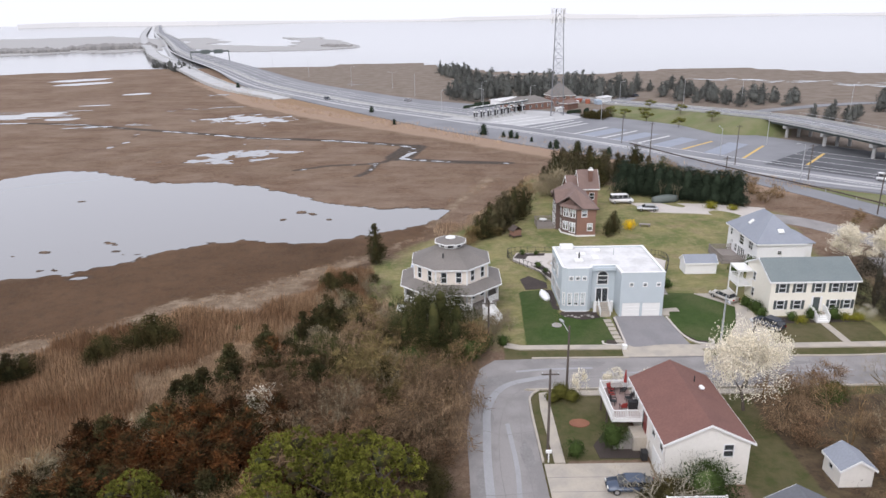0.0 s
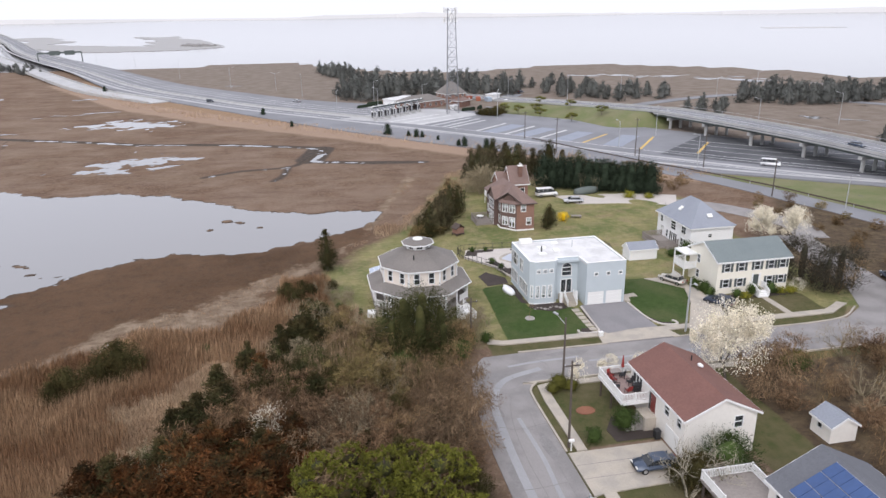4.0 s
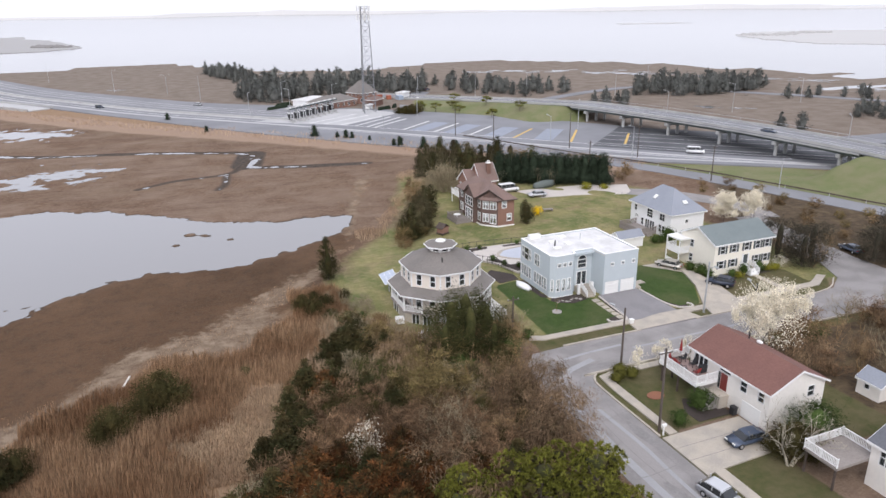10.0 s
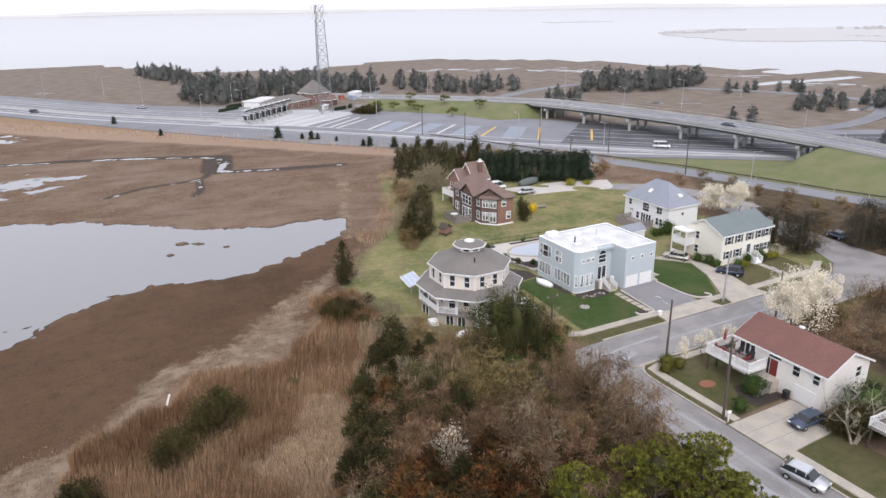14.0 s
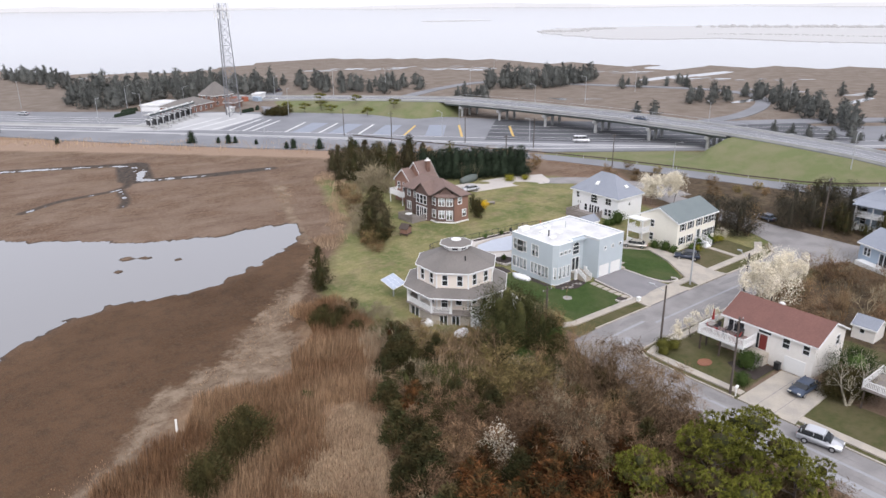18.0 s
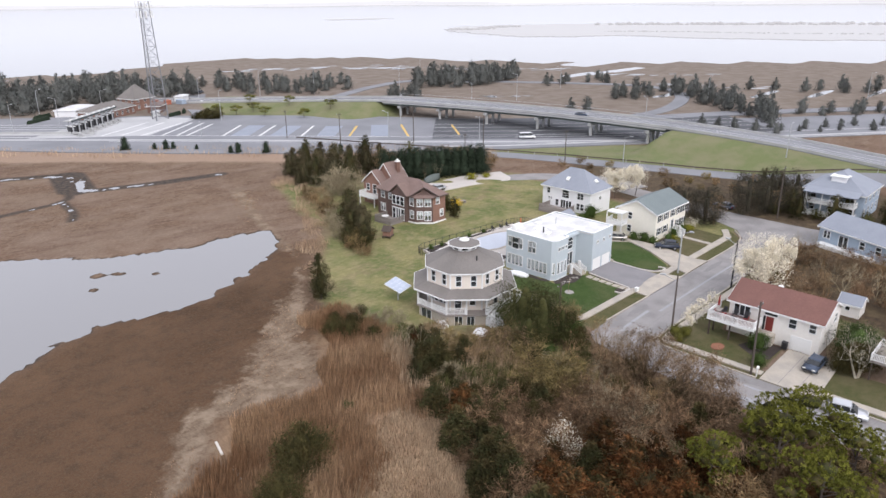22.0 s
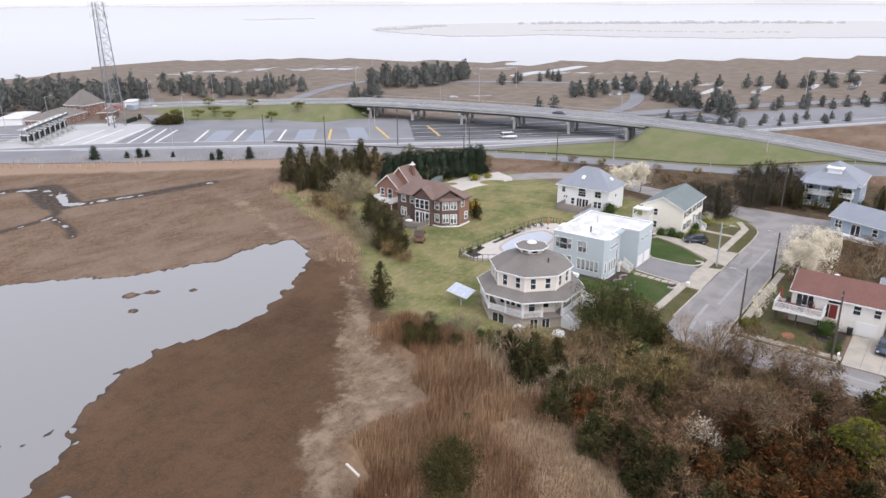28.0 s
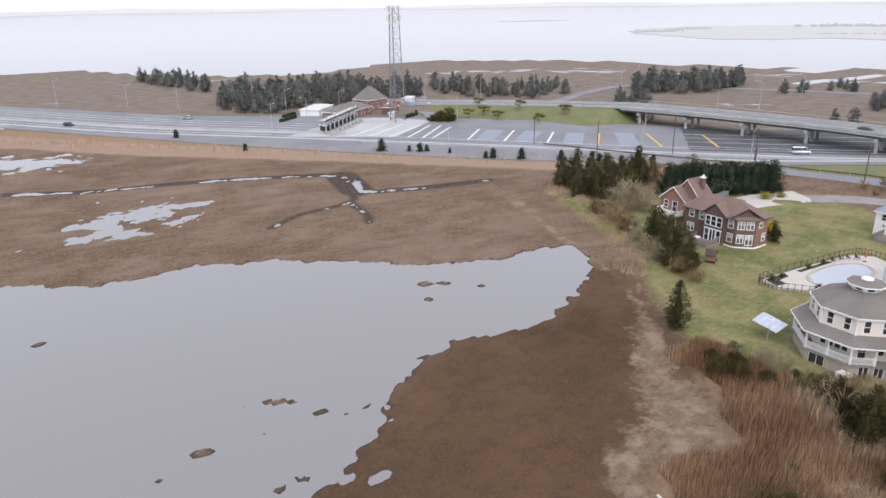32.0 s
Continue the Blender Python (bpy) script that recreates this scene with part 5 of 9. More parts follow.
west = smooth_line([(-1290, 3250, 4), (-722, 1775, 5), (-452, 1113, 5.5), (-385, 960, 5), (-319, 806, 4.4), (-212, 598, 2.2), (-140, 462, 0.8), (-88, 392, 0.4)], 6)
structure(part("west_carriageway", ribbon([p[:2] for p in west], 13, [p[2] for p in west], 1.0), HIGHCON), "pale concrete westbound causeway", "road")
for d in (-6.3, 6.3):
    part("parapet", ribbon(offset(west, d), 0.5, [p[2] + 0.9 for p in west], 1.6), DECKCON, bpy.data.objects["west_carriageway"])
for p in west[:-14:2]:
    part("pier", boxed(p[0] - 6, p[0] + 6, p[1] - 0.8, p[1] + 0.8, -1.5, p[2] - 1.0), DECKCON, bpy.data.objects["west_carriageway"])
bridge_far = thing("causeway", "long low concrete causeway over the bay", "bridge")
far = [p for p in line if p[1] > 740]
for p in far[::2]:
    part("pier", boxed(p[0] - 9, p[0] + 9, p[1] - 0.8, p[1] + 0.8, -1.5, p[3] - 0.5), DECKCON, bridge_far)
for d in (-1, 1):
    part("parapet", ribbon([(q[0] + d * p[2] * 0.02, q[1]) for q, p in zip(offset([f for f in far], d * 11), far)], 0.5, [p[3] + 1.0 for p in far], 1.8), DECKCON, bridge_far)


# ---- houses ----
def ring(r, z, k, n=8, start=22.5):
    a = radians(start + 360 / n * k)
    return (r * math.cos(a), r * math.sin(a), z)


octo = thing("octagonal_house", "cream octagonal house with wraparound porch and small cupola", "house", pose(1.0, 102.75, 0.15))
for k in range(8):
    p, q = ring(7.6, 0, k)[:2], ring(7.6, 0, k + 1)[:2]
    ops = {3: [(0.6, 2.6, -0.2, 1.25)], 4: [(1.2, 2.3, -0.2, 1.3), (3.0, 4.1, -0.2, 1.3)], 5: [(1.4, 2.6, -0.2, 1.3)]}.get(k, [])
    wall("foundation", octo, p, q, -0.5, 1.5, CONCRETE, ops)
    for o in ops:
        window(octo, p, q, o, (2, 1), frame_w=0.06)
    length = math.dist(ring(6.1, 0, k)[:2], ring(6.1, 0, k + 1)[:2])
    p, q = ring(6.1, 0, k)[:2], ring(6.1, 0, k + 1)[:2]
    low = {3: [(0.5 + 0.95 * i, 1.2 + 0.95 * i, 2.5, 4.1) for i in range(4)], 4: [(0.7, 1.6, 1.75, 3.95), (2.9, 3.7, 2.5, 4.0)], 5: [(0.8, 1.6, 2.5, 4.0), (2.8, 3.7, 1.75, 3.95)]}.get(k, [(0.9, 1.7, 2.5, 4.0), (3.0, 3.8, 2.5, 4.0)])
    high = [(0.85, 1.60, 5.55, 7.15), (length - 1.60, length - 0.85, 5.55, 7.15)]
    wall("wall", octo, p, q, 1.7, 7.7, CREAM, low + high)
    for o in low + high:
        window(octo, p, q, o, (1, 2), frame_w=0.11)
    bm = boxed(-0.11, 0.11, -0.05, 0.05, 1.7, 7.6, Matrix.Translation(ring(6.13, 0, k)) @ pose(0, 0, 0, 0, 0, 22.5 + 45 * k + 90))
    part("corner_board", bm, TRIM, octo)
    part("porch_post", boxed(-0.11, 0.11, -0.11, 0.11, 1.7, 4.3, Matrix.Translation(ring(7.75, 0, k)) @ pose(0, 0, 0, 0, 0, 22.5 + 45 * k)), TRIM, octo)
    a, b = Vector(ring(7.75, 0, k)), Vector(ring(7.75, 0, k + 1))
    mid = (a + b) / 2
    part("porch_post", boxed(-0.09, 0.09, -0.09, 0.09, 1.7, 4.3, Matrix.Translation(mid) @ pose(0, 0, 0, 0, 0, 45 * k)), TRIM, octo)
    u = (b - a).normalized()
    if k == 4:
        railing(octo, [(a.x, a.y), tuple((mid - u * 0.2)[:2])], 1.7)
    elif k == 6:
        railing(octo, [tuple((mid + u * 0.9)[:2]), (b.x, b.y)], 1.7)
    else:
        railing(octo, [(a.x, a.y), (b.x, b.y)], 1.7)
    bm = slab(bmesh.new(), [ring(8.4, 4.35, k), ring(8.4, 4.35, k + 1), ring(6.0, 5.2, k + 1), ring(6.0, 5.2, k)], 0.12)
    part("porch_roof", bm, SHINGLE, octo)
    bm = slab(bmesh.new(), [ring(8.45, 4.36, k), ring(8.45, 4.36, k + 1), ring(8.33, 4.36, k + 1), ring(8.33, 4.36, k)], 0.2)
    part("fascia", bm, TRIM, octo)
    bm = slab(bmesh.new(), [ring(6.45, 7.62, k), ring(6.45, 7.62, k + 1), ring(1.8, 9.72, k + 1), ring(1.8, 9.72, k)], 0.12)
    part("roof", bm, SHINGLE, octo)
    bm = slab(bmesh.new(), [ring(6.50, 7.63, k), ring(6.50, 7.63, k + 1), ring(6.38, 7.63, k + 1), ring(6.38, 7.63, k)], 0.2)
    part("fascia", bm, TRIM, octo)
    p, q = ring(1.95, 0, k)[:2], ring(1.95, 0, k + 1)[:2]
    o = (0.32, math.dist(p, q) - 0.32, 9.75, 10.3)
    wall("cupola_wall", octo, p, q, 9.4, 10.5, TRIM, [o], 0.1)
    window(octo, p, q, o, (1, 1), frame_w=0.06)
    bm = slab(bmesh.new(), [ring(2.55, 10.42, k), ring(2.55, 10.42, k + 1), ring(0.05, 11.0, k + 1), ring(0.05, 11.0, k)], 0.1)
    part("cupola_roof", bm, SHINGLE, octo)
    bm = slab(bmesh.new(), [ring(2.6, 10.43, k), ring(2.6, 10.43, k + 1), ring(2.48, 10.43, k + 1), ring(2.48, 10.43, k)], 0.16)
    part("fascia", bm, TRIM, octo)
part("porch_floor", prism([ring(8.0, 0, k)[:2] for k in range(8)], 1.5, 1.7), TIMBER, octo)
bm = bmesh.new()
bmesh.ops.create_uvsphere(bm, u_segments=20, v_segments=8, radius=0.8, matrix=Matrix.Translation((0, 0, 10.9)) @ Matrix.Diagonal((1, 1, 0.3, 1)))
part("skylight_dome", bm, WHITE, octo, "white domed skylight", True)
part("vent_pipe", rod(bmesh.new(), (-1.2, -3.6, 8.2), (-1.2, -3.6, 9.5), 0.1), BLACK, octo)
stairs(octo, -2.4, -7.2, 0.0, 1.7, -4, 1.4, TRIM)
stairs(octo, 5.3, -6.2, 0.0, 1.7, 38, 1.6, TRIM)
part("bulkhead", boxed(-7.9, -6.6, -4.9, -3.4, -0.1, 0.65, pose(0, 0, 0, 0, 0, -10), 0.06), WHITE, octo, "white cellar bulkhead")

array = thing("solar_array", "pale tilted solar panel array on a post", "solar panel", Matrix.Translation((-4.65, 111.9, 0.15)))
tilt = Matrix.Translation((0, 0, 2.55)) @ Euler((radians(7), radians(-15), radians(-4))).to_matrix().to_4x4()
part("post", rod(bmesh.new(), (0, 0, -0.3), (0, 0, 2.4), 0.12), GALV, array)
part("frame", boxed(-1.25, 1.25, -1.95, 1.95, -0.06, 0.0, tilt), TRIM, array)
for i in range(3):
    for k in range(4):
        part("cell_panel", boxed(-1.2 + i * 0.81, -0.44 + i * 0.81, -1.9 + k * 0.965, -1.0 + k * 0.965, 0.0, 0.03, tilt), SOLARPALE, array)

# pale blue flat-roofed house
BZ = 0.5
blue = thing("flat_roofed_house", "pale blue stucco house with white flat roof and garage", "house", pose(17.7, 95.4, BZ))
B = [(0.7, 2.1), (3.9, 2.1), (4.45, 2.55), (4.55, 3.3), (8.15, 3.3), (8.3, 0.0), (14.7, 0.0), (14.7, 12.4), (0, 12.4), (0, 2.8)]
TOP = 7.0
entry = [(1.0, 2.5, 4.0, 5.3), (0.9, 2.6, 1.1, 3.3)]
B_OPEN = {
    0: [(0.35 + i * 1.0, 0.85 + i * 1.0, 5.2, 5.7) for i in range(3)] + [(0.25 + i * 1.0, 0.75 + i * 1.0, 1.1, 3.0) for i in range(3)],
    3: entry,
    4: [],
    5: [(1.3, 1.75, 4.9, 5.35), (3.3, 3.75, 4.9, 5.35), (5.3, 5.75, 4.9, 5.35), (0.35, 3.0, -0.1, 2.2), (3.35, 6.0, -0.1, 2.2)],
    6: [(2.0, 3.2, 4.3, 5.7), (7, 8.4, 4.3, 5.7), (8, 9.4, 1.2, 2.7)],
    7: [(2, 4, 4.2, 5.8), (7, 9, 4.2, 5.8), (3, 5, 0.3, 2.6), (9, 11, 1.0, 2.6)],
    8: [(0.5, 1.2, 4.2, 6.0), (1.35, 2.7, 4.0, 6.0), (2.85, 3.55, 4.2, 6.0), (4.85, 5.55, 4.1, 6.0), (5.65, 6.35, 4.1, 6.0)] + [(0.45 + i * 0.85, 1.1 + i * 0.85, 1.0, 2.8) for i in range(4)] + [(4.8 + i * 0.83, 5.42 + i * 0.83, 1.0, 2.8) for i in range(5)],
    9: [(0.35, 0.65, 1.1, 3.0)],
}
for i in range(len(B)):
    p, q = B[i], B[(i + 1) % len(B)]
    ops = B_OPEN.get(i, [])
    wall("wall", blue, p, q, -0.4, TOP, STUCCO, ops, 0.25)
    for o in ops:
        if i == 5 and o[2] < 0:
            m = pose(p[0], p[1], 0)
            bm = boxed(o[0], o[1], 0.06, 0.12, o[2], o[3], m)
            for z in (0.5, 1.05, 1.6):
                box(bm, o[0] + 0.05, o[1] - 0.05, 0.035, 0.06, z - 0.42, z + 0.02, m)
            part("garage_door", bm, WHITE, blue, "white panelled garage door")
        elif i == 3 and o[2] < 2:
            window(blue, p, q, o, (2, 1), frame_w=0.12)
        elif i == 3:
            window(blue, p, q, o, (1, 2), frame_w=0.12, arch=True)
        else:
            window(blue, p, q, o, (1, 2 if o[3] - o[2] > 1.5 and i == 8 and o[2] > 3 else 1), frame_w=0.12, blind=(0.0 if o[1] - o[0] > 1.2 else 0.85 if o[2] < 3 else 0.6))
part("roof", prism([(x + (0.1 if x < 7 else -0.1), y + (0.1 if y < 7 else -0.1)) for x, y in B], TOP - 0.32, TOP - 0.12), MEMBRANE, blue, "white membrane roof")
bm = bmesh.new()
for i in range(len(B)):
    p, q = Vector(B[i]), Vector(B[(i + 1) % len(B)])
    d = (q - p).normalized()
    n = Vector((d.y, -d.x))
    quad = [p + n * 0.06 - d * 0.03, q + n * 0.06 + d * 0.03, q - n * 0.3 + d * 0.0, p - n * 0.3]
    slab(bm, [(v.x, v.y, TOP + 0.055 + 0.001 * i) for v in quad], 0.05)
part("coping", bm, TRIM, blue, "white metal coping")
part("base_band", prism([(x + (-0.06 if x < 7 else 0.0), y - (0.08 if y < 3 else -0.06)) for x, y in B[:4]] + [(0.5, 3.4), (-0.06, 2.8)], -0.3, 0.12), WHITE, blue)
for x, y, w, d, h in ((3.2, 8.2, 1.4, 1.0, 0.18), (2.4, 5.4, 1.3, 0.9, 0.16), (5.3, 6.4, 1.0, 1.2, 0.2), (6.1, 10.0, 1.2, 1.0, 0.18)):
    part("skylight", boxed(x, x + w, y, y + d, TOP - 0.13, TOP + h, bevel=0.05), WHITE, blue)
part("roof_unit", boxed(1.1, 3.2, 11.2, 12.2, TOP - 0.13, TOP + 0.65, bevel=0.06), WHITE, blue, "white rooftop air unit")
part("vent_pipe", rod(bmesh.new(), (3.3, 6.9, TOP - 0.2), (3.3, 6.9, TOP + 0.9), 0.12), BLACK, blue)
part("vent_pipe", rod(bmesh.new(), (9.0, 8.3, TOP - 0.2), (9.0, 8.3, TOP + 1.0), 0.06), GALV, blue)
part("entry_canopy", boxed(4.45, 8.25, 2.7, 3.35, 6.35, 6.75), STUCCO, blue)
part("landing", boxed(5.0, 7.6, 1.9, 3.2, -0.3, 1.05), CONCRETE, blue)
stairs(blue, 6.3, 1.9, 0.0, 1.05, 0, 1.5, CONCRETE)
for x in (5.05, 7.55):
    part("porch_pier", boxed(x - 0.2, x + 0.2, 1.75, 2.15, -0.3, 1.75, bevel=0.03), TRIM, blue)


def gable_house(name, label, x0, x1, y0, y1, h, rise, along, walls, roof, ops=None, z=0.0, over=0.35, frames=None, gable=None, base=-0.4):
    """A house with a gabled roof; ops: openings for the sides south, east, north, west; along: the ridge's axis."""
    ops = ops or {}
    t = thing(name, label, "house", pose(x0, y0, z))
    w, d = x1 - x0, y1 - y0
    c = [(0, 0), (w, 0), (w, d), (0, d)]
    for i, side in enumerate("SENW"):
        o = ops.get(side, [])
        wall("wall", t, c[i], c[(i + 1) % 4], base, h, walls, [v[:4] for v in o], top=rise if (side in "EW") == (along == 'x') else None)
        for v in o:
            window(t, c[i], c[(i + 1) % 4], v[:4], v[4] if len(v) > 4 else (1, 2), shutters=len(v) > 5)
    s = over
    if along == 'x':
        k = rise / (d / 2)
        a = [[(-s, -s, h - s * k), (w + s, -s, h - s * k), (w + s, d / 2, h + rise), (-s, d / 2, h + rise)], [(w + s, d + s, h - s * k), (-s, d + s, h - s * k), (-s, d / 2, h + rise), (w + s, d / 2, h + rise)]]
    else:
        k = rise / (w / 2)
        a = [[(w + s, -s, h - s * k), (w + s, d + s, h - s * k), (w / 2, d + s, h + rise), (w / 2, -s, h + rise)], [(-s, d + s, h - s * k), (-s, -s, h - s * k), (w / 2, -s, h + rise), (w / 2, d + s, h + rise)]]
    for f in a:
        part("roof", slab(bmesh.new(), [(x, y, zz + 0.14) for x, y, zz in f], 0.13), roof, t)
        bm = bmesh.new()
        for i in (0, 1, 3):
            p, q = Vector(f[i]), Vector(f[(i + 1) % 4])
            dd = (q - p).normalized()
            o = Vector((dd.y, -dd.x, 0)).normalized() * 0.06
            slab(bm, [tuple(p + o + Vector((0, 0, 0.10))), tuple(q + o + Vector((0, 0, 0.10))), tuple(q - o * 1.2 + Vector((0, 0, 0.10))), tuple(p - o * 1.2 + Vector((0, 0, 0.10)))], 0.24)
        part("fascia", bm, TRIM, t)
    return t


up = lambda xs, w=0.95, z0=3.7, z1=5.1: [(x, x + w, z0, z1, (1, 2), 1) for x in xs]
white = gable_house("colonial_house", "ivory two-storey colonial house with dark shutters and green-grey roof", 48.0, 60.7, 95.0, 103.4, 5.6, 2.0, 'x', CREAMWHITE, SHINGLEGREEN,
                    {"S": up([1.2, 3.7, 6.5, 9.0, 11.1], 0.95, 3.75, 5.05) + up([1.2, 3.7], 1.0, 1.1, 2.4) + up([9.0, 11.1], 0.95, 1.1, 2.4), "W": [(2.4, 3.2, 3.6, 4.9), (2.4, 3.2, 1.0, 2.3)], "E": [(2, 3, 3.6, 4.9), (5, 6, 3.6, 4.9), (3, 4, 1, 2.3)], "N": [(2, 3, 3.6, 4.9), (6, 7, 3.6, 4.9), (9, 10, 3.6, 4.9), (4, 6, 0.2, 2.3)]}, 0.45)
part("front_door", boxed(6.5, 7.45, -0.04, 0.02, 0.75, 2.9, bevel=0.02), DARKTRIM, white, "dark front door with sidelights")
part("door_surround", boxed(6.2, 6.45, -0.1, -0.01, 0.6, 3.1), TRIM, white)
part("door_surround", boxed(7.5, 7.75, -0.1, -0.01, 0.6, 3.1), TRIM, white)
part("porch", boxed(5.9, 8.1, -1.4, -0.005, -0.3, 0.72), CONCRETE, white)
stairs(white, 7.0, -1.4, 0.0, 0.72, 0, 1.8, TRIM)
for x in (5.95, 8.05):
    railing(white, [(x, -1.35), (x, -0.1)], 0.72)
for z in (2.55, 5.0):
    part("balcony_floor", boxed(-2.3, -0.02, 6.1, 9.6, z - 0.25, z), WHITE, white)
for y in (6.2, 9.5):
    part("balcony_post", boxed(-2.3, -2.14, y - 0.08, y + 0.08, -0.5, 5.0), TRIM, white)
railing(white, [(-0.1, 6.15), (-2.2, 6.15), (-2.2, 9.5), (-0.1, 9.5)], 2.55)
part("porch_screen", boxed(-2.28, -2.22, 6.2, 9.5, -0.3, 1.0), WHITE, white)

W2 = (54.0, 113.6)
w2 = thing("hip_roofed_house", "white two-storey house with grey hip roof and skylights", "house", pose(W2[0], W2[1], 0.5))
c = [(0, 0), (8.2, 0), (8.2, 12.6), (0, 12.6)]
W2_OPEN = {0: [(3.6, 4.3, 3.0, 3.6)], 1: [(2, 3, 3.4, 4.8), (8, 9, 3.4, 4.8)], 2: [(2, 3, 3.4, 4.8), (5, 6, 3.4, 4.8)],
           3: [(1.2, 2.0, 3.3, 4.5), (5.3, 7.1, 2.9, 4.0), (9.3, 10.0, 3.2, 4.5), (10.1, 10.8, 3.2, 4.5), (1.6, 2.0, 2.0, 2.5), (2.2, 2.6, 2.0, 2.5), (3.6, 4.4, 0.8, 2.2), (5.0, 6.2, 0.15, 2.3), (6.4, 7.8, 0.15, 2.3), (9.2, 10.0, 0.8, 2.2), (10.2, 11.0, 0.8, 2.2)]}
for i in range(4):
    wall("wall", w2, c[i], c[(i + 1) % 4], -0.5, 5.1, WHITESIDE, W2_OPEN[i])
    for o in W2_OPEN[i]:
        window(w2, c[i], c[(i + 1) % 4], o, (1, 2) if o[3] - o[2] < 1.6 else (2, 1), arch=(o == (5.3, 7.1, 2.9, 4.0)))
e = [(-0.4, -0.4, 5.05), (8.6, -0.4, 5.05), (8.6, 13.0, 5.05), (-0.4, 13.0, 5.05)]
r = [(4.1, 4.6, 9.0), (4.1, 8.2, 9.0)]
for f in ([e[0], e[1], r[0]], [e[1], e[2], r[1], r[0]], [e[2], e[3], r[1]], [e[3], e[0], r[0], r[1]]):
    part("roof", slab(bmesh.new(), f, 0.15), SHINGLEGREY, w2)
bm = bmesh.new()
for i in range(4):
    (x0, y0, _), (x1, y1, _) = e[i], e[(i + 1) % 4]
    box(bm, min(x0, x1) - 0.03, max(x0, x1) + 0.03, min(y0, y1) - 0.03, max(y0, y1) + 0.03, 4.78, 5.0)
part("gutter", bm, TRIM, w2)
for m in (Matrix.Translation((1.6, 7.0, 6.95)) @ Euler((0, radians(-41), 0)).to_matrix().to_4x4(), Matrix.Translation((4.4, 1.5, 6.75)) @ Euler((radians(39), 0, 0)).to_matrix().to_4x4()):
    part("skylight", boxed(-0.5, 0.5, -0.4, 0.4, -0.1, 0.12, m, 0.03), WHITE, w2)
part("rear_wing", boxed(8.2, 12.5, 5.5, 12.0, -0.5, 3.2), WHITESIDE, w2)
part("rear_wing_roof", slab(bmesh.new(), [(8.1, 5.2, 3.3), (12.9, 5.2, 3.3), (12.9, 12.3, 3.3), (8.1, 12.3, 5.2)], 0.2), SHINGLEGREY, w2)
part("terrace", boxed(-4.2, -0.02, 4.0, 10.6, -0.4, 0.55), TIMBER, w2, "grey timber terrace")
railing(w2, [(-0.1, 4.05), (-4.15, 4.05), (-4.15, 10.5), (-0.1, 10.5)], 0.55, material=TIMBER)
stairs(w2, -2.0, 4.0, 0.0, 0.55, 0, 1.4, TIMBER, False)

# brown timber and brick house
BR = (24.3, 135.0)
brown = thing("brown_house", "rambling brown timber and brick house with hipped roofs", "house", pose(BR[0], BR[1], 0.6))
outline = [(2.6, 0), (6.4, 0), (6.4, 14.5), (0, 14.5), (0, 9.1), (-0.9, 9.1), (-0.9, 4.7), (0, 4.7), (0, 2.6)]
BO = {0: [(1.0, 1.9, 4.0, 5.3), (2.2, 3.1, 1.1, 2.5)],
      3: [(1.2, 2.2, 3.9, 5.2), (1.0, 2.4, 0.9, 2.5), (3.6, 4.6, 3.9, 5.2)],
      5: [(0.35, 1.35, 3.5, 5.3), (1.6, 2.6, 3.5, 5.3), (2.85, 3.85, 3.5, 5.3), (0.35, 1.2, 0.3, 2.6), (1.5, 2.7, 0.3, 2.6), (3.0, 3.85, 0.3, 2.6)],
      7: [(0.45, 1.5, 3.7, 5.2), (0.45, 1.5, 0.9, 2.5)],
      8: [(0.4, 1.5, 3.7, 5.2), (2.0, 3.2, 3.7, 5.2), (0.4, 1.5, 0.9, 2.5), (2.0, 3.2, 0.6, 2.5)],
      1: [(3, 4, 3.7, 5.1), (9, 10, 3.7, 5.1), (4, 5, 1, 2.4)], 2: [(1, 2, 3.9, 5.1), (0.9, 2.0, 1.0, 2.4)]}
for i in range(len(outline)):
    p, q = outline[i], outline[(i + 1) % len(outline)]
    wall("wall", brown, p, q, -0.5, 5.8, BRICKPALE if i in (0, 1) else REDWOOD, BO.get(i, []))
    for o in BO.get(i, []):
        window(brown, p, q, o, (2, 1) if o[1] - o[0] > 1.05 else (1, 2), frame_w=0.14, blind=(0.0 if i == 5 else 0.5))
    if i in (7, 8, 0):
        u, v = Vector((*p, 0)), Vector((*q, 0))
        part("base_course", ribbon([u[:2], v[:2]], 0.5, 0.15, 0.6), WHITE, brown)
RA, RB = (3.1, 4.5, 8.75), (3.1, 12.2, 8.5)
for f in ([(2.2, -0.5, 5.75), (6.9, -0.5, 5.75), RA], [(6.9, -0.5, 5.75), (6.9, 15, 5.75), RB, RA], [(6.9, 15, 5.75), (-0.5, 15, 5.75), RB],
          [(-0.5, 15, 5.75), (-0.5, 2.4, 5.75), RA, RB], [(-0.5, 2.4, 5.75), (2.2, -0.5, 5.75), RA]):
    part("roof", slab(bmesh.new(), f, 0.22), SHINGLEBROWN, brown)
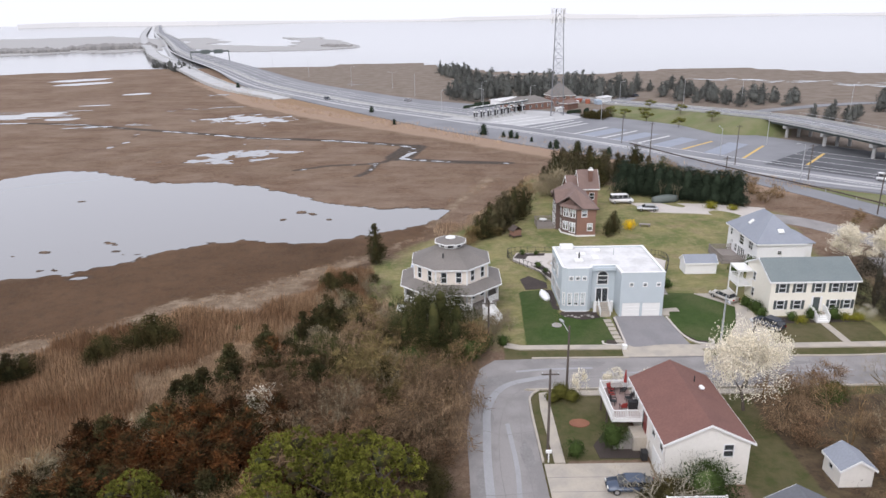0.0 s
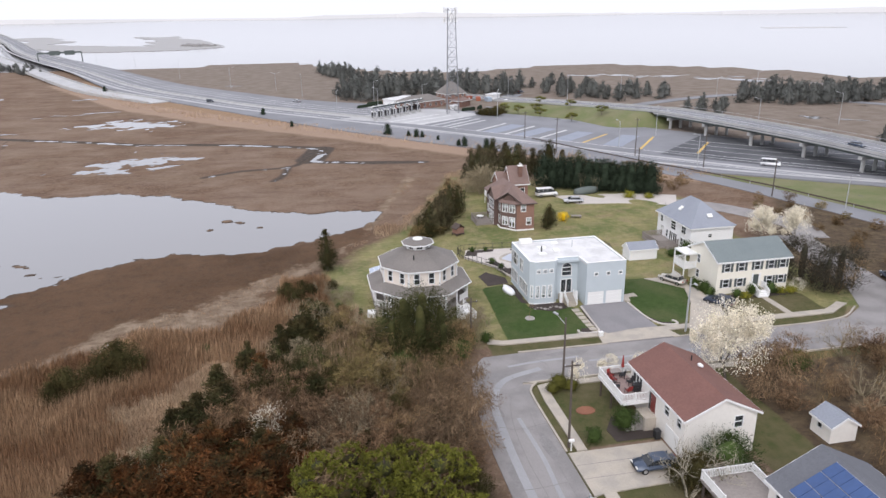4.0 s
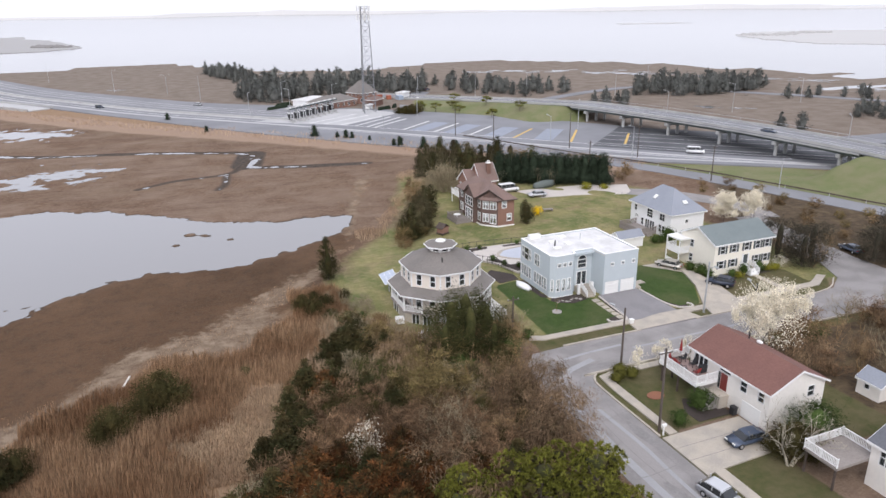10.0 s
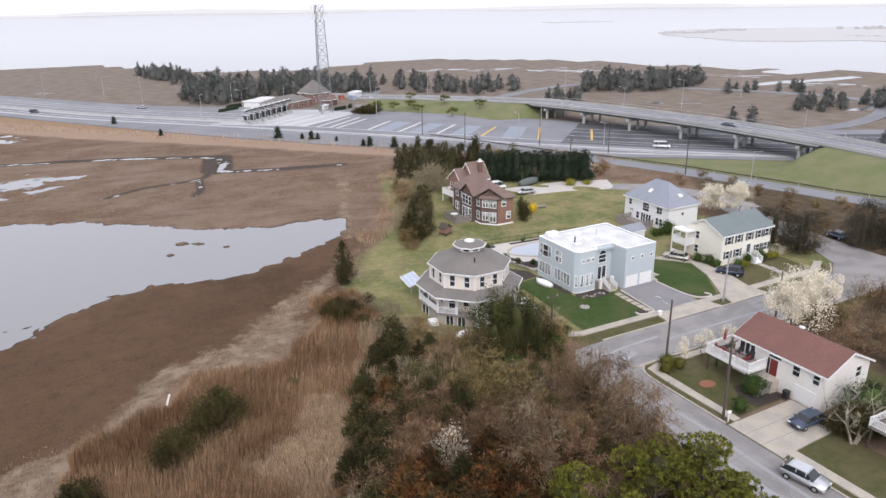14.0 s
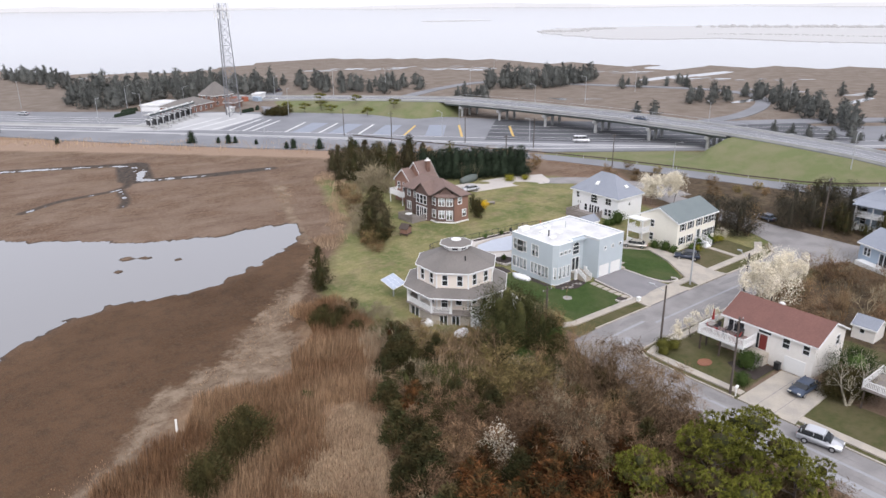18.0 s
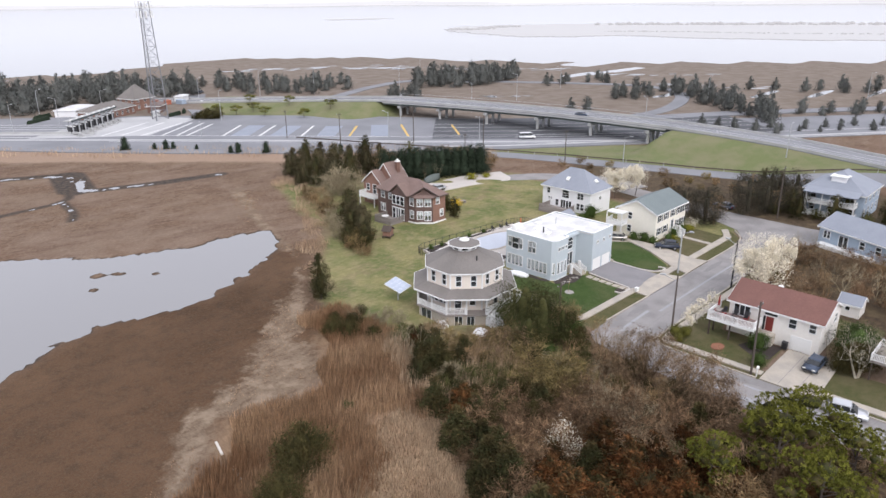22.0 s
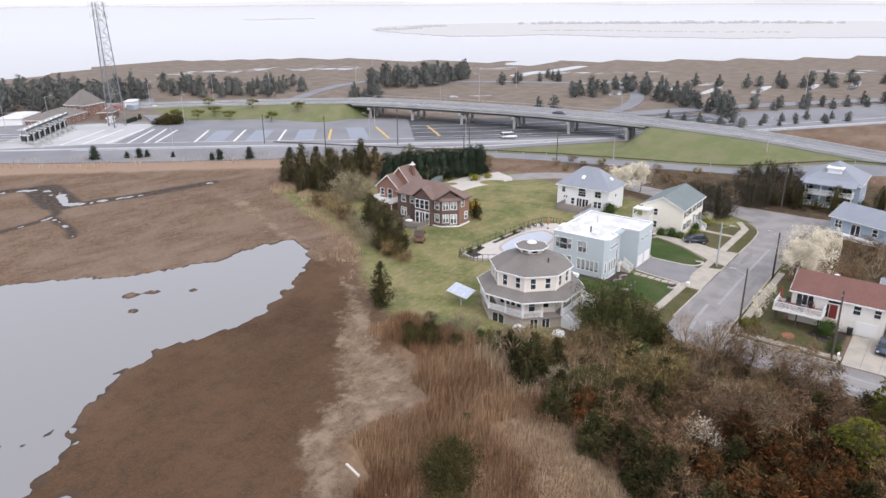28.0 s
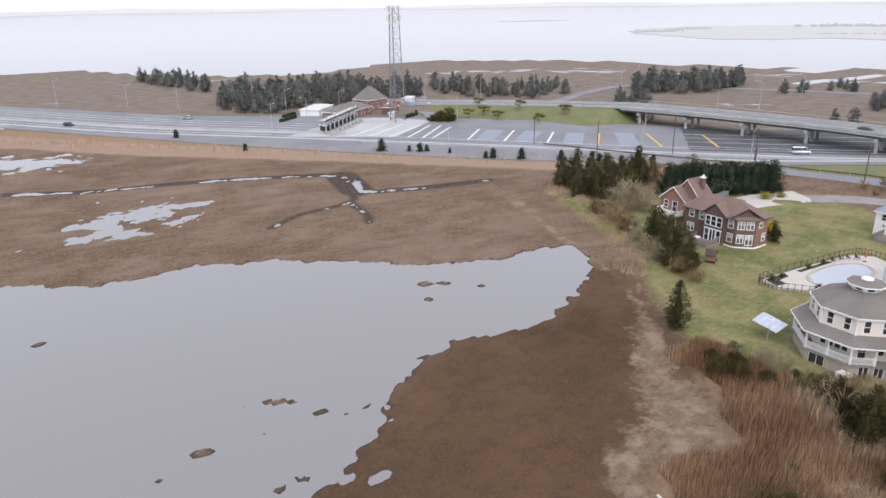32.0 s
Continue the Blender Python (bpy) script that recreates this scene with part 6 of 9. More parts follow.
# the gable over the middle bay and the one over the splayed corner
for f in ([(-1.15, 4.2, 5.85), (2.2, 4.2, 5.95), (2.6, 6.9, 8.2), (-1.15, 6.9, 8.0)], [(-1.15, 9.6, 5.85), (-1.15, 6.9, 8.0), (2.6, 6.9, 8.2), (2.2, 9.6, 5.95)],
          [(3.4, -0.9, 5.95), RA, (0.95, 0.95, 8.0)], [(0.95, 0.95, 8.0), RA, (-0.9, 3.4, 5.95)]):
    part("gable_roof", slab(bmesh.new(), f, 0.2), SHINGLEBROWN, brown)
for (u, v, w), (dx, dy) in ((((-0.9, 4.7, 5.78), (-0.9, 9.1, 5.78), (-0.9, 6.9, 7.75)), (0.2, 0)), (((2.6, 0, 5.78), (0, 2.6, 5.78), (1.3, 1.3, 7.7)), (0.15, 0.15))):
    bm = bmesh.new()
    front = [bm.verts.new(p_) for p_ in (u, v, w)]
    rear = [bm.verts.new((p_[0] + dx, p_[1] + dy, p_[2])) for p_ in (u, v, w)]
    bm.faces.new(front)
    bm.faces.new(rear[::-1])
    for k in range(3):
        bm.faces.new((front[k], rear[k], rear[k - 1], front[k - 1]))
    bmesh.ops.recalc_face_normals(bm, faces=bm.faces[:])
    part("gable", bm, REDWOOD, brown)
for a_, b_ in (((-1.17, 4.15, 5.75), (-1.17, 6.9, 7.95)), ((-1.17, 9.65, 5.75), (-1.17, 6.9, 7.95)), ((3.42, -0.92, 5.85), (0.93, 0.93, 7.9)), ((-0.92, 3.42, 5.85), (0.93, 0.93, 7.9)), ((-0.55, 2.4, 5.65), (-0.55, 15, 5.65)), ((2.2, -0.55, 5.65), (6.9, -0.55, 5.65))):
    part("bargeboard", rod(bmesh.new(), a_, b_, 0.11, 0.11, 4), DARKTIMBER, brown)
part("trellis", boxed(-1.0, -0.95, 4.9, 8.9, 2.75, 2.9), TRIM, brown)
part("deck", boxed(-4.6, -0.95, 5.4, 10.6, -0.5, 0.3), TIMBER, brown, "grey timber deck")
railing(brown, [(-1.0, 5.5), (-4.5, 5.5), (-4.5, 10.5), (-1.0, 10.5)], 0.3, material=TIMBER)
annex = gable_house("brick_annex", "tall brick annex with a white-edged gable and brown roof", 30.4, 34.4, 150.9, 157.0, 6.1, 3.3, 'x', BRICKPALE, SHINGLEBROWN, {"W": [(0.6, 1.6, 4.2, 5.6)], "S": [(2.2, 3.2, 3.4, 4.8)]}, 0.6)
part("chimney", boxed(2.0, 2.9, 0.9, 1.7, 5.5, 9.7), BRICK, annex, "brick chimney stack")
part("chimney_cap", boxed(1.9, 3.0, 0.8, 1.8, 9.7, 9.9, bevel=0.03), WHITE, annex)
for d_ in (0.0, 0.35):
    part("chimney_pot", rod(bmesh.new(), (2.3 + d_, 1.3, 9.85), (2.3 + d_, 1.3, 10.4), 0.13, 0.11), WHITE, annex)
wing = gable_house("brick_wing", "lower brick wing with a white-edged gable and a porch", 28.2, 30.3, 152.4, 158.9, 5.1, 2.7, 'x', BRICKPALE, SHINGLEBROWN, {"W": [(1.0, 2.0, 3.0, 4.5), (3.2, 4.4, 2.4, 4.6), (1.2, 2.4, 0.8, 2.2)]}, 0.6)
part("balcony", boxed(-2.2, -0.02, 0.4, 5.8, 1.9, 2.15), TRIM, wing, "white balcony floor")
railing(wing, [(-0.1, 0.5), (-2.1, 0.5), (-2.1, 5.7), (-0.1, 5.7)], 2.15)
for y_ in (0.6, 5.6):
    part("balcony_post", boxed(-2.15, -2.0, y_ - 0.08, y_ + 0.08, -0.6, 1.9), TRIM, wing)
# house with the red-brown roof
red = gable_house("raised_ranch_house", "off-white raised ranch house with a red-brown shingle roof", 20.9, 29.0, 56.9, 69.2, 4.9, 1.95, 'y', OFFWHITE, SHINGLERED,
                  {"S": [(5.6, 6.5, 3.2, 4.5)], "W": [(0.7, 2.9, 2.85, 4.75, (3, 1)), (4.9, 6.6, 4.05, 4.6, (1, 1)), (8.2, 9.1, 3.1, 4.4), (10.8, 11.6, 3.2, 4.4)], "E": [(2, 3, 3.2, 4.5), (6, 7, 3.2, 4.5), (9, 10, 3.2, 4.5)], "N": [(2, 3, 3.2, 4.5), (5, 6, 3.2, 4.5)]}, 0.0)
part("front_door", boxed(-0.06, 0.02, 6.1, 7.1, 1.75, 3.85, bevel=0.02), REDDOOR, red, "dark red front door")
part("side_light", boxed(-0.05, 0.02, 7.2, 7.5, 1.75, 3.85), PANEDARK, red)
part("garage_door", boxed(-0.05, 0.02, 0.9, 3.6, 0.05, 2.15, bevel=0.02), WHITE, red, "white garage door")
part("door_landing", boxed(-1.4, -0.02, 5.6, 7.8, -0.2, 1.65), CONCRETE, red)
for k in range(6):
    part("step", boxed(-1.4 - 0.32 * (k + 1), -1.4 - 0.32 * k, 5.9, 7.2, -0.2, 1.65 - (k + 1) * 0.25), STONE, red)
DZ = 2.75
part("deck_floor", boxed(-3.2, -0.02, 7.6, 14.0, DZ - 0.22, DZ), DECKBOARD, red, "reddish timber deck floor")
bm = bmesh.new()
for x0, x1, y0, y1 in ((-3.3, -3.2, 7.5, 14.1), (-3.2, 0, 7.5, 7.6), (-3.2, 0, 14.0, 14.1)):
    box(bm, x0, x1, y0, y1, DZ - 0.4, DZ + 0.02)
part("deck_fascia", bm, TRIM, red)
railing(red, [(-0.1, 7.6), (-1.7, 7.6), (-3.2, 7.6), (-3.2, 9.8), (-3.2, 11.9), (-3.2, 14.0), (-1.6, 14.0), (1.2, 14.0)], DZ, 0.95)
for x, y in ((-3.0, 7.9), (-3.0, 13.7), (-3.0, 10.8), (-1.4, 13.7)):
    part("deck_post", boxed(x - 0.09, x + 0.09, y - 0.09, y + 0.09, -0.4, DZ - 0.2), DARKTIMBER, red)
bm = bmesh.new()
bmesh.ops.create_uvsphere(bm, u_segments=10, v_segments=6, radius=0.28, matrix=Matrix.Translation((5.9, 7.6, 6.35)) @ Matrix.Diagonal((1, 1.6, 0.7, 1)))
part("roof_vent", bm, TRIM, red, "white roof vent")
part("vent_pipe", rod(bmesh.new(), (5.6, 9.0, 6.2), (5.6, 9.0, 6.9), 0.07), BLACK, red)

# house with roof panels
sol = gable_house("solar_roof_house", "grey-roofed house with blue solar panels and a deck", 23.2, 33.0, 31.0, 46.6, 4.9, 2.6, 'y', OFFWHITE, SHINGLEDARK, {"W": [(1.0, 2.6, 2.9, 4.6, (3, 2)), (5, 6, 3, 4.4), (9, 10, 3, 4.4)], "N": [(6, 8, 2.9, 4.8, (2, 1))]}, 0.0)
k = 2.6 / 4.9
slope_m = Matrix.Translation((0, 0, 4.9 + 0.16)) @ Euler((0, -math.atan(k), 0)).to_matrix().to_4x4()
for i in range(3):
    for j in range(8):
        part("solar_panel", boxed(0.35 + i * 1.6, 1.88 + i * 1.6, 5.2 + j * 1.05, 6.22 + j * 1.05, 0.05, 0.10, slope_m), SOLAR, sol, "dark blue solar panel with pale frame")
        part("panel_frame", boxed(0.30 + i * 1.6, 1.93 + i * 1.6, 5.17 + j * 1.05, 6.25 + j * 1.05, 0.02, 0.05, slope_m), GALV, sol)
part("deck_floor", boxed(-4.2, 1.2, 15.7, 19.6, 2.5, 2.75), TIMBER, sol, "weathered deck floor")
railing(sol, [(-4.1, 15.8), (-4.1, 17.7), (-4.1, 19.5), (-1.5, 19.5), (1.1, 19.5), (1.1, 15.8)], 2.75, 0.95)
for x, y in ((-3.9, 16.0), (-3.9, 19.3), (1.0, 19.3)):
    part("deck_post", boxed(x - 0.09, x + 0.09, y - 0.09, y + 0.09, -0.4, 2.5), DARKTIMBER, sol)

# houses beyond the side street
bg = gable_house("ranch_house", "blue-grey one-storey ranch house with white trim", 66.0, 74.5, 58.0, 73.0, 3.3, 2.1, 'y', BLUEGREY, SHINGLEGREY, {"W": [(1.0, 2.4, 1.2, 2.6, (2, 2)), (4.4, 6.2, 0.3, 2.5, (2, 1)), (8.6, 9.6, 1.2, 2.6), (11.8, 12.8, 1.2, 2.6)], "S": [(2, 3.2, 1.2, 2.6)], "N": [(3, 4.2, 1.2, 2.6)]}, 0.4)
bg.matrix_basis = pose(64.3, 58.0, 0.4, 0, 0, -23)
part("terrace_wall", boxed(-1.6, -0.02, 3.0, 14.0, -0.6, 0.35), WHITE, bg, "white terrace wall")
far_house = hip_house("porched_house", "grey hip-roofed house with two white porches and a dormer", 97, 75.5, 13, 12, 5.6, 3.6, BLUEGREY, SHINGLEGREY, 0.25, 0, 0.2)
for z in (0.3, 3.0):
    part("porch_floor", boxed(-9.0, -6.5, -5, 5, z - 0.2, z), WHITE, far_house)
    railing(far_house, [(-6.7, -4.9), (-8.9, -4.9), (-8.9, 0), (-8.9, 4.9), (-6.7, 4.9)], z)
part("porch_roof", slab(bmesh.new(), [(-9.4, -5.4, 5.4), (-6.4, -5.4, 6.1), (-6.4, 5.4, 6.1), (-9.4, 5.4, 5.4)], 0.2), SHINGLEGREY, far_house)
for y in (-4.8, -1.6, 1.6, 4.8):
    part("porch_post", boxed(-8.9, -8.7, y - 0.1, y + 0.1, -0.2, 5.4), TRIM, far_house)
part("dormer", boxed(-4.5, -2.2, -1.5, 1.5, 6.6, 8.3), WHITESIDE, far_house)
part("dormer_roof", boxed(-4.8, -2.0, -1.8, 1.8, 8.3, 8.5), WHITE, far_house)

shed = gable_house("garden_shed", "white garden shed with a grey barn roof", 41.6, 47.0, 112.7, 115.6, 2.0, 1.0, 'x', WHITESIDE, SHINGLEGREY, {}, 0.5, 0.15)
tagged(shed, category="shed")
shed2 = gable_house("small_shed", "small white clapboard shed with a grey roof", 37.7, 40.9, 56.2, 59.2, 2.0, 1.0, 'y', OFFWHITE, SHINGLEGREY, {"W": [(1.0, 1.6, 1.0, 1.6, (1, 1))]}, 0.0, 0.2)
tagged(shed2, category="shed")


# ---- plants ----
def sticks(segs, fine=0.02):
    """Tapered sticks from rows of x0 y0 z0 x1 y1 z1 r0 r1: thick ones three-sided, fine ones flat."""
    s = np.array(segs)
    out_v, out_f, count = [], [], 0
    for flat in (False, True):
        t = s[(s[:, 6] < fine) == flat]
        if not len(t):
            continue
        p, q, r0, r1 = t[:, 0:3], t[:, 3:6], t[:, 6:7], t[:, 7:8]
        d = q - p
        d /= np.linalg.norm(d, axis=1, keepdims=True) + 1e-9
        ref = np.where(np.abs(d[:, 2:3]) > 0.9, [[1.0, 0, 0]], [[0, 0, 1.0]])
        u = np.cross(d, ref)
        u /= np.linalg.norm(u, axis=1, keepdims=True) + 1e-9
        v = np.cross(d, u)
        if flat:
            verts = np.stack([p - u * r0, p + u * r0, q + u * r1, q - u * r1], 1).reshape(-1, 3)
            faces = (np.arange(len(t)) * 4)[:, None] + np.arange(4)
        else:
            rings = [c + (u * math.cos(2.0944 * k) + v * math.sin(2.0944 * k)) * r for c, r in ((p, r0), (q, r1)) for k in range(3)]
            verts = np.stack(rings, 1).reshape(-1, 3)
            b = (np.arange(len(t)) * 6)[:, None]
            faces = np.concatenate([b + np.array([k, (k + 1) % 3, 3 + (k + 1) % 3, 3 + k]) for k in range(3)])
        out_v.append(verts)
        out_f.append(faces + count)
        count += len(verts)
    return np.concatenate(out_v), np.concatenate(out_f)


def sprays(rng, pts, size, width, up=0.35, wild=0.55):
    """Slim sprays that point outward and upward from the middle of a crown."""
    n = len(pts)
    d = pts * [1, 1, 0]
    d /= np.linalg.norm(d, axis=1, keepdims=True) + 0.3
    d = d + [0, 0, up] + rng.normal(scale=wild, size=(n, 3))
    d /= np.linalg.norm(d, axis=1, keepdims=True) + 1e-9
    b = np.cross(d, rng.normal(size=(n, 3)))
    b /= np.linalg.norm(b, axis=1, keepdims=True) + 1e-9
    ln = size * (0.5 + rng.rand(n, 1))
    w = width * (0.6 + 0.8 * rng.rand(n, 1))
    verts = np.stack([pts - d * ln * 0.5, pts + b * w, pts + d * ln * 0.6, pts - b * w], 1).reshape(-1, 3)
    return verts, (np.arange(n) * 4)[:, None] + np.arange(4)


def leaves(rng, centres, size, slim=0.5, droop=0.0):
    """A small four-cornered leaf or spray at each centre, turned at random."""
    n = len(centres)
    a = rng.normal(size=(n, 3))
    a[:, 2] = a[:, 2] * (1 - droop) - droop * 0.3
    a /= np.linalg.norm(a, axis=1, keepdims=True)
    b = np.cross(a, rng.normal(size=(n, 3)))
    b /= np.linalg.norm(b, axis=1, keepdims=True) + 1e-9
    s = size * (0.6 + 0.8 * rng.rand(n, 1))
    verts = np.stack([centres - a * s, centres - b * s * slim, centres + a * s, centres + b * s * slim], 1).reshape(-1, 3)
    faces = (np.arange(n) * 4)[:, None] + np.arange(4)
    return verts, faces


def grow(rng, p, d, length, r, depth, segs, fork=3, spread=0.6, rise=0.15, tips=None, keep=0.72):
    pieces = 2 if depth > 0 else 1
    for k in range(pieces):
        d = d + rng.normal(scale=0.16, size=3)
        d[2] += rise * 0.3
        d = d / np.linalg.norm(d)
        q = p + d * length / pieces
        r1 = r * (0.85 if depth else 0.4)
        segs.append((*p, *q, r, r1))
        p, r = q, r1
    if tips is not None:
        tips.append(p)
    if depth:
        for _ in range(fork):
            e = d + rng.normal(scale=spread, size=3)
            e[2] += rise
            grow(rng, p, e / np.linalg.norm(e), length * keep * rng.uniform(0.75, 1.15), max(r * 0.62, 0.008), depth - 1, segs, fork, spread, rise, tips, keep)


def fast(name, verts, faces, material):
    me = bpy.data.meshes.new(name)
    n, k = len(faces), faces.shape[1]
    me.vertices.add(len(verts))
    me.vertices.foreach_set("co", verts.astype(np.float32).ravel())
    me.loops.add(n * k)
    me.loops.foreach_set("vertex_index", faces.astype(np.int32).ravel())
    me.polygons.add(n)
    me.polygons.foreach_set("loop_start", np.arange(0, n * k, k, dtype=np.int32))
    me.update()
    me.materials.append(material)
    return me


def bare_mesh(seed, height, stems, depth, material, fork=3, spread=0.5, r=0.05, lean=0.5, name="bare_shrub"):
    rng = np.random.RandomState(seed)
    segs = []
    for _ in range(stems):
        a = rng.rand() * 2 * math.pi
        d = np.array([math.cos(a) * lean * rng.rand(), math.sin(a) * lean * rng.rand(), 1.0])
        base = np.array([math.cos(a), math.sin(a), 0]) * (0.15 if stems > 1 else 0) + [0, 0, -0.2]
        grow(rng, base, d / np.linalg.norm(d), height * 0.36, r, depth, segs, fork, spread)
    v, f = sticks(segs)
    v[:, 2] *= height / max(v[:, 2].max(), 0.1)
    return fast(name, v, f, material)


def crown_points(rng, n, profile, height, base, clusters=70, tight=0.2):
    """Points in clusters through a crown: profile(u) is its radius at the height u (0 to 1)."""
    u = rng.rand(clusters) ** 1.15
    a = rng.rand(clusters) * 2 * math.pi
    rad = np.array([profile(t) for t in u])
    reach = rad * rng.uniform(0.45, 1.0, clusters) * np.where(rng.rand(clusters) < 0.15, 1.2, 1.0)
    c = np.stack([reach * np.cos(a), reach * np.sin(a), base + u * height], 1)
    size = tight * (0.35 * rad.max() + 0.65 * rad) * rng.uniform(0.7, 1.4, clusters)
    weight = size ** 1.6
    k = rng.choice(clusters, n, p=weight / weight.sum())
    return c[k] + rng.normal(size=(n, 3)) * size[k][:, None] * [1.0, 1.0, 0.75]


def shrub_mesh(seed, height, radius, n, material, clusters=26, name="bare_shrub", up=0.55):
    """A leafless shrub: limbs, and lumps of fine and coarser twigs."""
    rng = np.random.RandomState(seed)
    prof = lambda u: radius * math.sqrt(max(0.05, 1 - (1.5 * u - 0.75) ** 2))
    pts = crown_points(rng, n, prof, height * 0.85, height * 0.12, clusters, 0.19)
    k = int(n * 0.7)
    v, f = sprays(rng, pts[:k], 0.60, 0.018, up, 0.5)
    v2, f2 = sprays(rng, pts[k:], 0.62, 0.029, up, 0.7)
    v, f = np.concatenate([v, v2]), np.concatenate([f, f2 + len(v)])
    segs = []
    for _ in range(8):
        a = rng.rand() * 6.28
        d = np.array([math.cos(a) * 0.9 * rng.rand(), math.sin(a) * 0.9 * rng.rand(), 1.0])
        grow(rng, np.array([math.cos(a) * 0.2, math.sin(a) * 0.2, -0.2]), d / np.linalg.norm(d), height * 0.40, 0.055, 2, segs, 3, 0.5)
    sv, sf = sticks(segs)
    return fast(name, np.concatenate([v, sv]), np.concatenate([f, sf + len(v)]), material)


def core_mesh(rng, profile, height, base, material, share=0.6, rings=8, sides=9):
    """The dense heart of a crown: a lumpy closed form inside the outer sprays."""
    v = [(0, 0, base)]
    for i in range(rings):
        u = (i + 0.5) / rings
        for k in range(sides):
            a = 2 * math.pi * (k + 0.5 * (i % 2)) / sides
            r = profile(u) * share * rng.uniform(0.7, 1.15)
            v.append((r * math.cos(a), r * math.sin(a), base + u * height * 0.93))
    v.append((0, 0, base + height * 0.95))
    f = [(0, 1 + (k + 1) % sides, 1 + k) for k in range(sides)]
    for i in range(rings - 1):
        for k in range(sides):
            a, b = 1 + i * sides, 1 + (i + 1) * sides
            j = (k + 1) % sides
            f += [(a + k, a + j, b + j), (a + k, b + j, b + k)]
    top = 1 + (rings - 1) * sides
    f += [(top + k, top + (k + 1) % sides, len(v) - 1) for k in range(sides)]
    return fast("inner_foliage", np.array(v), np.array(f), material)


def cedar_meshes(seed, height, radius, n, material, leaf=0.28, trunk=BARK, profile=None, clusters=70, core=0.4):
    rng = np.random.RandomState(seed)
    profile = profile or (lambda u: radius * (1 - u) ** 0.75 * (0.55 + 0.45 * min(1, u * 6)) + 0.08)
    pts = crown_points(rng, n, profile, height * 0.96, height * 0.05, clusters)
    v, f = sprays(rng, pts, leaf * 1.9, leaf * 0.24, 0.6)
    crown = fast("crown", v, f, material)
    segs = [(0, 0, -0.3, 0, 0, height * 0.9, 0.035 * height * 0.6 + 0.03, 0.03)]
    v, f = sticks(segs)
    made = (crown, fast("trunk", v, f, trunk))
    return made + ((core_mesh(rng, profile, height * 0.9, height * 0.08, material, core),) if core else ())


def pine_meshes(seed, height, radius, material, per=24, needle=0.033):
    """A pitch pine: bare lower trunk, then lobes of foliage set with tufts of needles."""
    rng = np.random.RandomState(seed)
    segs = [(0, 0, -0.3, 0.15, 0.1, height * 0.55, 0.19, 0.13), (0.15, 0.1, height * 0.55, 0.0, 0.2, height * 0.9, 0.13, 0.04)]
    cv, cf, tufts, outs = [], [], [], []
    lobes = [(0.0, 0.0, height * 0.80, radius * 0.42)]
    for k in range(11):
        a = 2.4 * k + rng.uniform(-0.3, 0.3)
        rr = radius * rng.uniform(0.48, 0.92)
        z = height * (0.46 + 0.28 * rng.rand()) + (0.14 * height if k % 3 == 0 else 0)
        lobes.append((rr * math.cos(a), rr * math.sin(a), z, radius * rng.uniform(0.24, 0.36)))
    for x, y, z, r in lobes:
        segs.append((0.1, 0.1, max(z - r * 1.4, height * 0.3), x, y, z, 0.08, 0.03))
        kept = []
        for _ in range(260):
            d = rng.normal(size=3)
            d[2] = abs(d[2]) if d[2] < -0.5 else d[2]
            d /= np.linalg.norm(d)
            p = d * [r, r, r * 0.75] * rng.uniform(0.86, 1.1)
            if all(np.sum((p - q) ** 2) > 0.40 ** 2 for q, _ in kept):
                kept.append((p, d))
        tufts.append(np.array([p for p, _ in kept]) + [x, y, z])
        outs.append(np.array([d for _, d in kept]))
        base = sum(len(q) for q in cv)
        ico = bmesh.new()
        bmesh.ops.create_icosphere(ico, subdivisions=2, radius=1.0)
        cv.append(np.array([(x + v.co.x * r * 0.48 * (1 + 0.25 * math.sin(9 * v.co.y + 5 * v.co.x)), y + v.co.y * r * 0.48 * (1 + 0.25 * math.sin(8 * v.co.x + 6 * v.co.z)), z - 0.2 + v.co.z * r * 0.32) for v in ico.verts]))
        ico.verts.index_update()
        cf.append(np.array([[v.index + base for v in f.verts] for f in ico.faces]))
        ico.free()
    tufts, outs = np.concatenate(tufts), np.concatenate(outs)
    n = len(tufts)
    c = np.repeat(tufts, per, 0)
    d = np.repeat(outs, per, 0) * 0.45 + rng.normal(scale=0.75, size=(n * per, 3)) + [0, 0, 0.15]
    d /= np.linalg.norm(d, axis=1, keepdims=True)
    s = np.cross(d, rng.normal(size=d.shape))
    s /= np.linalg.norm(s, axis=1, keepdims=True)
    ln = rng.uniform(0.20, 0.34, (n * per, 1))
    arms = np.stack([c + d * ln * 0.6 - s * needle, c + d * ln, c + d * ln * 0.6 + s * needle], 1).reshape(-1, 3)
    v = np.concatenate([tufts, arms])
    k = np.arange(n * per)
    f = np.stack([k // per, n + 3 * k, n + 3 * k + 1, n + 3 * k + 2], 1)
    tv, tf = sticks(segs)
    # cores in dark cedar colour paint the shade seen between the tufts
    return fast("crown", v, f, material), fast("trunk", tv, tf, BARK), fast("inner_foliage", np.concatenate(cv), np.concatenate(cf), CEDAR)


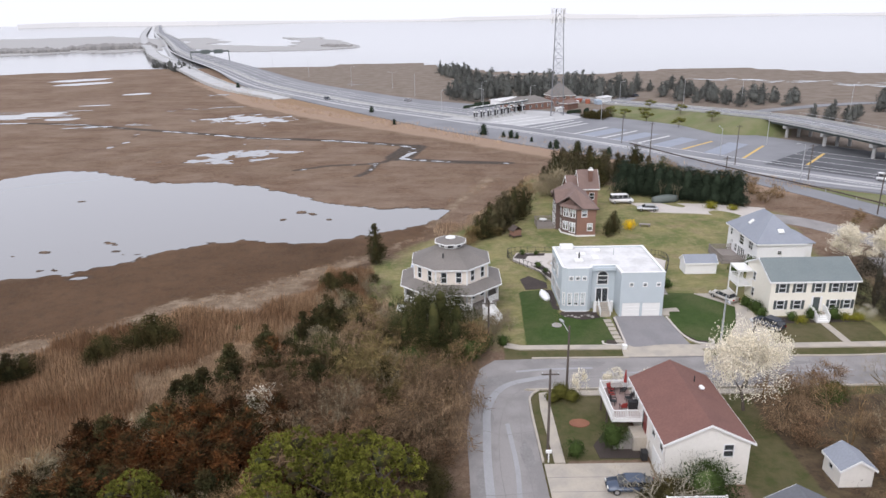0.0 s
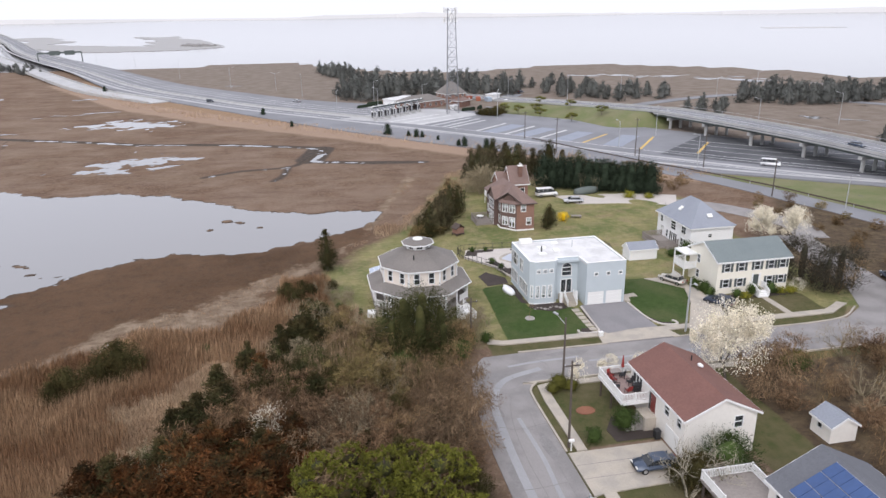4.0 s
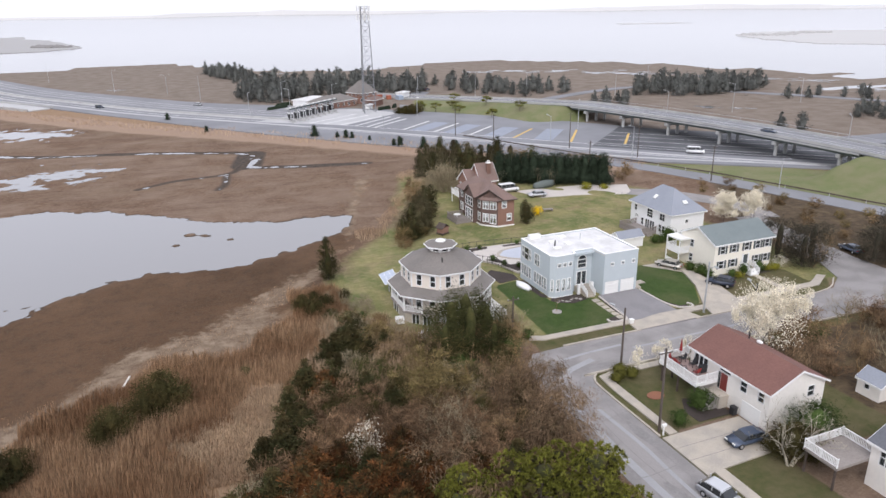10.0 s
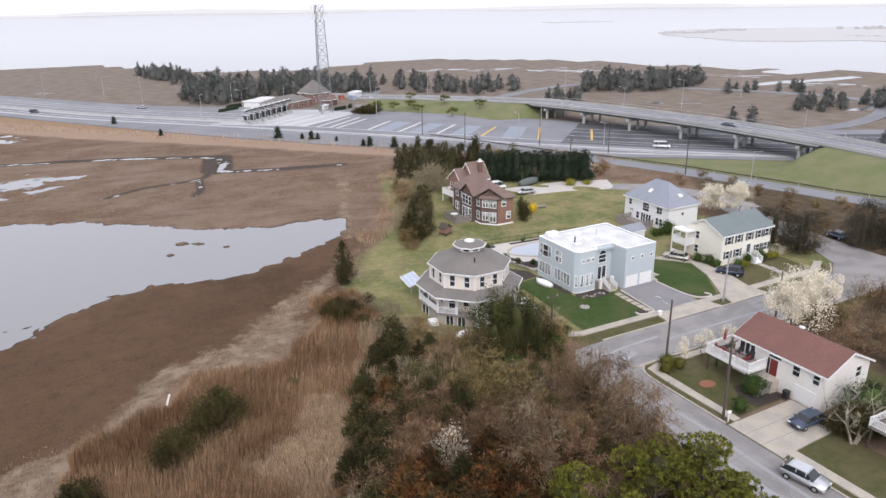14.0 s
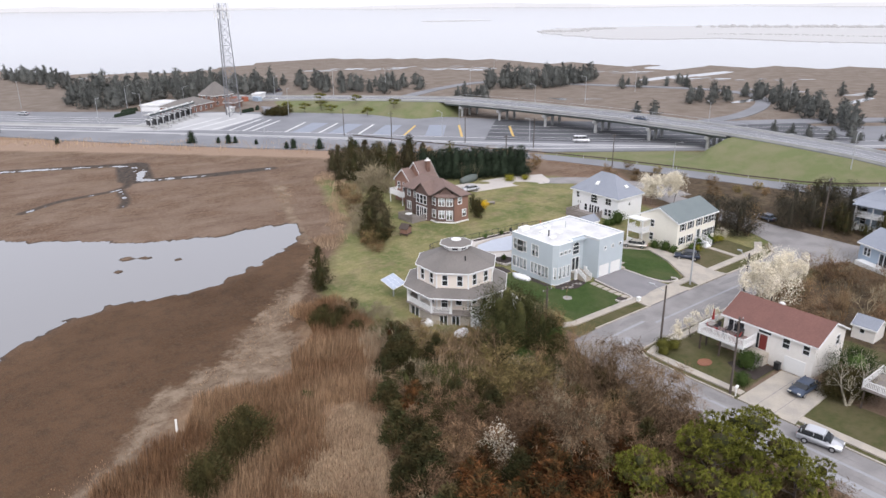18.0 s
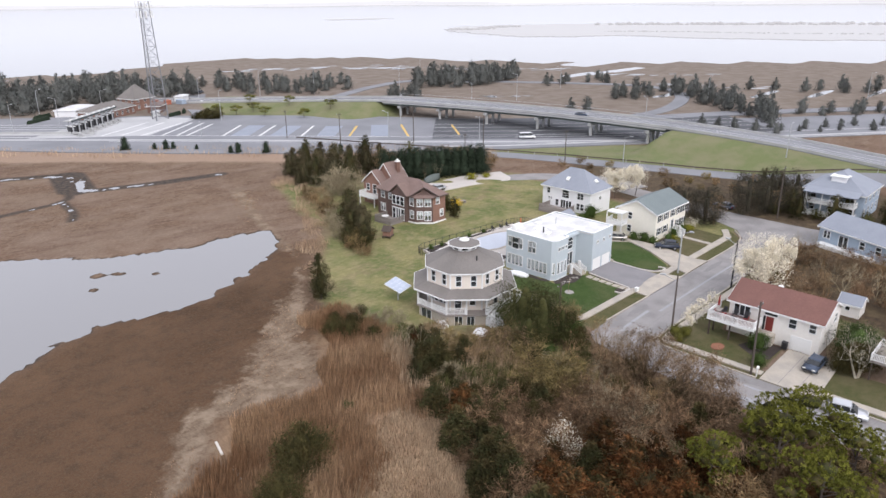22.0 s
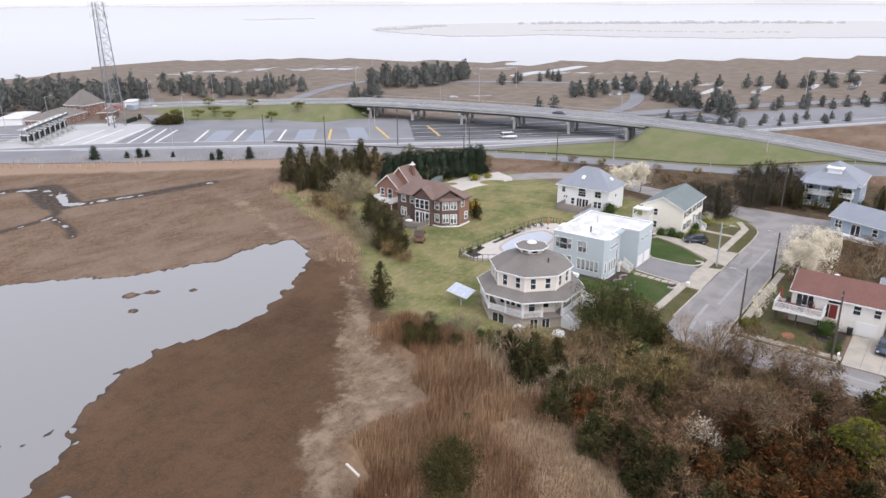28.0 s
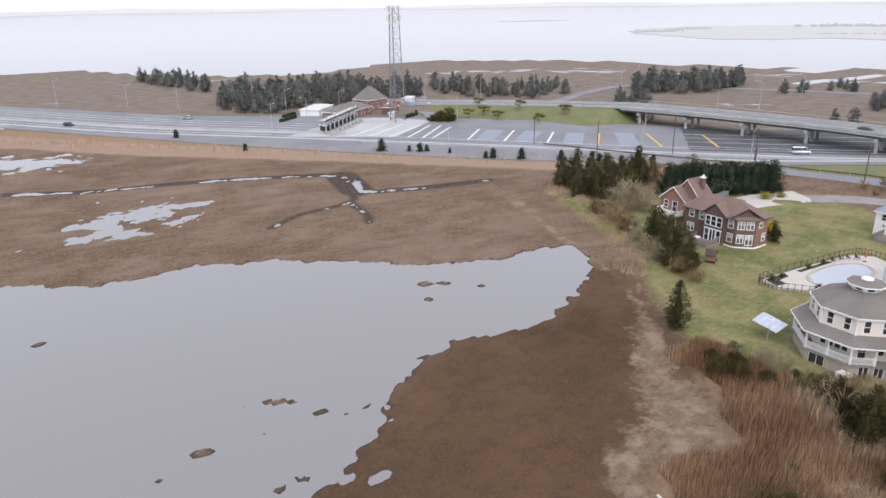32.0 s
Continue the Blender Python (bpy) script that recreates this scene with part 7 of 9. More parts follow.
def blossom_meshes(seed, height, radius, n, material, leaf=0.13, clusters=90):
    rng = np.random.RandomState(seed)
    segs, tips = [], []
    grow(rng, np.array([0, 0, -0.3]), np.array([0.02, 0.02, 1.0]), height * 0.30, 0.035 * height * 0.55, 5, segs, 3, 0.60, 0.22, tips, 0.76)
    t = np.array([p for p in tips if p[2] > height * 0.3])
    scale_xy = radius / max(np.percentile(np.hypot(t[:, 0], t[:, 1]), 95), 0.1)
    scale_z = height / t[:, 2].max()
    pts = crown_points(rng, n, lambda u: radius * math.sqrt(max(0.04, 1 - (1.6 * u - 0.6) ** 2)), height * 0.74, height * 0.26, clusters, 0.085 if clusters > 200 else 0.12)
    t = t * [scale_xy * 0.95, scale_xy * 0.95, scale_z * 0.97]
    on_twigs = t[rng.choice(len(t), int(n * 0.75))] + rng.normal(size=(int(n * 0.75), 3)) * radius * 0.058
    bloom = np.concatenate([on_twigs, pts[:n // 8]])
    bloom = bloom[(np.hypot(bloom[:, 0], bloom[:, 1]) < radius * (0.95 - 0.2 * np.abs(bloom[:, 2] / height - 0.6))) & (bloom[:, 2] > height * 0.3)]
    v, f = leaves(rng, bloom, leaf, 0.8)
    sv, sf = sticks(segs)
    sv *= [scale_xy * 0.95, scale_xy * 0.95, scale_z * 0.97]
    return fast("crown", v, f, material), fast("trunk", sv, sf, BARK)


def plant(name, label, category, meshes, x, y, scale=1.0, group="", turn=None, z=None, squash=1.0):
    m = Matrix.LocRotScale((x, y, gz(x, y) if z is None else z), Euler((0, 0, random.uniform(0, 6.28) if turn is None else turn)), (scale, scale, scale * squash))
    if isinstance(meshes, tuple):
        t = thing(name, label, category, m, group)
        for me, nm in zip(meshes, ("crown", "trunk", "inner_foliage")):
            o = new(nm, me)
            o.parent = t
        return t
    o = new(name, meshes)
    o.matrix_basis = m
    return tagged(o, label, category, group)


def inside(x, y, outline):
    return float(to_line(np.array([x]), np.array([y]), outline, True)[0]) < 0


def scatter(outline, gap, seed, tries=6000, keep=lambda x, y: True):
    rng = random.Random(seed)
    xs, ys = [p[0] for p in outline], [p[1] for p in outline]
    px = np.array([rng.uniform(min(xs), max(xs)) for _ in range(tries)])
    py = np.array([rng.uniform(min(ys), max(ys)) for _ in range(tries)])
    ok = to_line(px, py, outline, True) < -0.4
    out = []
    for x, y in zip(px[ok], py[ok]):
        if keep(x, y) and all((x - a) ** 2 + (y - b) ** 2 > gap * gap for a, b in out):
            out.append((float(x), float(y)))
    return out


ROUND = lambda r: (lambda u: r * math.sqrt(max(0.03, 1 - (2 * u - 0.9) ** 2)))
SHRUBS = [shrub_mesh(100 + k, (2.6, 3.4, 4.2, 3.0, 3.8)[k], (1.7, 2.0, 2.4, 2.2, 1.9)[k], 1650, TWIG) for k in range(5)]
PURPLES = [shrub_mesh(120 + k, (3.2, 4.0, 3.6)[k], (1.9, 2.3, 2.1)[k], 1650, PURPLETWIG) for k in range(3)]
TANS = [shrub_mesh(130 + k, (2.4, 3.0, 3.4)[k], (1.8, 2.0, 2.2)[k], 1650, TANTWIG, 34) for k in range(3)]
HANGSHRUBS = [shrub_mesh(150 + k, (4.2, 5.0, 4.6)[k], (2.2, 2.5, 2.7)[k], 1900, VINYTWIG, up=-0.75, name="vine_shrub") for k in range(3)]
LIMBY = [bare_mesh(170 + k, 4.6, 6, 4, TWIGGREY, 3, 0.62, 0.085, 1.1, "limby_shrub") for k in range(3)]
DARKBUSHES = [cedar_meshes(445 + k, 3.4, 1.9, 5200, DARKBUSH, 0.12, profile=ROUND(1.9), clusters=80, core=0.35) for k in range(3)]
PALESHRUBS = [shrub_mesh(200 + k, 3.2, 1.9, 1250, TWIGGREY, name="pale_shrub") for k in range(3)]
TALLBARE = [bare_mesh(300 + k, 7.0, 4, 5, TWIG, 3, 0.5, 0.09, 0.5, "bare_tree") for k in range(3)]
GNARLY = bare_mesh(321, 6.4, 3, 5, PALELIMB, 3, 0.72, 0.17, 0.7, "gnarled_tree")
CEDARS = [cedar_meshes(400 + k, 5.0, 1.7, 3400, CEDAR, 0.19, clusters=60) for k in range(4)]
REDCEDARS = [cedar_meshes(420 + k, 5.0, 2.0, 3400, CEDARRED, 0.18, clusters=60) for k in range(4)]
THICKETS = [cedar_meshes(440 + k, 3.2, 1.9, 2400, VINE, 0.14, profile=ROUND(1.7), core=0.3) for k in range(4)]
IVYTREES = [cedar_meshes(470 + k, 7.2, 2.9, 7000, IVY, 0.14, clusters=60, core=0.25, profile=lambda u: 3.0 * math.sqrt(max(0.03, 1 - (1.6 * u - 0.78) ** 2))) for k in range(3)]
WINTERTREES = [cedar_meshes(475 + k, 9.0, 4.2, 6500, DARKBROWN, 0.2, clusters=60, core=0.15, profile=lambda u: 4.2 * math.sqrt(max(0.02, 1 - (1.6 * u - 0.75) ** 2))) for k in range(3)]
EVERGREENS = [cedar_meshes(460 + k, 8.0, 2.8, 2600, CEDAR, 0.23, profile=lambda u: 2.7 * math.sqrt(max(0.02, 1 - (1.55 * u - 0.62) ** 2)) * (1 - 0.4 * u)) for k in range(3)]
HEDGES = [cedar_meshes(480 + k, 7.5, 2.6, 3000, HEDGE, 0.25, clusters=110, core=0.7, profile=lambda u: 2.5 * (1 - u) ** 0.34) for k in range(3)]
GROVE = [cedar_meshes(490 + k, 7.5, 2.6, 2800, (GROVEGREEN, GROVEGREEN, CEDAR, GROVEGREEN)[k], 0.25, clusters=80, core=0.55, profile=(lambda u: 2.3 * (1 - u) ** 0.6 * (0.6 + 0.4 * min(1, u * 5))) if k % 2 else (lambda u: 2.7 * math.sqrt(max(0.02, 1 - (1.5 * u - 0.55) ** 2)) * (1 - 0.45 * u))) for k in range(4)]
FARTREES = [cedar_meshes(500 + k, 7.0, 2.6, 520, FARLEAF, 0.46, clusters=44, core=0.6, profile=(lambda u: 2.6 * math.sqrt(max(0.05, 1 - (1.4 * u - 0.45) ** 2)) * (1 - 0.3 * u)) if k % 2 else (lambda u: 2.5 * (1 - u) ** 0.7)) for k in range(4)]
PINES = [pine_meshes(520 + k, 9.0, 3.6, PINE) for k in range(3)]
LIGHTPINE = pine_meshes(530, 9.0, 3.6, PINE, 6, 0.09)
GREENSHRUBS = [cedar_meshes(540 + k, 1.7, 1.0, 1900, SHRUBGREEN, 0.085, profile=ROUND(0.95), core=0.65) for k in range(3)]
YELLOWSHRUBS = [cedar_meshes(550, 1.0, 0.9, 900, SHRUBYELLOW, 0.11, profile=ROUND(0.9))]
GOLDSHRUB = cedar_meshes(551, 2.0, 1.4, 1500, FORSYTHIA, 0.10, profile=ROUND(1.3))
WHITESHRUB = cedar_meshes(552, 2.2, 1.7, 1900, BLOSSOM, 0.07, TWIGGREY, core=0, profile=ROUND(1.6))
BIGBLOSSOM = blossom_meshes(560, 9.6, 5.0, 34000, BLOSSOM, 0.074, 420)
MIDBLOSSOM = [blossom_meshes(561 + k, 7.4, 3.4, 11000, BLOSSOM, 0.085, 140) for k in range(2)]
YOUNGBLOSSOM = [blossom_meshes(563 + k, 4.4, 1.5, 2600, BLOSSOM, 0.058, 60) for k in range(2)]

# pines and cedars by the foreground
for k, (x, y, s) in enumerate(((-15.8, 55.6, 0.85), (-10.2, 51.6, 1.12), (-5.6, 50.6, 1.15), (-27.5, 51.0, 0.8), (-14.2, 46.4, 1.0), (-7.5, 45.5, 0.95))):
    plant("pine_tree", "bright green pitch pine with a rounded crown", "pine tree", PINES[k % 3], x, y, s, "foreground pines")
for k, (x, y, s) in enumerate(((-27.7, 60.2, 1.0), (-20.2, 62.0, 1.05), (-31, 58.4, 1.0), (-18.2, 66, 0.9), (-24.2, 67.8, 0.85), (-22.3, 60.6, 1.1), (-15, 57.6, 1.0), (-28.6, 63, 1.0), (-24.6, 57.8, 1.1), (-26.8, 66.6, 0.9), (-33.5, 61.5, 0.9), (-36, 57, 0.95), (-30.5, 54, 1.0), (-21, 56.5, 1.0), (-12, 60, 0.9), (-34.5, 53, 1.0), (-39, 54, 0.9), (-17, 61, 0.9), (-20, 58.5, 1.0), (-25.5, 54.0, 1.0))):
    plant("red_cedar", "bronze-tinged red cedar among the reeds and brush", "cedar tree", REDCEDARS[k % 4], x, y, s * random.uniform(1.15, 1.5), "bronzed cedars", squash=0.85)
for k, (x, y, s) in enumerate(((-27.0, 78.5, 0.95), (-24.0, 84.5, 0.9), (-20.3, 90.8, 0.75), (-18.6, 92.5, 0.7), (-22.5, 80.0, 0.75), (-16.5, 95.0, 0.6), (-19.5, 86.5, 0.7), (-17.8, 80.0, 0.8), (-44.5, 49, 0.9), (-50, 52, 0.8), (-14.2, 98.8, 0.6), (-26.4, 73.5, 0.9), (-31, 71, 0.8), (-14.5, 89.5, 0.7), (-55.5, 79.0, 0.75), (-59, 76, 0.8), (-56.5, 74, 0.6))):
    plant("cedar", "dark green red cedar among the brush", "cedar tree", CEDARS[k % 4], x, y, s * 1.3, "dark cedars", squash=0.85)
plant("cedar", "lone dark cedar on the lawn's edge", "cedar tree", cedar_meshes(600, 7.8, 1.9, 5600, CEDAR, 0.16, clusters=120, profile=lambda u: 2.3 * (1 - u) ** 0.7 * (0.35 + 0.65 * min(1, u * 4))), -12.6, 121.6)
for k, (x, y, s) in enumerate(((-40.4, 87.8, 1.5), (-42.2, 86.6, 1.05), (-45.6, 84.2, 1.15), (-46.8, 83.0, 0.8), (-54.5, 80.5, 0.95), (-57, 77.5, 0.9), (-19.6, 109.4, 0.85), (-18.4, 107.4, 0.8), (-15.8, 109.6, 0.7), (-17.2, 112.2, 0.6), (-12.2, 112.2, 0.5), (-16.2, 104.5, 0.6))):
    plant("evergreen_bush", "broad dark olive-green bush in the reeds", "bush", DARKBUSHES[k % 3], x, y, s, "bushes in the reeds")
for x, y, s in ((-30.3, 93.0, 0.6), (-8.6, 101.0, 0.5), (-11.5, 103.5, 0.6)):
    plant("evergreen_bush", "small green bush among dry reeds", "bush", GREENSHRUBS[0], x, y, s * 1.2, "bushes in the reeds")
for k, (x, y, s) in enumerate(((-3.4, 88.0, 1.15), (-0.6, 89.6, 1.15), (-1.6, 86.0, 1.1), (1.6, 87.6, 0.95), (-5.4, 85.4, 0.85), (1.4, 84.6, 0.75))):
    plant("evergreen_tree", "olive ivy-clad tree before the octagonal house", "evergreen tree", IVYTREES[k % 3], x, y, s, "evergreens by the octagonal house")
for k, (x, y, s) in enumerate(((10.5, 138.5, 0.8), (8.2, 135.2, 0.65), (13, 144, 1.0), (15.5, 149, 0.95), (11.5, 141.5, 0.75), (18.0, 152.0, 0.8), (33.2, 134.5, 0.45), (34.8, 136, 0.5), (7.0, 139, 0.5), (35.5, 139, 0.5), (11.8, 139.6, 0.85), (9.6, 141.2, 0.8), (12.4, 142.0, 0.8))):
    plant("evergreen_tree", "dark evergreen beside the brown house", "evergreen tree", (GROVE[k % 2 * 2] if k < 5 or k > 9 else EVERGREENS[k % 3]), x, y, s, "evergreens by the brown house")
for k, (x, y, s) in enumerate(((31.5, 194.5, 0.8), (34.0, 196.0, 0.95), (37.8, 195.0, 1.12), (41.0, 192.5, 1.0), (44.5, 190.5, 1.05), (48.0, 188.5, 1.0), (52.0, 186.5, 1.12), (55.0, 184.0, 0.85), (33.0, 190.0, 0.9), (36.5, 188.5, 1.05), (40.0, 186.0, 1.1), (30.0, 186.0, 0.8), (33.0, 183.0, 1.05), (36.5, 181.0, 1.15), (29.5, 179.5, 0.95), (32.5, 176.5, 1.1), (43.5, 183.5, 1.0), (47.5, 181.0, 0.95), (40.0, 178.5, 1.0), (27.0, 183.5, 0.6))):
    plant("conifer", "dark brown-green cedar in the grove by the highway", "conifer", GROVE[k % 4], x, y, s, "grove by the highway", squash=random.uniform(0.92, 1.1))
plant("grey_green_tree", "tall grey-green leafy tree behind the hedge", "tree", cedar_meshes(495, 9.4, 2.8, 3200, VINE, 0.2, clusters=70, core=0.3, profile=ROUND(2.8)), 54.7, 171.2, 1.0)
for k in range(13):
    plant("hedge_tree", "tall dark evergreen in a dense hedge row", "hedge", HEDGES[k % 3], 45 + k * 1.95, 170 - k * 1.0 + random.uniform(-0.5, 0.5), 0.98 + 0.12 * random.random(), "evergreen hedge row")
for x, y, s in ((32, 169.5, 1.0), (27.6, 166.5, 1.45), (28.8, 165.2, 1.2), (52.5, 163.5, 0.8), (55.5, 161.5, 0.8), (20, 160, 0.9), (17.5, 157, 0.8), (24.5, 170, 1.2), (22, 165, 1.0), (36, 168, 0.8), (42, 166, 0.7)):
    plant("bare_tree", "pale bare tree before dark conifers", "tree", bare_mesh(int(x * 7), 6.5, 3, 4, TWIGGREY, 3, 0.55, 0.08, 0.6, "bare_tree"), x, y, s)
for k, (x, y, h) in enumerate(((15.5, 262, 4.6), (22.5, 256, 2.4), (25, 253.5, 3.4), (27, 252.5, 2.6), (31.6, 246, 2.0), (38, 231.5, 3.6), (44, 225, 4.0), (36.3, 233, 2.6), (-20, 292, 2.6), (52, 216, 3.6), (-33, 330, 3.4), (60, 208, 3), (-130, 455, 4))):
    plant("cedar", "small dark cedar at the highway's edge", "cedar tree", HEDGES[k % 3], x, y, h / 7.5, "cedars along the highway", squash=0.95)
for k, (x, y, s) in enumerate(((27.6, 166.8, 2.0), (29.6, 165.6, 1.6), (26.2, 169.4, 1.5))):
    plant("pale_shrub", "big rounded pale bare tree before dark cedars", "tree", PALESHRUBS[k % 3], x, y, s, "pale trees before the grove")
for k, (x, y, s) in enumerate(((7.4, 136.0, 0.95), (9.0, 137.2, 0.9), (6.2, 134.6, 0.8), (10.6, 137.4, 0.8), (8.4, 139.6, 1.0))):
    plant("tan_shrub", "tan-brown shrub below the dark evergreens", "shrub", TANS[k % 3], x, y, s, "shrubs below the evergreens")
for k, (x, y) in enumerate(((86, 300), (92, 312), (99, 292), (84, 288), (74, 308), (78, 300), (104, 270), (92, 272))):
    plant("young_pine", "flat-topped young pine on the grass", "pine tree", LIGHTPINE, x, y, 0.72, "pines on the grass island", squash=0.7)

# blossom and garden plants
plant("blossom_tree", "large white-blossoming pear tree by the street", "blossom tree", BIGBLOSSOM, 34.2, 70.0, 1.03, turn=0.4, squash=1.12)
for k, (x, y) in enumerate(((15.9, 72.8), (19.8, 73.1), (24.0, 73.0))):
    plant("young_blossom_tree", "young white-blossoming street tree", "blossom tree", YOUNGBLOSSOM[k % 2], x, y, 0.95, "young blossom trees")
for k, (x, y, s) in enumerate(((71.4, 117.6, 1.0), (77.0, 115.3, 1.05), (74, 121, 0.9), (80.5, 119, 0.85))):
    plant("blossom_tree", "white-blossoming tree behind the houses", "blossom tree", MIDBLOSSOM[k % 2], x, y, s, "blossom trees behind the houses")
plant("blossom_bush", "pale pink-white flowering bush by the colonial house", "bush", WHITESHRUB, 62.3, 94.3, 0.9)
plant("blossom_bush", "white blossoming wild bush in the brush", "bush", WHITESHRUB, -20.9, 69.0, 1.35, squash=1.5)
plant("forsythia", "bright yellow flowering forsythia bush", "bush", GOLDSHRUB, 38.8, 139.2, 1.0)
for k, (x, y, s) in enumerate(((17.6, 63.6, 1.5), (13.3, 61.8, 1.1), (36.6, 106.5, 0.9), (50.9, 93.6, 0.8), (54.0, 93.9, 1.05), (57.2, 93.8, 1.1), (46.3, 98.5, 1.0), (46.9, 96.6, 1.1), (47.0, 94.9, 0.9), (53.1, 112.6, 1.6), (51.5, 112.8, 0.9), (50, 113, 0.9), (8.0, 87.6, 0.9), (3.0, 90, 1.2), (43.5, 70.5, 1.2), (45.5, 71.2, 1.2))):
    plant("shrub", "clipped dark green garden shrub", "shrub", GREENSHRUBS[k % 3], x, y, s, "garden shrubs", squash=1.05)
for x, y, s in ((52.0, 92.9, 1.0), (59.0, 93.6, 1.0), (60.4, 93.4, 0.9), (61.2, 94.0, 0.8), (61.5, 154.5, 1.6), (66, 153.5, 1.2)):
    plant("golden_shrub", "low yellow-green garden shrub", "shrub", YELLOWSHRUBS[0], x, y, s, "golden shrubs")
OLIVESHRUB = cedar_meshes(553, 1.7, 1.0, 2200, OLIVE, 0.07, profile=ROUND(0.95), core=0.9)
for x, y, s in ((12.5, 72.6, 0.85), (13.7, 73.5, 1.1), (14.9, 72.7, 0.95), (43.5, 71.5, 1.3), (45.6, 72.0, 1.4)):
    plant("olive_shrub", "rounded olive-green clipped shrub", "shrub", OLIVESHRUB, x, y, s, "olive shrubs")
plant("bare_tree", "gnarled bare grey-brown tree beside the driveway", "tree", GNARLY, 18.7, 51.4, 1.15, turn=1.0, squash=0.92)
for x, y, k in ((20.2, 52.4, 1.25), (21.6, 51.6, 1.1), (19.6, 53.4, 0.9)):
    plant("dark_bush", "dense dark olive bush behind the gnarled tree", "bush", DARKBUSHES[0], x, y, k, "bushes by the driveway", squash=0.9)

plant("evergreen_bush", "big dark green rounded bush by the ranch house", "bush", cedar_meshes(610, 4.4, 2.5, 9000, SHRUBGREEN, 0.12, clusters=90, profile=ROUND(2.4), core=0.6), 23.6, 53.0, 1.15)
plant("bare_tree", "slender pale bare tree beside the parked car", "tree", bare_mesh(77, 6.5, 1, 4, TWIGGREY, 2, 0.35, 0.06, 0.1, "bare_tree"), 19.5, 55.6, 1.0)
plant("young_tree", "small staked bare tree in a round bed", "tree", bare_mesh(78, 2.4, 1, 3, TWIG, 3, 0.5, 0.04, 0.1, "young_tree"), 16.4, 93.5, 1.0)

# dark trees beyond the colonial house, brush behind the ranch house
for k, (x, y, s) in enumerate(((65.4, 97.6, 0.95), (66.6, 93.2, 0.8), (70.2, 94.6, 0.95), (80.0, 89.4, 0.8), (84.2, 87.0, 0.85), (88.6, 82.6, 0.8), (88.0, 92.5, 0.9), (96.5, 90.5, 0.9), (100.5, 86.0, 0.85), (92.0, 88.0, 0.8))):
    plant("dark_tree", "dark brown-green winter tree with a bare lower trunk", "tree", WINTERTREES[k % 3], x, y, s * 0.95, "dark trees beyond the houses", squash=0.92)
    plant("bare_tree", "tall dark bare tree beyond the houses", "tree", TALLBARE[k % 3], x + 1.5, y - 1.2, s * 0.9, "bare trees beyond the houses")
BACK = [(37, 73.4), (47, 73.2), (56, 74), (61, 71), (60, 60), (50, 52), (42, 48), (37, 48), (41.8, 55), (41.8, 60), (36.5, 64)]
for k, (x, y) in enumerate(scatter(BACK, 3.3, 11)):
    plant("brown_shrub", "leafless brown-purple shrub behind the ranch house", "shrub", ((PURPLES + HANGSHRUBS + PURPLES + LIMBY)[k % 12] if k % 4 else TALLBARE[k % 3]), x, y, random.uniform(0.85, 1.3) * (1 if k % 4 else 0.65), "shrubs behind the ranch house")
SIDE = [(80, 92), (92, 100), (110, 96), (98, 146), (86, 150), (88, 128), (86, 110)]
for k, (x, y) in enumerate(scatter(SIDE, 6.0, 12)):
    plant("roadside_shrub", "leafless brush below the service road", "shrub", (SHRUBS + TANS)[k % 8], x, y, random.uniform(0.45, 0.75), "brush below the service road")
STREET = [(86, 60), (94, 58), (92, 66), (88, 84), (96, 90), (104, 84), (108, 96), (84, 92), (83.5, 80)]
for k, (x, y) in enumerate(scatter(STREET, 3.6, 13)):
    plant("dark_tree", "dark evergreen along the side street", "tree", (EVERGREENS + THICKETS)[k % 7], x, y, random.uniform(0.6, 0.85), "evergreens along the side street")
for k, (x, y) in enumerate(scatter([(50, 170), (62, 164), (74, 158), (84, 164), (76, 184), (60, 200), (50, 190)], 5.0, 14)):
    plant("hedge_shrub", "leafless brush behind the hedge", "shrub", SHRUBS[k % 5], x, y, random.uniform(0.7, 1.1), "brush behind the hedge")

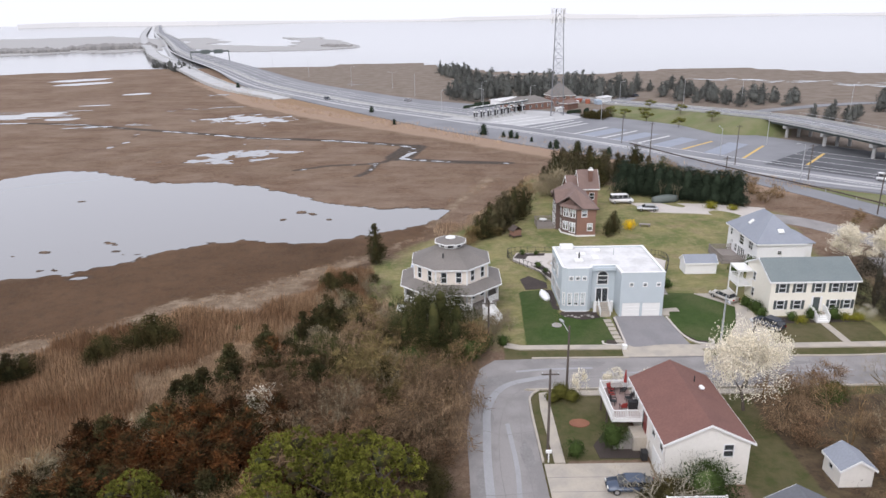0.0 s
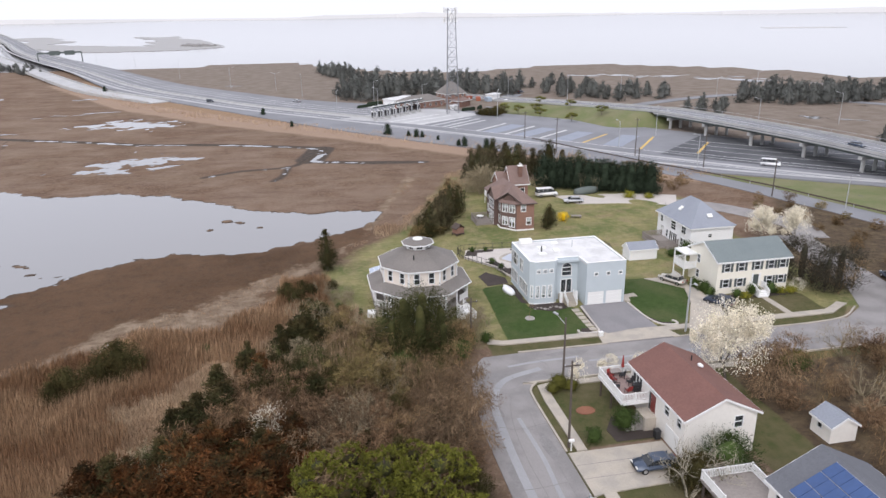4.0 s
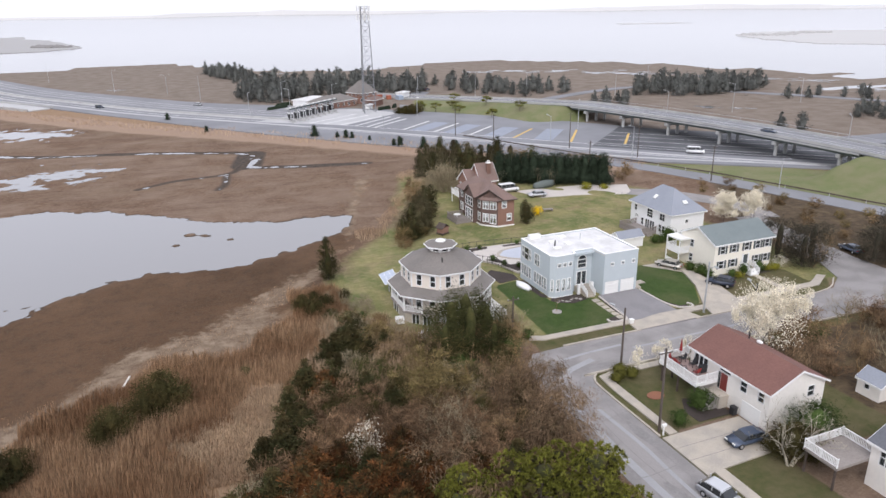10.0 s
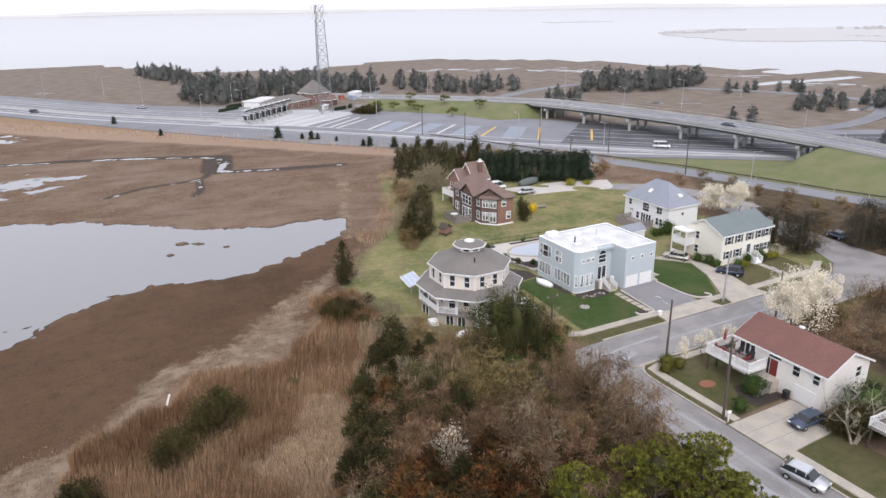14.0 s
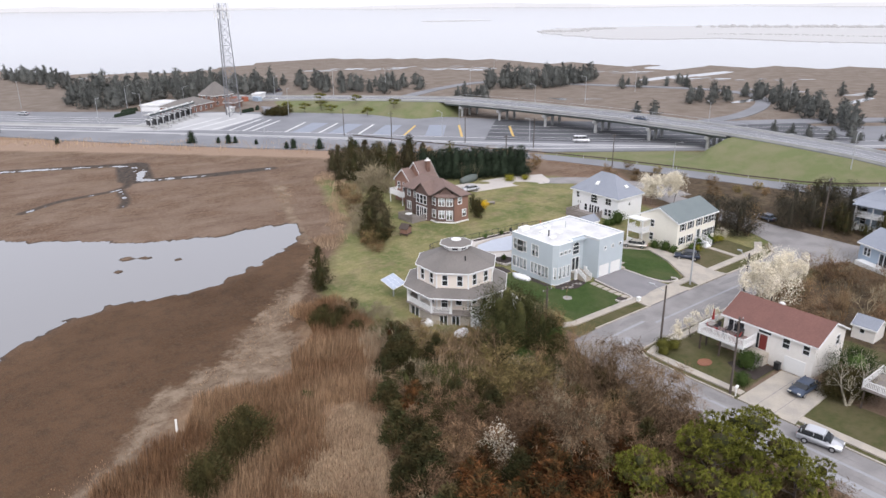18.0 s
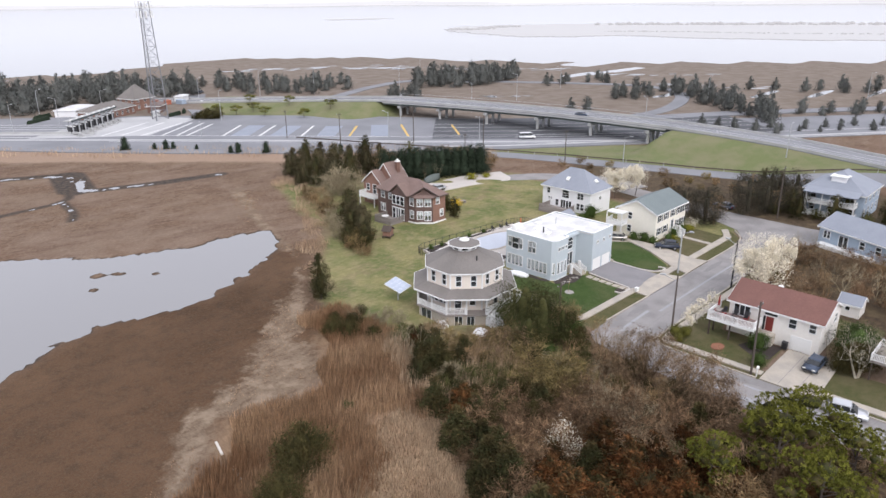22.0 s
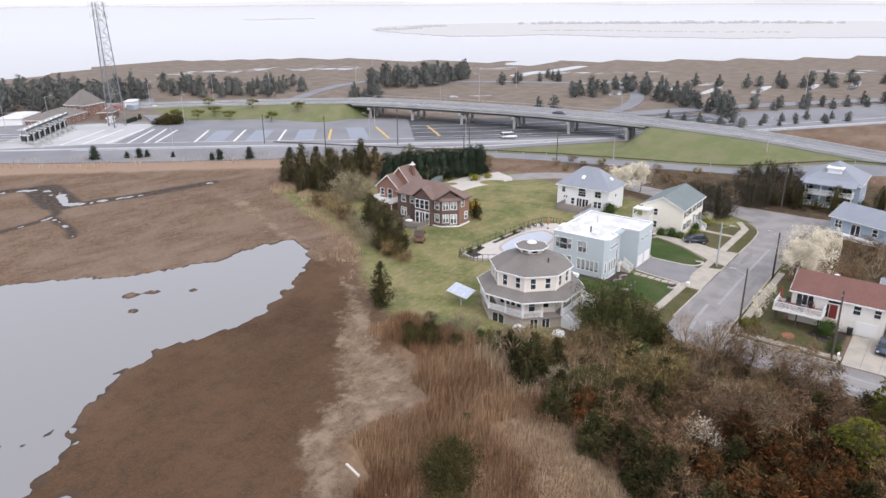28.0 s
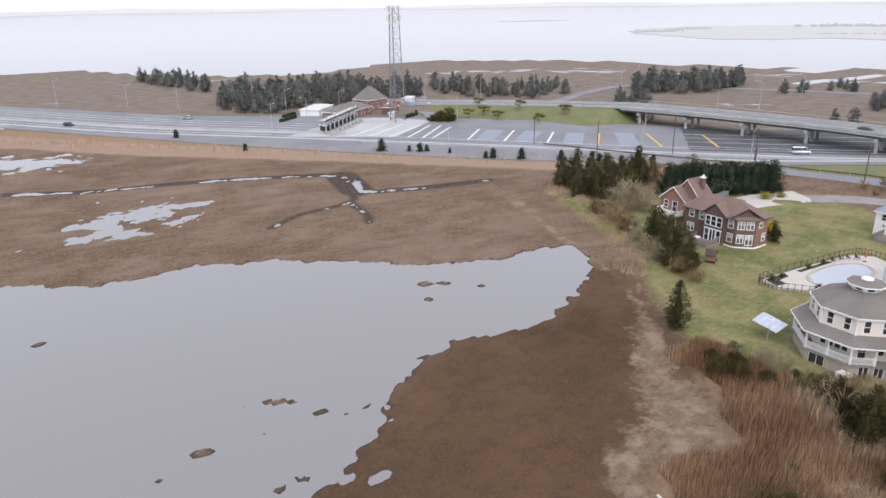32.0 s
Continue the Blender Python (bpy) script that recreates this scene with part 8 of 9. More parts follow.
# the thicket between marsh and street
near = [(6, 87), (2, 91), (-7, 96), (-12, 103), (-17, 100), (-19, 90), (-23, 82), (-28, 77), (-33, 69), (-40, 59), (-48, 46), (-0.8, 44), (-1.0, 67), (1.2, 79)]
WESTEDGE = [(-7, 96), (-12, 103), (-17, 100), (-19, 90), (-23, 82), (-28, 77), (-33, 69), (-40, 59)]
for k, (x, y) in enumerate(scatter(near, 2.2, 15, 9000, lambda x, y: math.hypot(x - 1, y - 102.75) > 14.5 and math.hypot(x + 0.5, y - 83.5) > 4.2)):
    wood = math.sin(x * 0.31 + 1.3) + math.sin(y * 0.27 + x * 0.11) + random.uniform(-0.9, 0.9)
    rim = float(to_line(np.array([x]), np.array([y]), WESTEDGE)[0])
    street = -4.5 - x if y < 78 else 9.0
    s = random.uniform(0.8, 1.35) * (0.72 if x > -7 and y < 82 else 1.0)
    patch = float(octaves(np.array([x]), np.array([y]), 11.0, 61, 2)[0])
    if y < 66 and -38 < x < -13 and random.random() < 0.55:
        plant("red_cedar", "bronze-tinged red cedar among the reeds and brush", "cedar tree", (REDCEDARS + CEDARS[:2])[k % 6], x, y, s * 0.95, "bronzed cedars", squash=0.8)
    elif rim < 3.2 and random.random() < 0.42:
        plant("cedar", "dark green cedar within the thicket", "cedar tree", (CEDARS + REDCEDARS[:2])[k % 6], x, y, s * 1.15, "dark cedars", squash=0.8)
    elif rim > 2.0 and random.random() < (0.40 if street < 0 else 0.06):
        plant("vine_shrub", "dark brown shrub hung with leafless vines", "shrub", HANGSHRUBS[k % 3], x, y, s * 0.95, "vine-hung shrubs")
    elif wood > 0.9:
        plant("thicket_bush", "olive-green vine-covered bush in the thicket", "bush", THICKETS[k % 4], x, y, s * 0.8, "green bushes in the thicket")
    elif k % 8 == 4:
        plant("cedar", "dark green cedar within the thicket", "cedar tree", CEDARS[k % 4], x, y, s * 0.8, "dark cedars", squash=0.85)
    elif k % 9 == 1:
        plant("limby_shrub", "pale grey many-limbed bare shrub in the thicket", "shrub", LIMBY[k % 3], x, y, s, "limby shrubs in the thicket")
    elif k % 19 == 0:
        plant("bare_tree", "tall leafless tree in the thicket", "tree", TALLBARE[k % 3], x, y, s * 0.8, "bare trees in the thicket")
    elif patch > 0.28:
        plant("pale_shrub", "pale grey leafless shrub in the thicket", "shrub", PALESHRUBS[k % 3], x, y, s * 0.95, "pale shrubs in the thicket")
    elif patch > 0.0:
        plant("tan_shrub", "straw-tan shrub with olive buds in the thicket", "shrub", TANS[k % 3], x, y, s, "tan shrubs in the thicket")
    elif patch > -0.3:
        plant("bare_shrub", "brown leafless shrub in the thicket", "shrub", SHRUBS[k % 5], x, y, s, "bare shrubs in the thicket")
    else:
        plant("purple_shrub", "purple-brown leafless shrub in the thicket", "shrub", PURPLES[k % 3], x, y, s, "purple shrubs in the thicket")
for k, (x, y) in enumerate(scatter(near, 5.2, 17, 3000, lambda x, y: math.hypot(x - 1, y - 102.75) > 14.5)):
    plant("low_bush", "low dark olive bush under the bare shrubs", "bush", DARKBUSHES[k % 3], x, y, random.uniform(0.6, 0.95), "low bushes in the thicket")
for x, y, s in ((3.0, 83.6, 1.7), (4.6, 86.0, 1.5), (1.2, 82.2, 1.5), (-4.5, 82.5, 1.6), (-7.5, 91.5, 0.8), (-9.8, 96.2, 0.7), (5.6, 87.8, 1.1), (-9.5, 88.6, 1.2)):
    plant("undergrowth", "bright green leafy undergrowth below the ivy-clad trees", "bush", GREENSHRUBS[int(x) % 3], x, y, s, "green undergrowth")
for k, (x, y, s) in enumerate(((6.4, 90.6, 0.8), (7.6, 93.0, 0.7), (8.8, 95.4, 0.6), (5.2, 91.8, 0.75), (7.0, 88.8, 0.7), (9.4, 92.2, 0.55), (-10.4, 105.5, 0.6), (-12.6, 107.2, 0.7), (-9.8, 108.6, 0.5), (-13.8, 110.4, 0.7))):
    plant("pale_shrub", "pale tan leafless shrub on the rough lawn's edge", "shrub", (PALESHRUBS + LIMBY)[k % 6], x, y, s, "pale shrubs on the lawn's edge")
for x, y, s in ((-1.2, 64.2, 0.95), (-0.2, 70.6, 0.9), (-4.6, 61.0, 0.85)):
    plant("leaning_tree", "big dark bare tree leaning over the street, hung with vines", "tree", bare_mesh(int(700 - x * 10), 8.0, 3, 6, VINYTWIG, 3, 0.62, 0.17, 0.7, "leaning_tree"), x, y, s)
    plant("vine_shrub", "dark brown shrub hung with leafless vines", "shrub", HANGSHRUBS[1], x + 1.5, y + 0.5, 1.25, "vine-hung shrubs")
for k, (x, y, s) in enumerate(((-13.5, 66.0, 1.25), (-10.0, 68.5, 1.1), (-16.0, 63.0, 1.1), (-8.0, 74.0, 1.0))):
    plant("limby_tree", "pale spreading tree with curved bare limbs in the thicket", "tree", LIMBY[k % 3], x, y, s, "limby trees in the thicket")
plant("red_cedar", "bronze-tinged red cedar beside the reeds", "cedar tree", REDCEDARS[0], -14.6, 97.0, 0.85, "bronzed cedars", squash=0.8)
plant("lilac_shrub", "pale lilac-grey budding shrub by the porch", "shrub", PALESHRUBS[1], -8.6, 94.6, 0.9)

for k, (x, y, s) in enumerate(((1.0, 74.0, 0.95), (-0.6, 70.2, 0.9), (2.2, 78.6, 0.8), (-1.6, 76.2, 0.9), (-3.5, 72.5, 0.95), (0.2, 66.0, 0.85), (-5.5, 78.0, 0.85), (3.8, 84.6, 0.7), (4.8, 86.2, 0.75))):
    plant("bare_tree", "tall dark bare tree leaning over the street", "tree", TALLBARE[k % 3], x, y, s, "bare trees by the street")
for k, (x, y, s) in enumerate(((8.0, 142.5, 1.0), (10.8, 147, 1.1), (13.5, 152.5, 1.0), (6.2, 136.8, 0.9), (16.5, 157.5, 1.1), (19.0, 163.5, 1.1), (5.0, 131.8, 0.7), (20.5, 170, 1.0))):
    plant("tan_shrub", "pale leafless shrub below the brown house", "shrub", (PALESHRUBS + SHRUBS)[k % 8], x, y, s, "shrubs below the brown house")

# tree belts round the toll plaza and the ramps
BELTS = [([(0, 382), (17, 363), (61, 369), (98, 368), (115, 405), (80, 430), (48, 442), (14, 437)], 4.2, 1.05), ([(26, 479), (7, 560), (-2, 545), (14, 460)], 5.5, 0.9), ([(112, 400), (118, 352), (140, 328), (165, 332), (182, 352), (152, 366), (131, 410)], 6.0, 0.85),
         ([(187, 309), (211, 291), (258, 291), (284, 311), (250, 322), (214, 330)], 4.4, 0.95), ([(145, 281), (162, 273), (181, 300), (162, 301)], 5.0, 0.7), ([(217, 204), (238, 196), (264, 212), (239, 219)], 5.0, 0.75), ([(245, 263), (256, 253), (277, 271), (266, 277)], 7.5, 0.65), ([(265, 253), (276, 243), (291, 259)], 7.0, 0.65),
         ([(270, 216), (252, 189), (221, 154), (199, 126), (228, 138), (250, 162), (284, 207)], 4.6, 0.85), ([(173, 143), (182, 117), (222, 88), (228, 96), (194, 124), (184, 148)], 4.5, 0.4), ([(226, 120), (262, 90), (300, 60), (306, 68), (268, 100), (234, 130)], 6.0, 0.65), ([(286, 170), (330, 118), (392, 70), (398, 80), (340, 128), (296, 178)], 8.0, 0.75), ([(170, 201), (174, 190), (180, 194), (178, 203)], 5.0, 0.8), ([(-265, 655), (-220, 600), (-205, 605), (-245, 665)], 8, 0.7)]
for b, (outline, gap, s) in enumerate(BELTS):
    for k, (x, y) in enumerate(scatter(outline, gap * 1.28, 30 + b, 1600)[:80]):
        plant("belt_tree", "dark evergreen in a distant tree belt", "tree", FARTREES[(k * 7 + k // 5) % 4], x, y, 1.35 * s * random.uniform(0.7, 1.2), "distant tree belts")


# ---- reeds and grass, as stuff ----
def blades(name, outline, n, height, material, label, seed, width=0.05, edge=0.0, bare=None):
    rng = np.random.RandomState(seed)
    o = np.array(outline)
    x = rng.uniform(o[:, 0].min(), o[:, 0].max(), n * 3)
    y = rng.uniform(o[:, 1].min(), o[:, 1].max(), n * 3)
    d = -to_line(x, y, outline, True) + octaves(x, y, 9, 77, 3) * 3.5
    clump = octaves(x, y, 3.2, 78, 2)
    ok = (d > edge) & (clump > -0.45 - 0.9 * ((height > 1.5) | (height == 0.7)))
    if bare:
        ok &= to_line(x, y, bare, True) + octaves(x, y, 5, 80, 3) * 2.5 > rng.normal(scale=0.6, size=len(x))
    x, y = x[ok][:n], y[ok][:n]
    m = len(x)
    z = ground_height(x, y)
    h = height * (0.55 + 0.6 * rng.rand(m)) * (0.85 + 0.25 * octaves(x, y, 6, 79, 2))
    a = rng.rand(m) * 6.28
    lx, ly = rng.normal(scale=0.09, size=m) * h + 0.06 * h, rng.normal(scale=0.09, size=m) * h
    w = width * (0.6 + 0.8 * rng.rand(m))
    dx, dy = np.cos(a) * w, np.sin(a) * w
    v = np.stack([np.stack([x - dx, y - dy, z - 0.05], 1), np.stack([x + dx, y + dy, z - 0.05], 1), np.stack([x + lx * 0.6 + dx * 0.8, y + ly * 0.6 + dy * 0.8, z + h * 0.7], 1), np.stack([x + lx, y + ly, z + h], 1)], 1).reshape(-1, 3)
    f = (np.arange(m) * 4)[:, None] + np.arange(4)
    return tagged(new(name, fast(name, v, f, material)), label, "reeds", kind="stuff")


blades("reed_bed", REEDS, 100000, 1.9, REED, "tall dry tan reeds at the marsh edge", 5, 0.024, bare=BLEACH)
blades("bleached_reeds", BLEACH, 26000, 0.7, REEDPALE, "bleached flattened reeds in the reed bed", 6, 0.04, edge=-1.5)
blades("thicket_grass", near, 14000, 1.1, REED, "dry tan grass between the shrubs of the thicket", 12, 0.03)
blades("thicket_reeds", [(-13, 101), (-17, 98), (-19, 90), (-23, 82), (-27, 77), (-24, 74), (-17, 78), (-12, 84), (-10, 92), (-9, 98)], 9000, 2.7, REEDPALE, "tall straw-pale reeds standing among the shrubs", 14, 0.028)
blades("wrack_line", SAND, 16000, 0.30, REED, "bleached wrack and straw along the high-tide line", 7, 0.03)
blades("shore_reeds", [(28.6, 197), (30, 190), (27, 179), (18.5, 163), (9.5, 149), (-1.0, 137), (-8, 133), (5, 149), (15.5, 167), (22.5, 186)], 16000, 1.2, REEDPALE, "pale dry reeds below the brown house", 8, 0.022)
blades("verge_reeds", [(100, 176), (60, 221), (10, 272), (-38, 318), (-90, 381), (-160, 512), (-170, 506), (-98, 372), (-45, 308), (3, 260), (52, 210), (92, 168)], 34000, 1.5, REEDPALE, "pale dry reeds along the highway verge", 9, 0.06)


# ---- vehicles ----
def paint(name, base, metal=0.2):
    return mat(name, base, 0.3, 0.03, 2, bump=0, metal=metal, spec=0.6)


def car(label, x, y, yaw, body, kind="sedan", z=None, group="parked cars", category="car"):
    """A car whose nose looks along its local x."""
    t = thing({"van": "van", "suv": "suv"}.get(kind, "car"), label, category, pose(x, y, gz(x, y) + 0.1 if z is None else z, 0, 0, yaw), group)
    L, W, H, hood, roof0, roof1, belt = {"sedan": (4.7, 1.8, 1.42, 0.92, -1.35, 0.55, 0.92), "suv": (4.5, 1.84, 1.62, 1.0, -1.55, 0.4, 1.03), "van": (5.4, 2.0, 2.15, 1.25, -2.6, 1.35, 1.2)}[kind]
    side = [(-L / 2, 0.35), (-L / 2, belt - 0.12), (-L / 2 + 0.12, belt), (L / 2 - 0.9, hood), (L / 2 - 0.12, hood - 0.2), (L / 2, 0.6), (L / 2, 0.32)]
    bm = bmesh.new()
    def loft(bm, pts, half):
        n = len(pts)
        a = [bm.verts.new((px, -half(pz), pz)) for px, pz in pts]
        b = [bm.verts.new((px, half(pz), pz)) for px, pz in pts]
        bm.faces.new(a)
        bm.faces.new(b[::-1])
        for i in range(n):
            j = (i + 1) % n
            bm.faces.new((a[j], a[i], b[i], b[j]))
    loft(bm, side, lambda pz: W / 2)
    bmesh.ops.bevel(bm, geom=bm.edges[:], offset=0.09, segments=2, affect='EDGES')
    shell = part("body", bm, body, t, smooth=True)
    back = roof0 - {"sedan": 0.45, "suv": 0.62, "van": 0.1}[kind]
    cab = [(back, belt - 0.02), (roof0 + 0.1, H - 0.06), (roof0 + 0.3, H), (roof1 - 0.25, H), (roof1, H - 0.08), (roof1 + 0.75, hood - 0.02)]
    bm = bmesh.new()
    loft(bm, cab, lambda pz: W / 2 - 0.07 - 0.16 * (pz - belt) / (H - belt))
    part("glasshouse", bm, CARGLASS, t, "dark tinted glasshouse")
    bm = bmesh.new()
    loft(bm, [(roof0 + 0.02, H - 0.09), (roof0 + 0.28, H + 0.015), (roof1 - 0.22, H + 0.015), (roof1 + 0.06, H - 0.11), (roof1 - 0.1, H - 0.1)], lambda pz: W / 2 - 0.2)
    part("roof", bm, body, t)
    for s in (-1, 1):
        for px in ([back + 0.32, roof0 + 0.95, roof1 - 0.05] if kind != "van" else [roof0 + 0.3, roof0 + 1.5, roof0 + 2.6, roof1]):
            part("pillar", boxed(px - 0.04, px + 0.04, s * (W / 2 - 0.17) - 0.06, s * (W / 2 - 0.17) + 0.07, belt - 0.02, H - 0.05), body, t)
        part("mirror", boxed(roof1 + 0.35, roof1 + 0.5, s * (W / 2), s * (W / 2 + 0.16), belt - 0.05, belt + 0.1, bevel=0.02), body, t)
        part("headlight", boxed(L / 2 - 0.1, L / 2 + 0.012, s * W / 2 - s * 0.5, s * W / 2 - s * 0.12, 0.62, 0.76), LAMPLENS, t)
        part("tail_lamp", boxed(-L / 2 - 0.012, -L / 2 + 0.1, s * W / 2 - s * 0.42, s * W / 2 - s * 0.1, 0.68, 0.84), REDLENS, t)
        for px in (-L / 2 + 0.9, L / 2 - 0.9):
            wheel = part("wheel", rod(bmesh.new(), (px, s * (W / 2 - 0.2), 0.33), (px, s * (W / 2 + 0.02), 0.33), 0.34, sides=18), TYRE, t, "black tyre")
            part("rim", rod(bmesh.new(), (px, s * (W / 2 - 0.1), 0.33), (px, s * (W / 2 + 0.035), 0.33), 0.2, sides=12), CHROME, wheel)
    part("windscreen_trim", boxed(L / 2 - 0.03, L / 2 + 0.02, -0.5, 0.5, 0.42, 0.56), BLACK, t)
    return t


SILVER, NAVY, STEELBLUE, PALEGOLD, CARWHITE = paint("silver_paint", (0.55, 0.56, 0.58), 0.4), paint("navy_paint", (0.03, 0.04, 0.065)), paint("slate_blue_paint", (0.055, 0.075, 0.115)), paint("pale_gold_paint", (0.50, 0.47, 0.42), 0.4), paint("white_car_paint", (0.80, 0.80, 0.80), 0.0)
car("silver compact suv parked at the kerb", 8.4, 50.0, -78, SILVER, "suv", 0.05)
car("slate blue sedan parked on a concrete driveway", 17.6, 56.2, 178, STEELBLUE, "sedan", 0.11)
car("pale gold sedan parked on the side driveway", 43.9, 101.2, 118, PALEGOLD, "sedan")
car("dark navy suv parked before the colonial house", 46.6, 91.6, 124, NAVY, "suv")
car("white passenger van beside the brown house", 42.2, 160.0, 2, CARWHITE, "van")
car("silver sedan beside the gravel drive", 46.4, 152.8, 170, SILVER, "sedan")
car("grey car parked beyond the side street", 81, 95, 80, STEELBLUE, "sedan")
for x, y, yaw, p, k, lab in ((116.5, 178.0, -40, CARWHITE, "van", "white van below the bridge"), (-62, 384, -52, NAVY, "suv", "dark suv on the highway"), (137, 170, -80, STEELBLUE, "sedan", "blue-grey car on the overpass"), (-18, 372, 128, SILVER, "sedan", "silver car on the highway")):
    car(lab, x, y, yaw, p, k, 6.35 if "overpass" in lab else 0.32, "traffic")


def hull(label, name, x, y, z, yaw, length, beam, height, material, category):
    t = thing(name, label, category, pose(x, y, z, 0, 0, yaw))
    bm = bmesh.new()
    rings = []
    n, m = 13, 10
    for i in range(n):
        u = i / (n - 1)
        w = beam / 2 * max(0.05, math.sin(math.pi * (0.12 + 0.82 * u)) ** 0.7 if u < 0.9 else 0.3 * (1 - u) * 10)
        rings.append([bm.verts.new((length * (u - 0.5), w * math.cos(math.pi * k / (m - 1)), height * (0.75 + 0.25 * math.sin(u * 3)) * math.sin(math.pi * k / (m - 1)) ** 0.8)) for k in range(m)])
    for a, b in zip(rings, rings[1:]):
        for k in range(m - 1):
            bm.faces.new((a[k], a[k + 1], b[k + 1], b[k]))
        bm.faces.new((a[m - 1], a[0], b[0], b[m - 1]))
    bm.faces.new(rings[0])
    bm.faces.new(rings[-1][::-1])
    part("cover", bm, material, t, smooth=True)
    part("keel_block", boxed(-length * 0.3, -length * 0.2, -0.25, 0.25, -0.15, 0.06), DARKTIMBER, t)
    part("keel_block", boxed(length * 0.2, length * 0.3, -0.25, 0.25, -0.15, 0.06), DARKTIMBER, t)
    return t


hull("small overturned white dinghy on the lawn", "dinghy", 16.0, 103.6, gz(16, 103.6) + 0.02, 100, 3.6, 1.5, 0.8, TARP, "boat")
hull("boat under a dark grey cover by the hedge", "covered_boat", 52.8, 160.6, gz(52.8, 160.6) + 0.1, 8, 6.5, 2.2, 1.7, STEEL, "boat")


# ---- poles, posts and street furniture ----
def utility_pole(label, x, y, h, arm=None, head=False, material=WOODPOLE, lean=0.0, group="utility poles", name="utility_pole"):
    t = thing(name, label, "pole", pose(x, y, 0, lean, 0, 0), group)
    part("pole", rod(bmesh.new(), (0, 0, -0.4), (0, 0, h), 0.16, 0.11), material, t)
    if arm:
        dx, dy = arm
        part("arm", rod(bmesh.new(), (0, 0, h - 0.9), (dx, dy, h - 0.2), 0.045, 0.04, 6), GALV, t)
    if head:
        dx, dy = arm
        part("lamp_head", boxed(-0.4, 0.4, -0.15, 0.15, -0.1, 0.1, Matrix.Translation((dx, dy, h - 0.18)) @ pose(0, 0, 0, 0, 0, math.degrees(math.atan2(dy, dx))), 0.04), GALV, t)
    else:
        part("crossarm", boxed(-0.9, 0.9, -0.05, 0.05, h - 0.6, h - 0.48), material, t)
        for px in (-0.8, 0, 0.8):
            part("insulator", rod(bmesh.new(), (px, 0, h - 0.48), (px, 0, h - 0.3), 0.05, sides=6), GALV, t)
    return t


utility_pole("dark wooden street pole with a cobra-head lamp", 14.6, 74.6, 8.9, (-0.6, 1.9), True)
utility_pole("dark leaning wooden utility pole by the pavement", 10.4, 61.6, 10.2, None, False, lean=-1.0)
utility_pole("pale concrete street lamp post", 37.0, 84.6, 8.2, (-0.3, -1.8), True, GALV)
utility_pole("dark street lamp pole by the street", 36.6, 75.0, 8.4, (0.4, 1.8), True, BLACK)
utility_pole("thin wooden pole behind the thicket", 6.0, 88.2, 6.6)
utility_pole("tall wooden utility pole with a transformer", 82, 83.6, 11.5)
for x, y, h in ((96.5, 149, 9.5), (67, 162, 11), (86, 202, 12), (64, 213, 11.5), (97, 181, 10), (62, 240, 10)):
    utility_pole("wooden utility pole by the highway", x, y, h)
mail = thing("mailbox", "white curbside mailbox on a post", "mailbox", pose(10.4, 60.9, 0.1))
part("post", boxed(-0.06, 0.06, -0.06, 0.06, -0.3, 1.0), WHITE, mail)
part("box", boxed(-0.3, 0.3, -0.14, 0.14, 1.0, 1.32, bevel=0.05), WHITE, mail)
part("flag", boxed(-0.1, 0.1, 0.14, 0.16, 1.1, 1.3), RED, mail)
hyd = thing("utility_box", "white utility box at the driveway's corner", "utility box", pose(24.4, 85.6, 0.14))
part("case", boxed(-0.3, 0.3, -0.25, 0.25, 0, 0.6, bevel=0.04), WHITE, hyd)
part("lid", boxed(-0.33, 0.33, -0.28, 0.28, 0.6, 0.66), WHITE, hyd)

# ---- gardens ----
for k in range(7):
    y = 94.4 - k * 1.22
    x = 24.3 + 0.05 * k
    structure(part("stepping_slab", boxed(x - 0.75, x + 0.35, y - 0.5, y + 0.5, gz(x, y) - 0.1, gz(x, y) + 0.06, bevel=0.02), CONCRETE), "square concrete stepping slab", "paving")
for pts, lab in (([(25.0, 95.3), (25.35, 95.3), (25.2, 88), (24.95, 86.9), (24.75, 90)], "strip of dark mulch beside the driveway"), ([(18, 97.5), (22.4, 97.4), (22.8, 96.2), (20.5, 95.7), (18.4, 96.3)], "dark mulch bed before the blue house"), ([(16.6, 98.6), (17.6, 98.0), (17.6, 106.2), (16.4, 106.6)], "dark mulch strip along the blue house"), ([(17.8, 97.6), (23.0, 97.4), (23.2, 95.4), (20.4, 94.9), (18.2, 95.9), (17.3, 96.8)], "dark mulch bed below the corner windows"), ([(13.4, 106.8), (17.0, 107.0), (17.2, 109.6), (14.6, 113.0), (12.9, 111.5)], "dark leaf-littered bed with timber edges"), ([(22.2, 87.4), (24.2, 87.3), (24.2, 88.6), (22.7, 88.7)], "round mulch bed by the pavement"),
                 ([(33.6, 90.8), (35.2, 88.1), (36.6, 87.9), (36.4, 87.4), (34.6, 87.5), (33.7, 89.0)], "dark mulch bed edged in stone"), ([(49, 94.6), (61, 94.6), (61.5, 93.0), (49.5, 92.7)], "dark mulch bed below the colonial house"), ([(15.8, 61.3), (20.5, 61.2), (20.5, 64.8), (17.2, 66.0), (15.6, 63.6)], "dark leaf-littered garden bed")):
    structure(part("mulch_bed", prism(pts, lambda x, y: gz(x, y) - 0.1, lambda x, y: gz(x, y) + 0.05), MULCH), lab, "garden bed")
structure(part("mulch_bed", prism([(14.9 + 1.15 * math.cos(a), 67.9 + 0.85 * math.sin(a)) for a in np.linspace(0, 6.1, 16)], -0.1, 0.07), REDMULCH), "round bed of red mulch on the lawn", "garden bed")
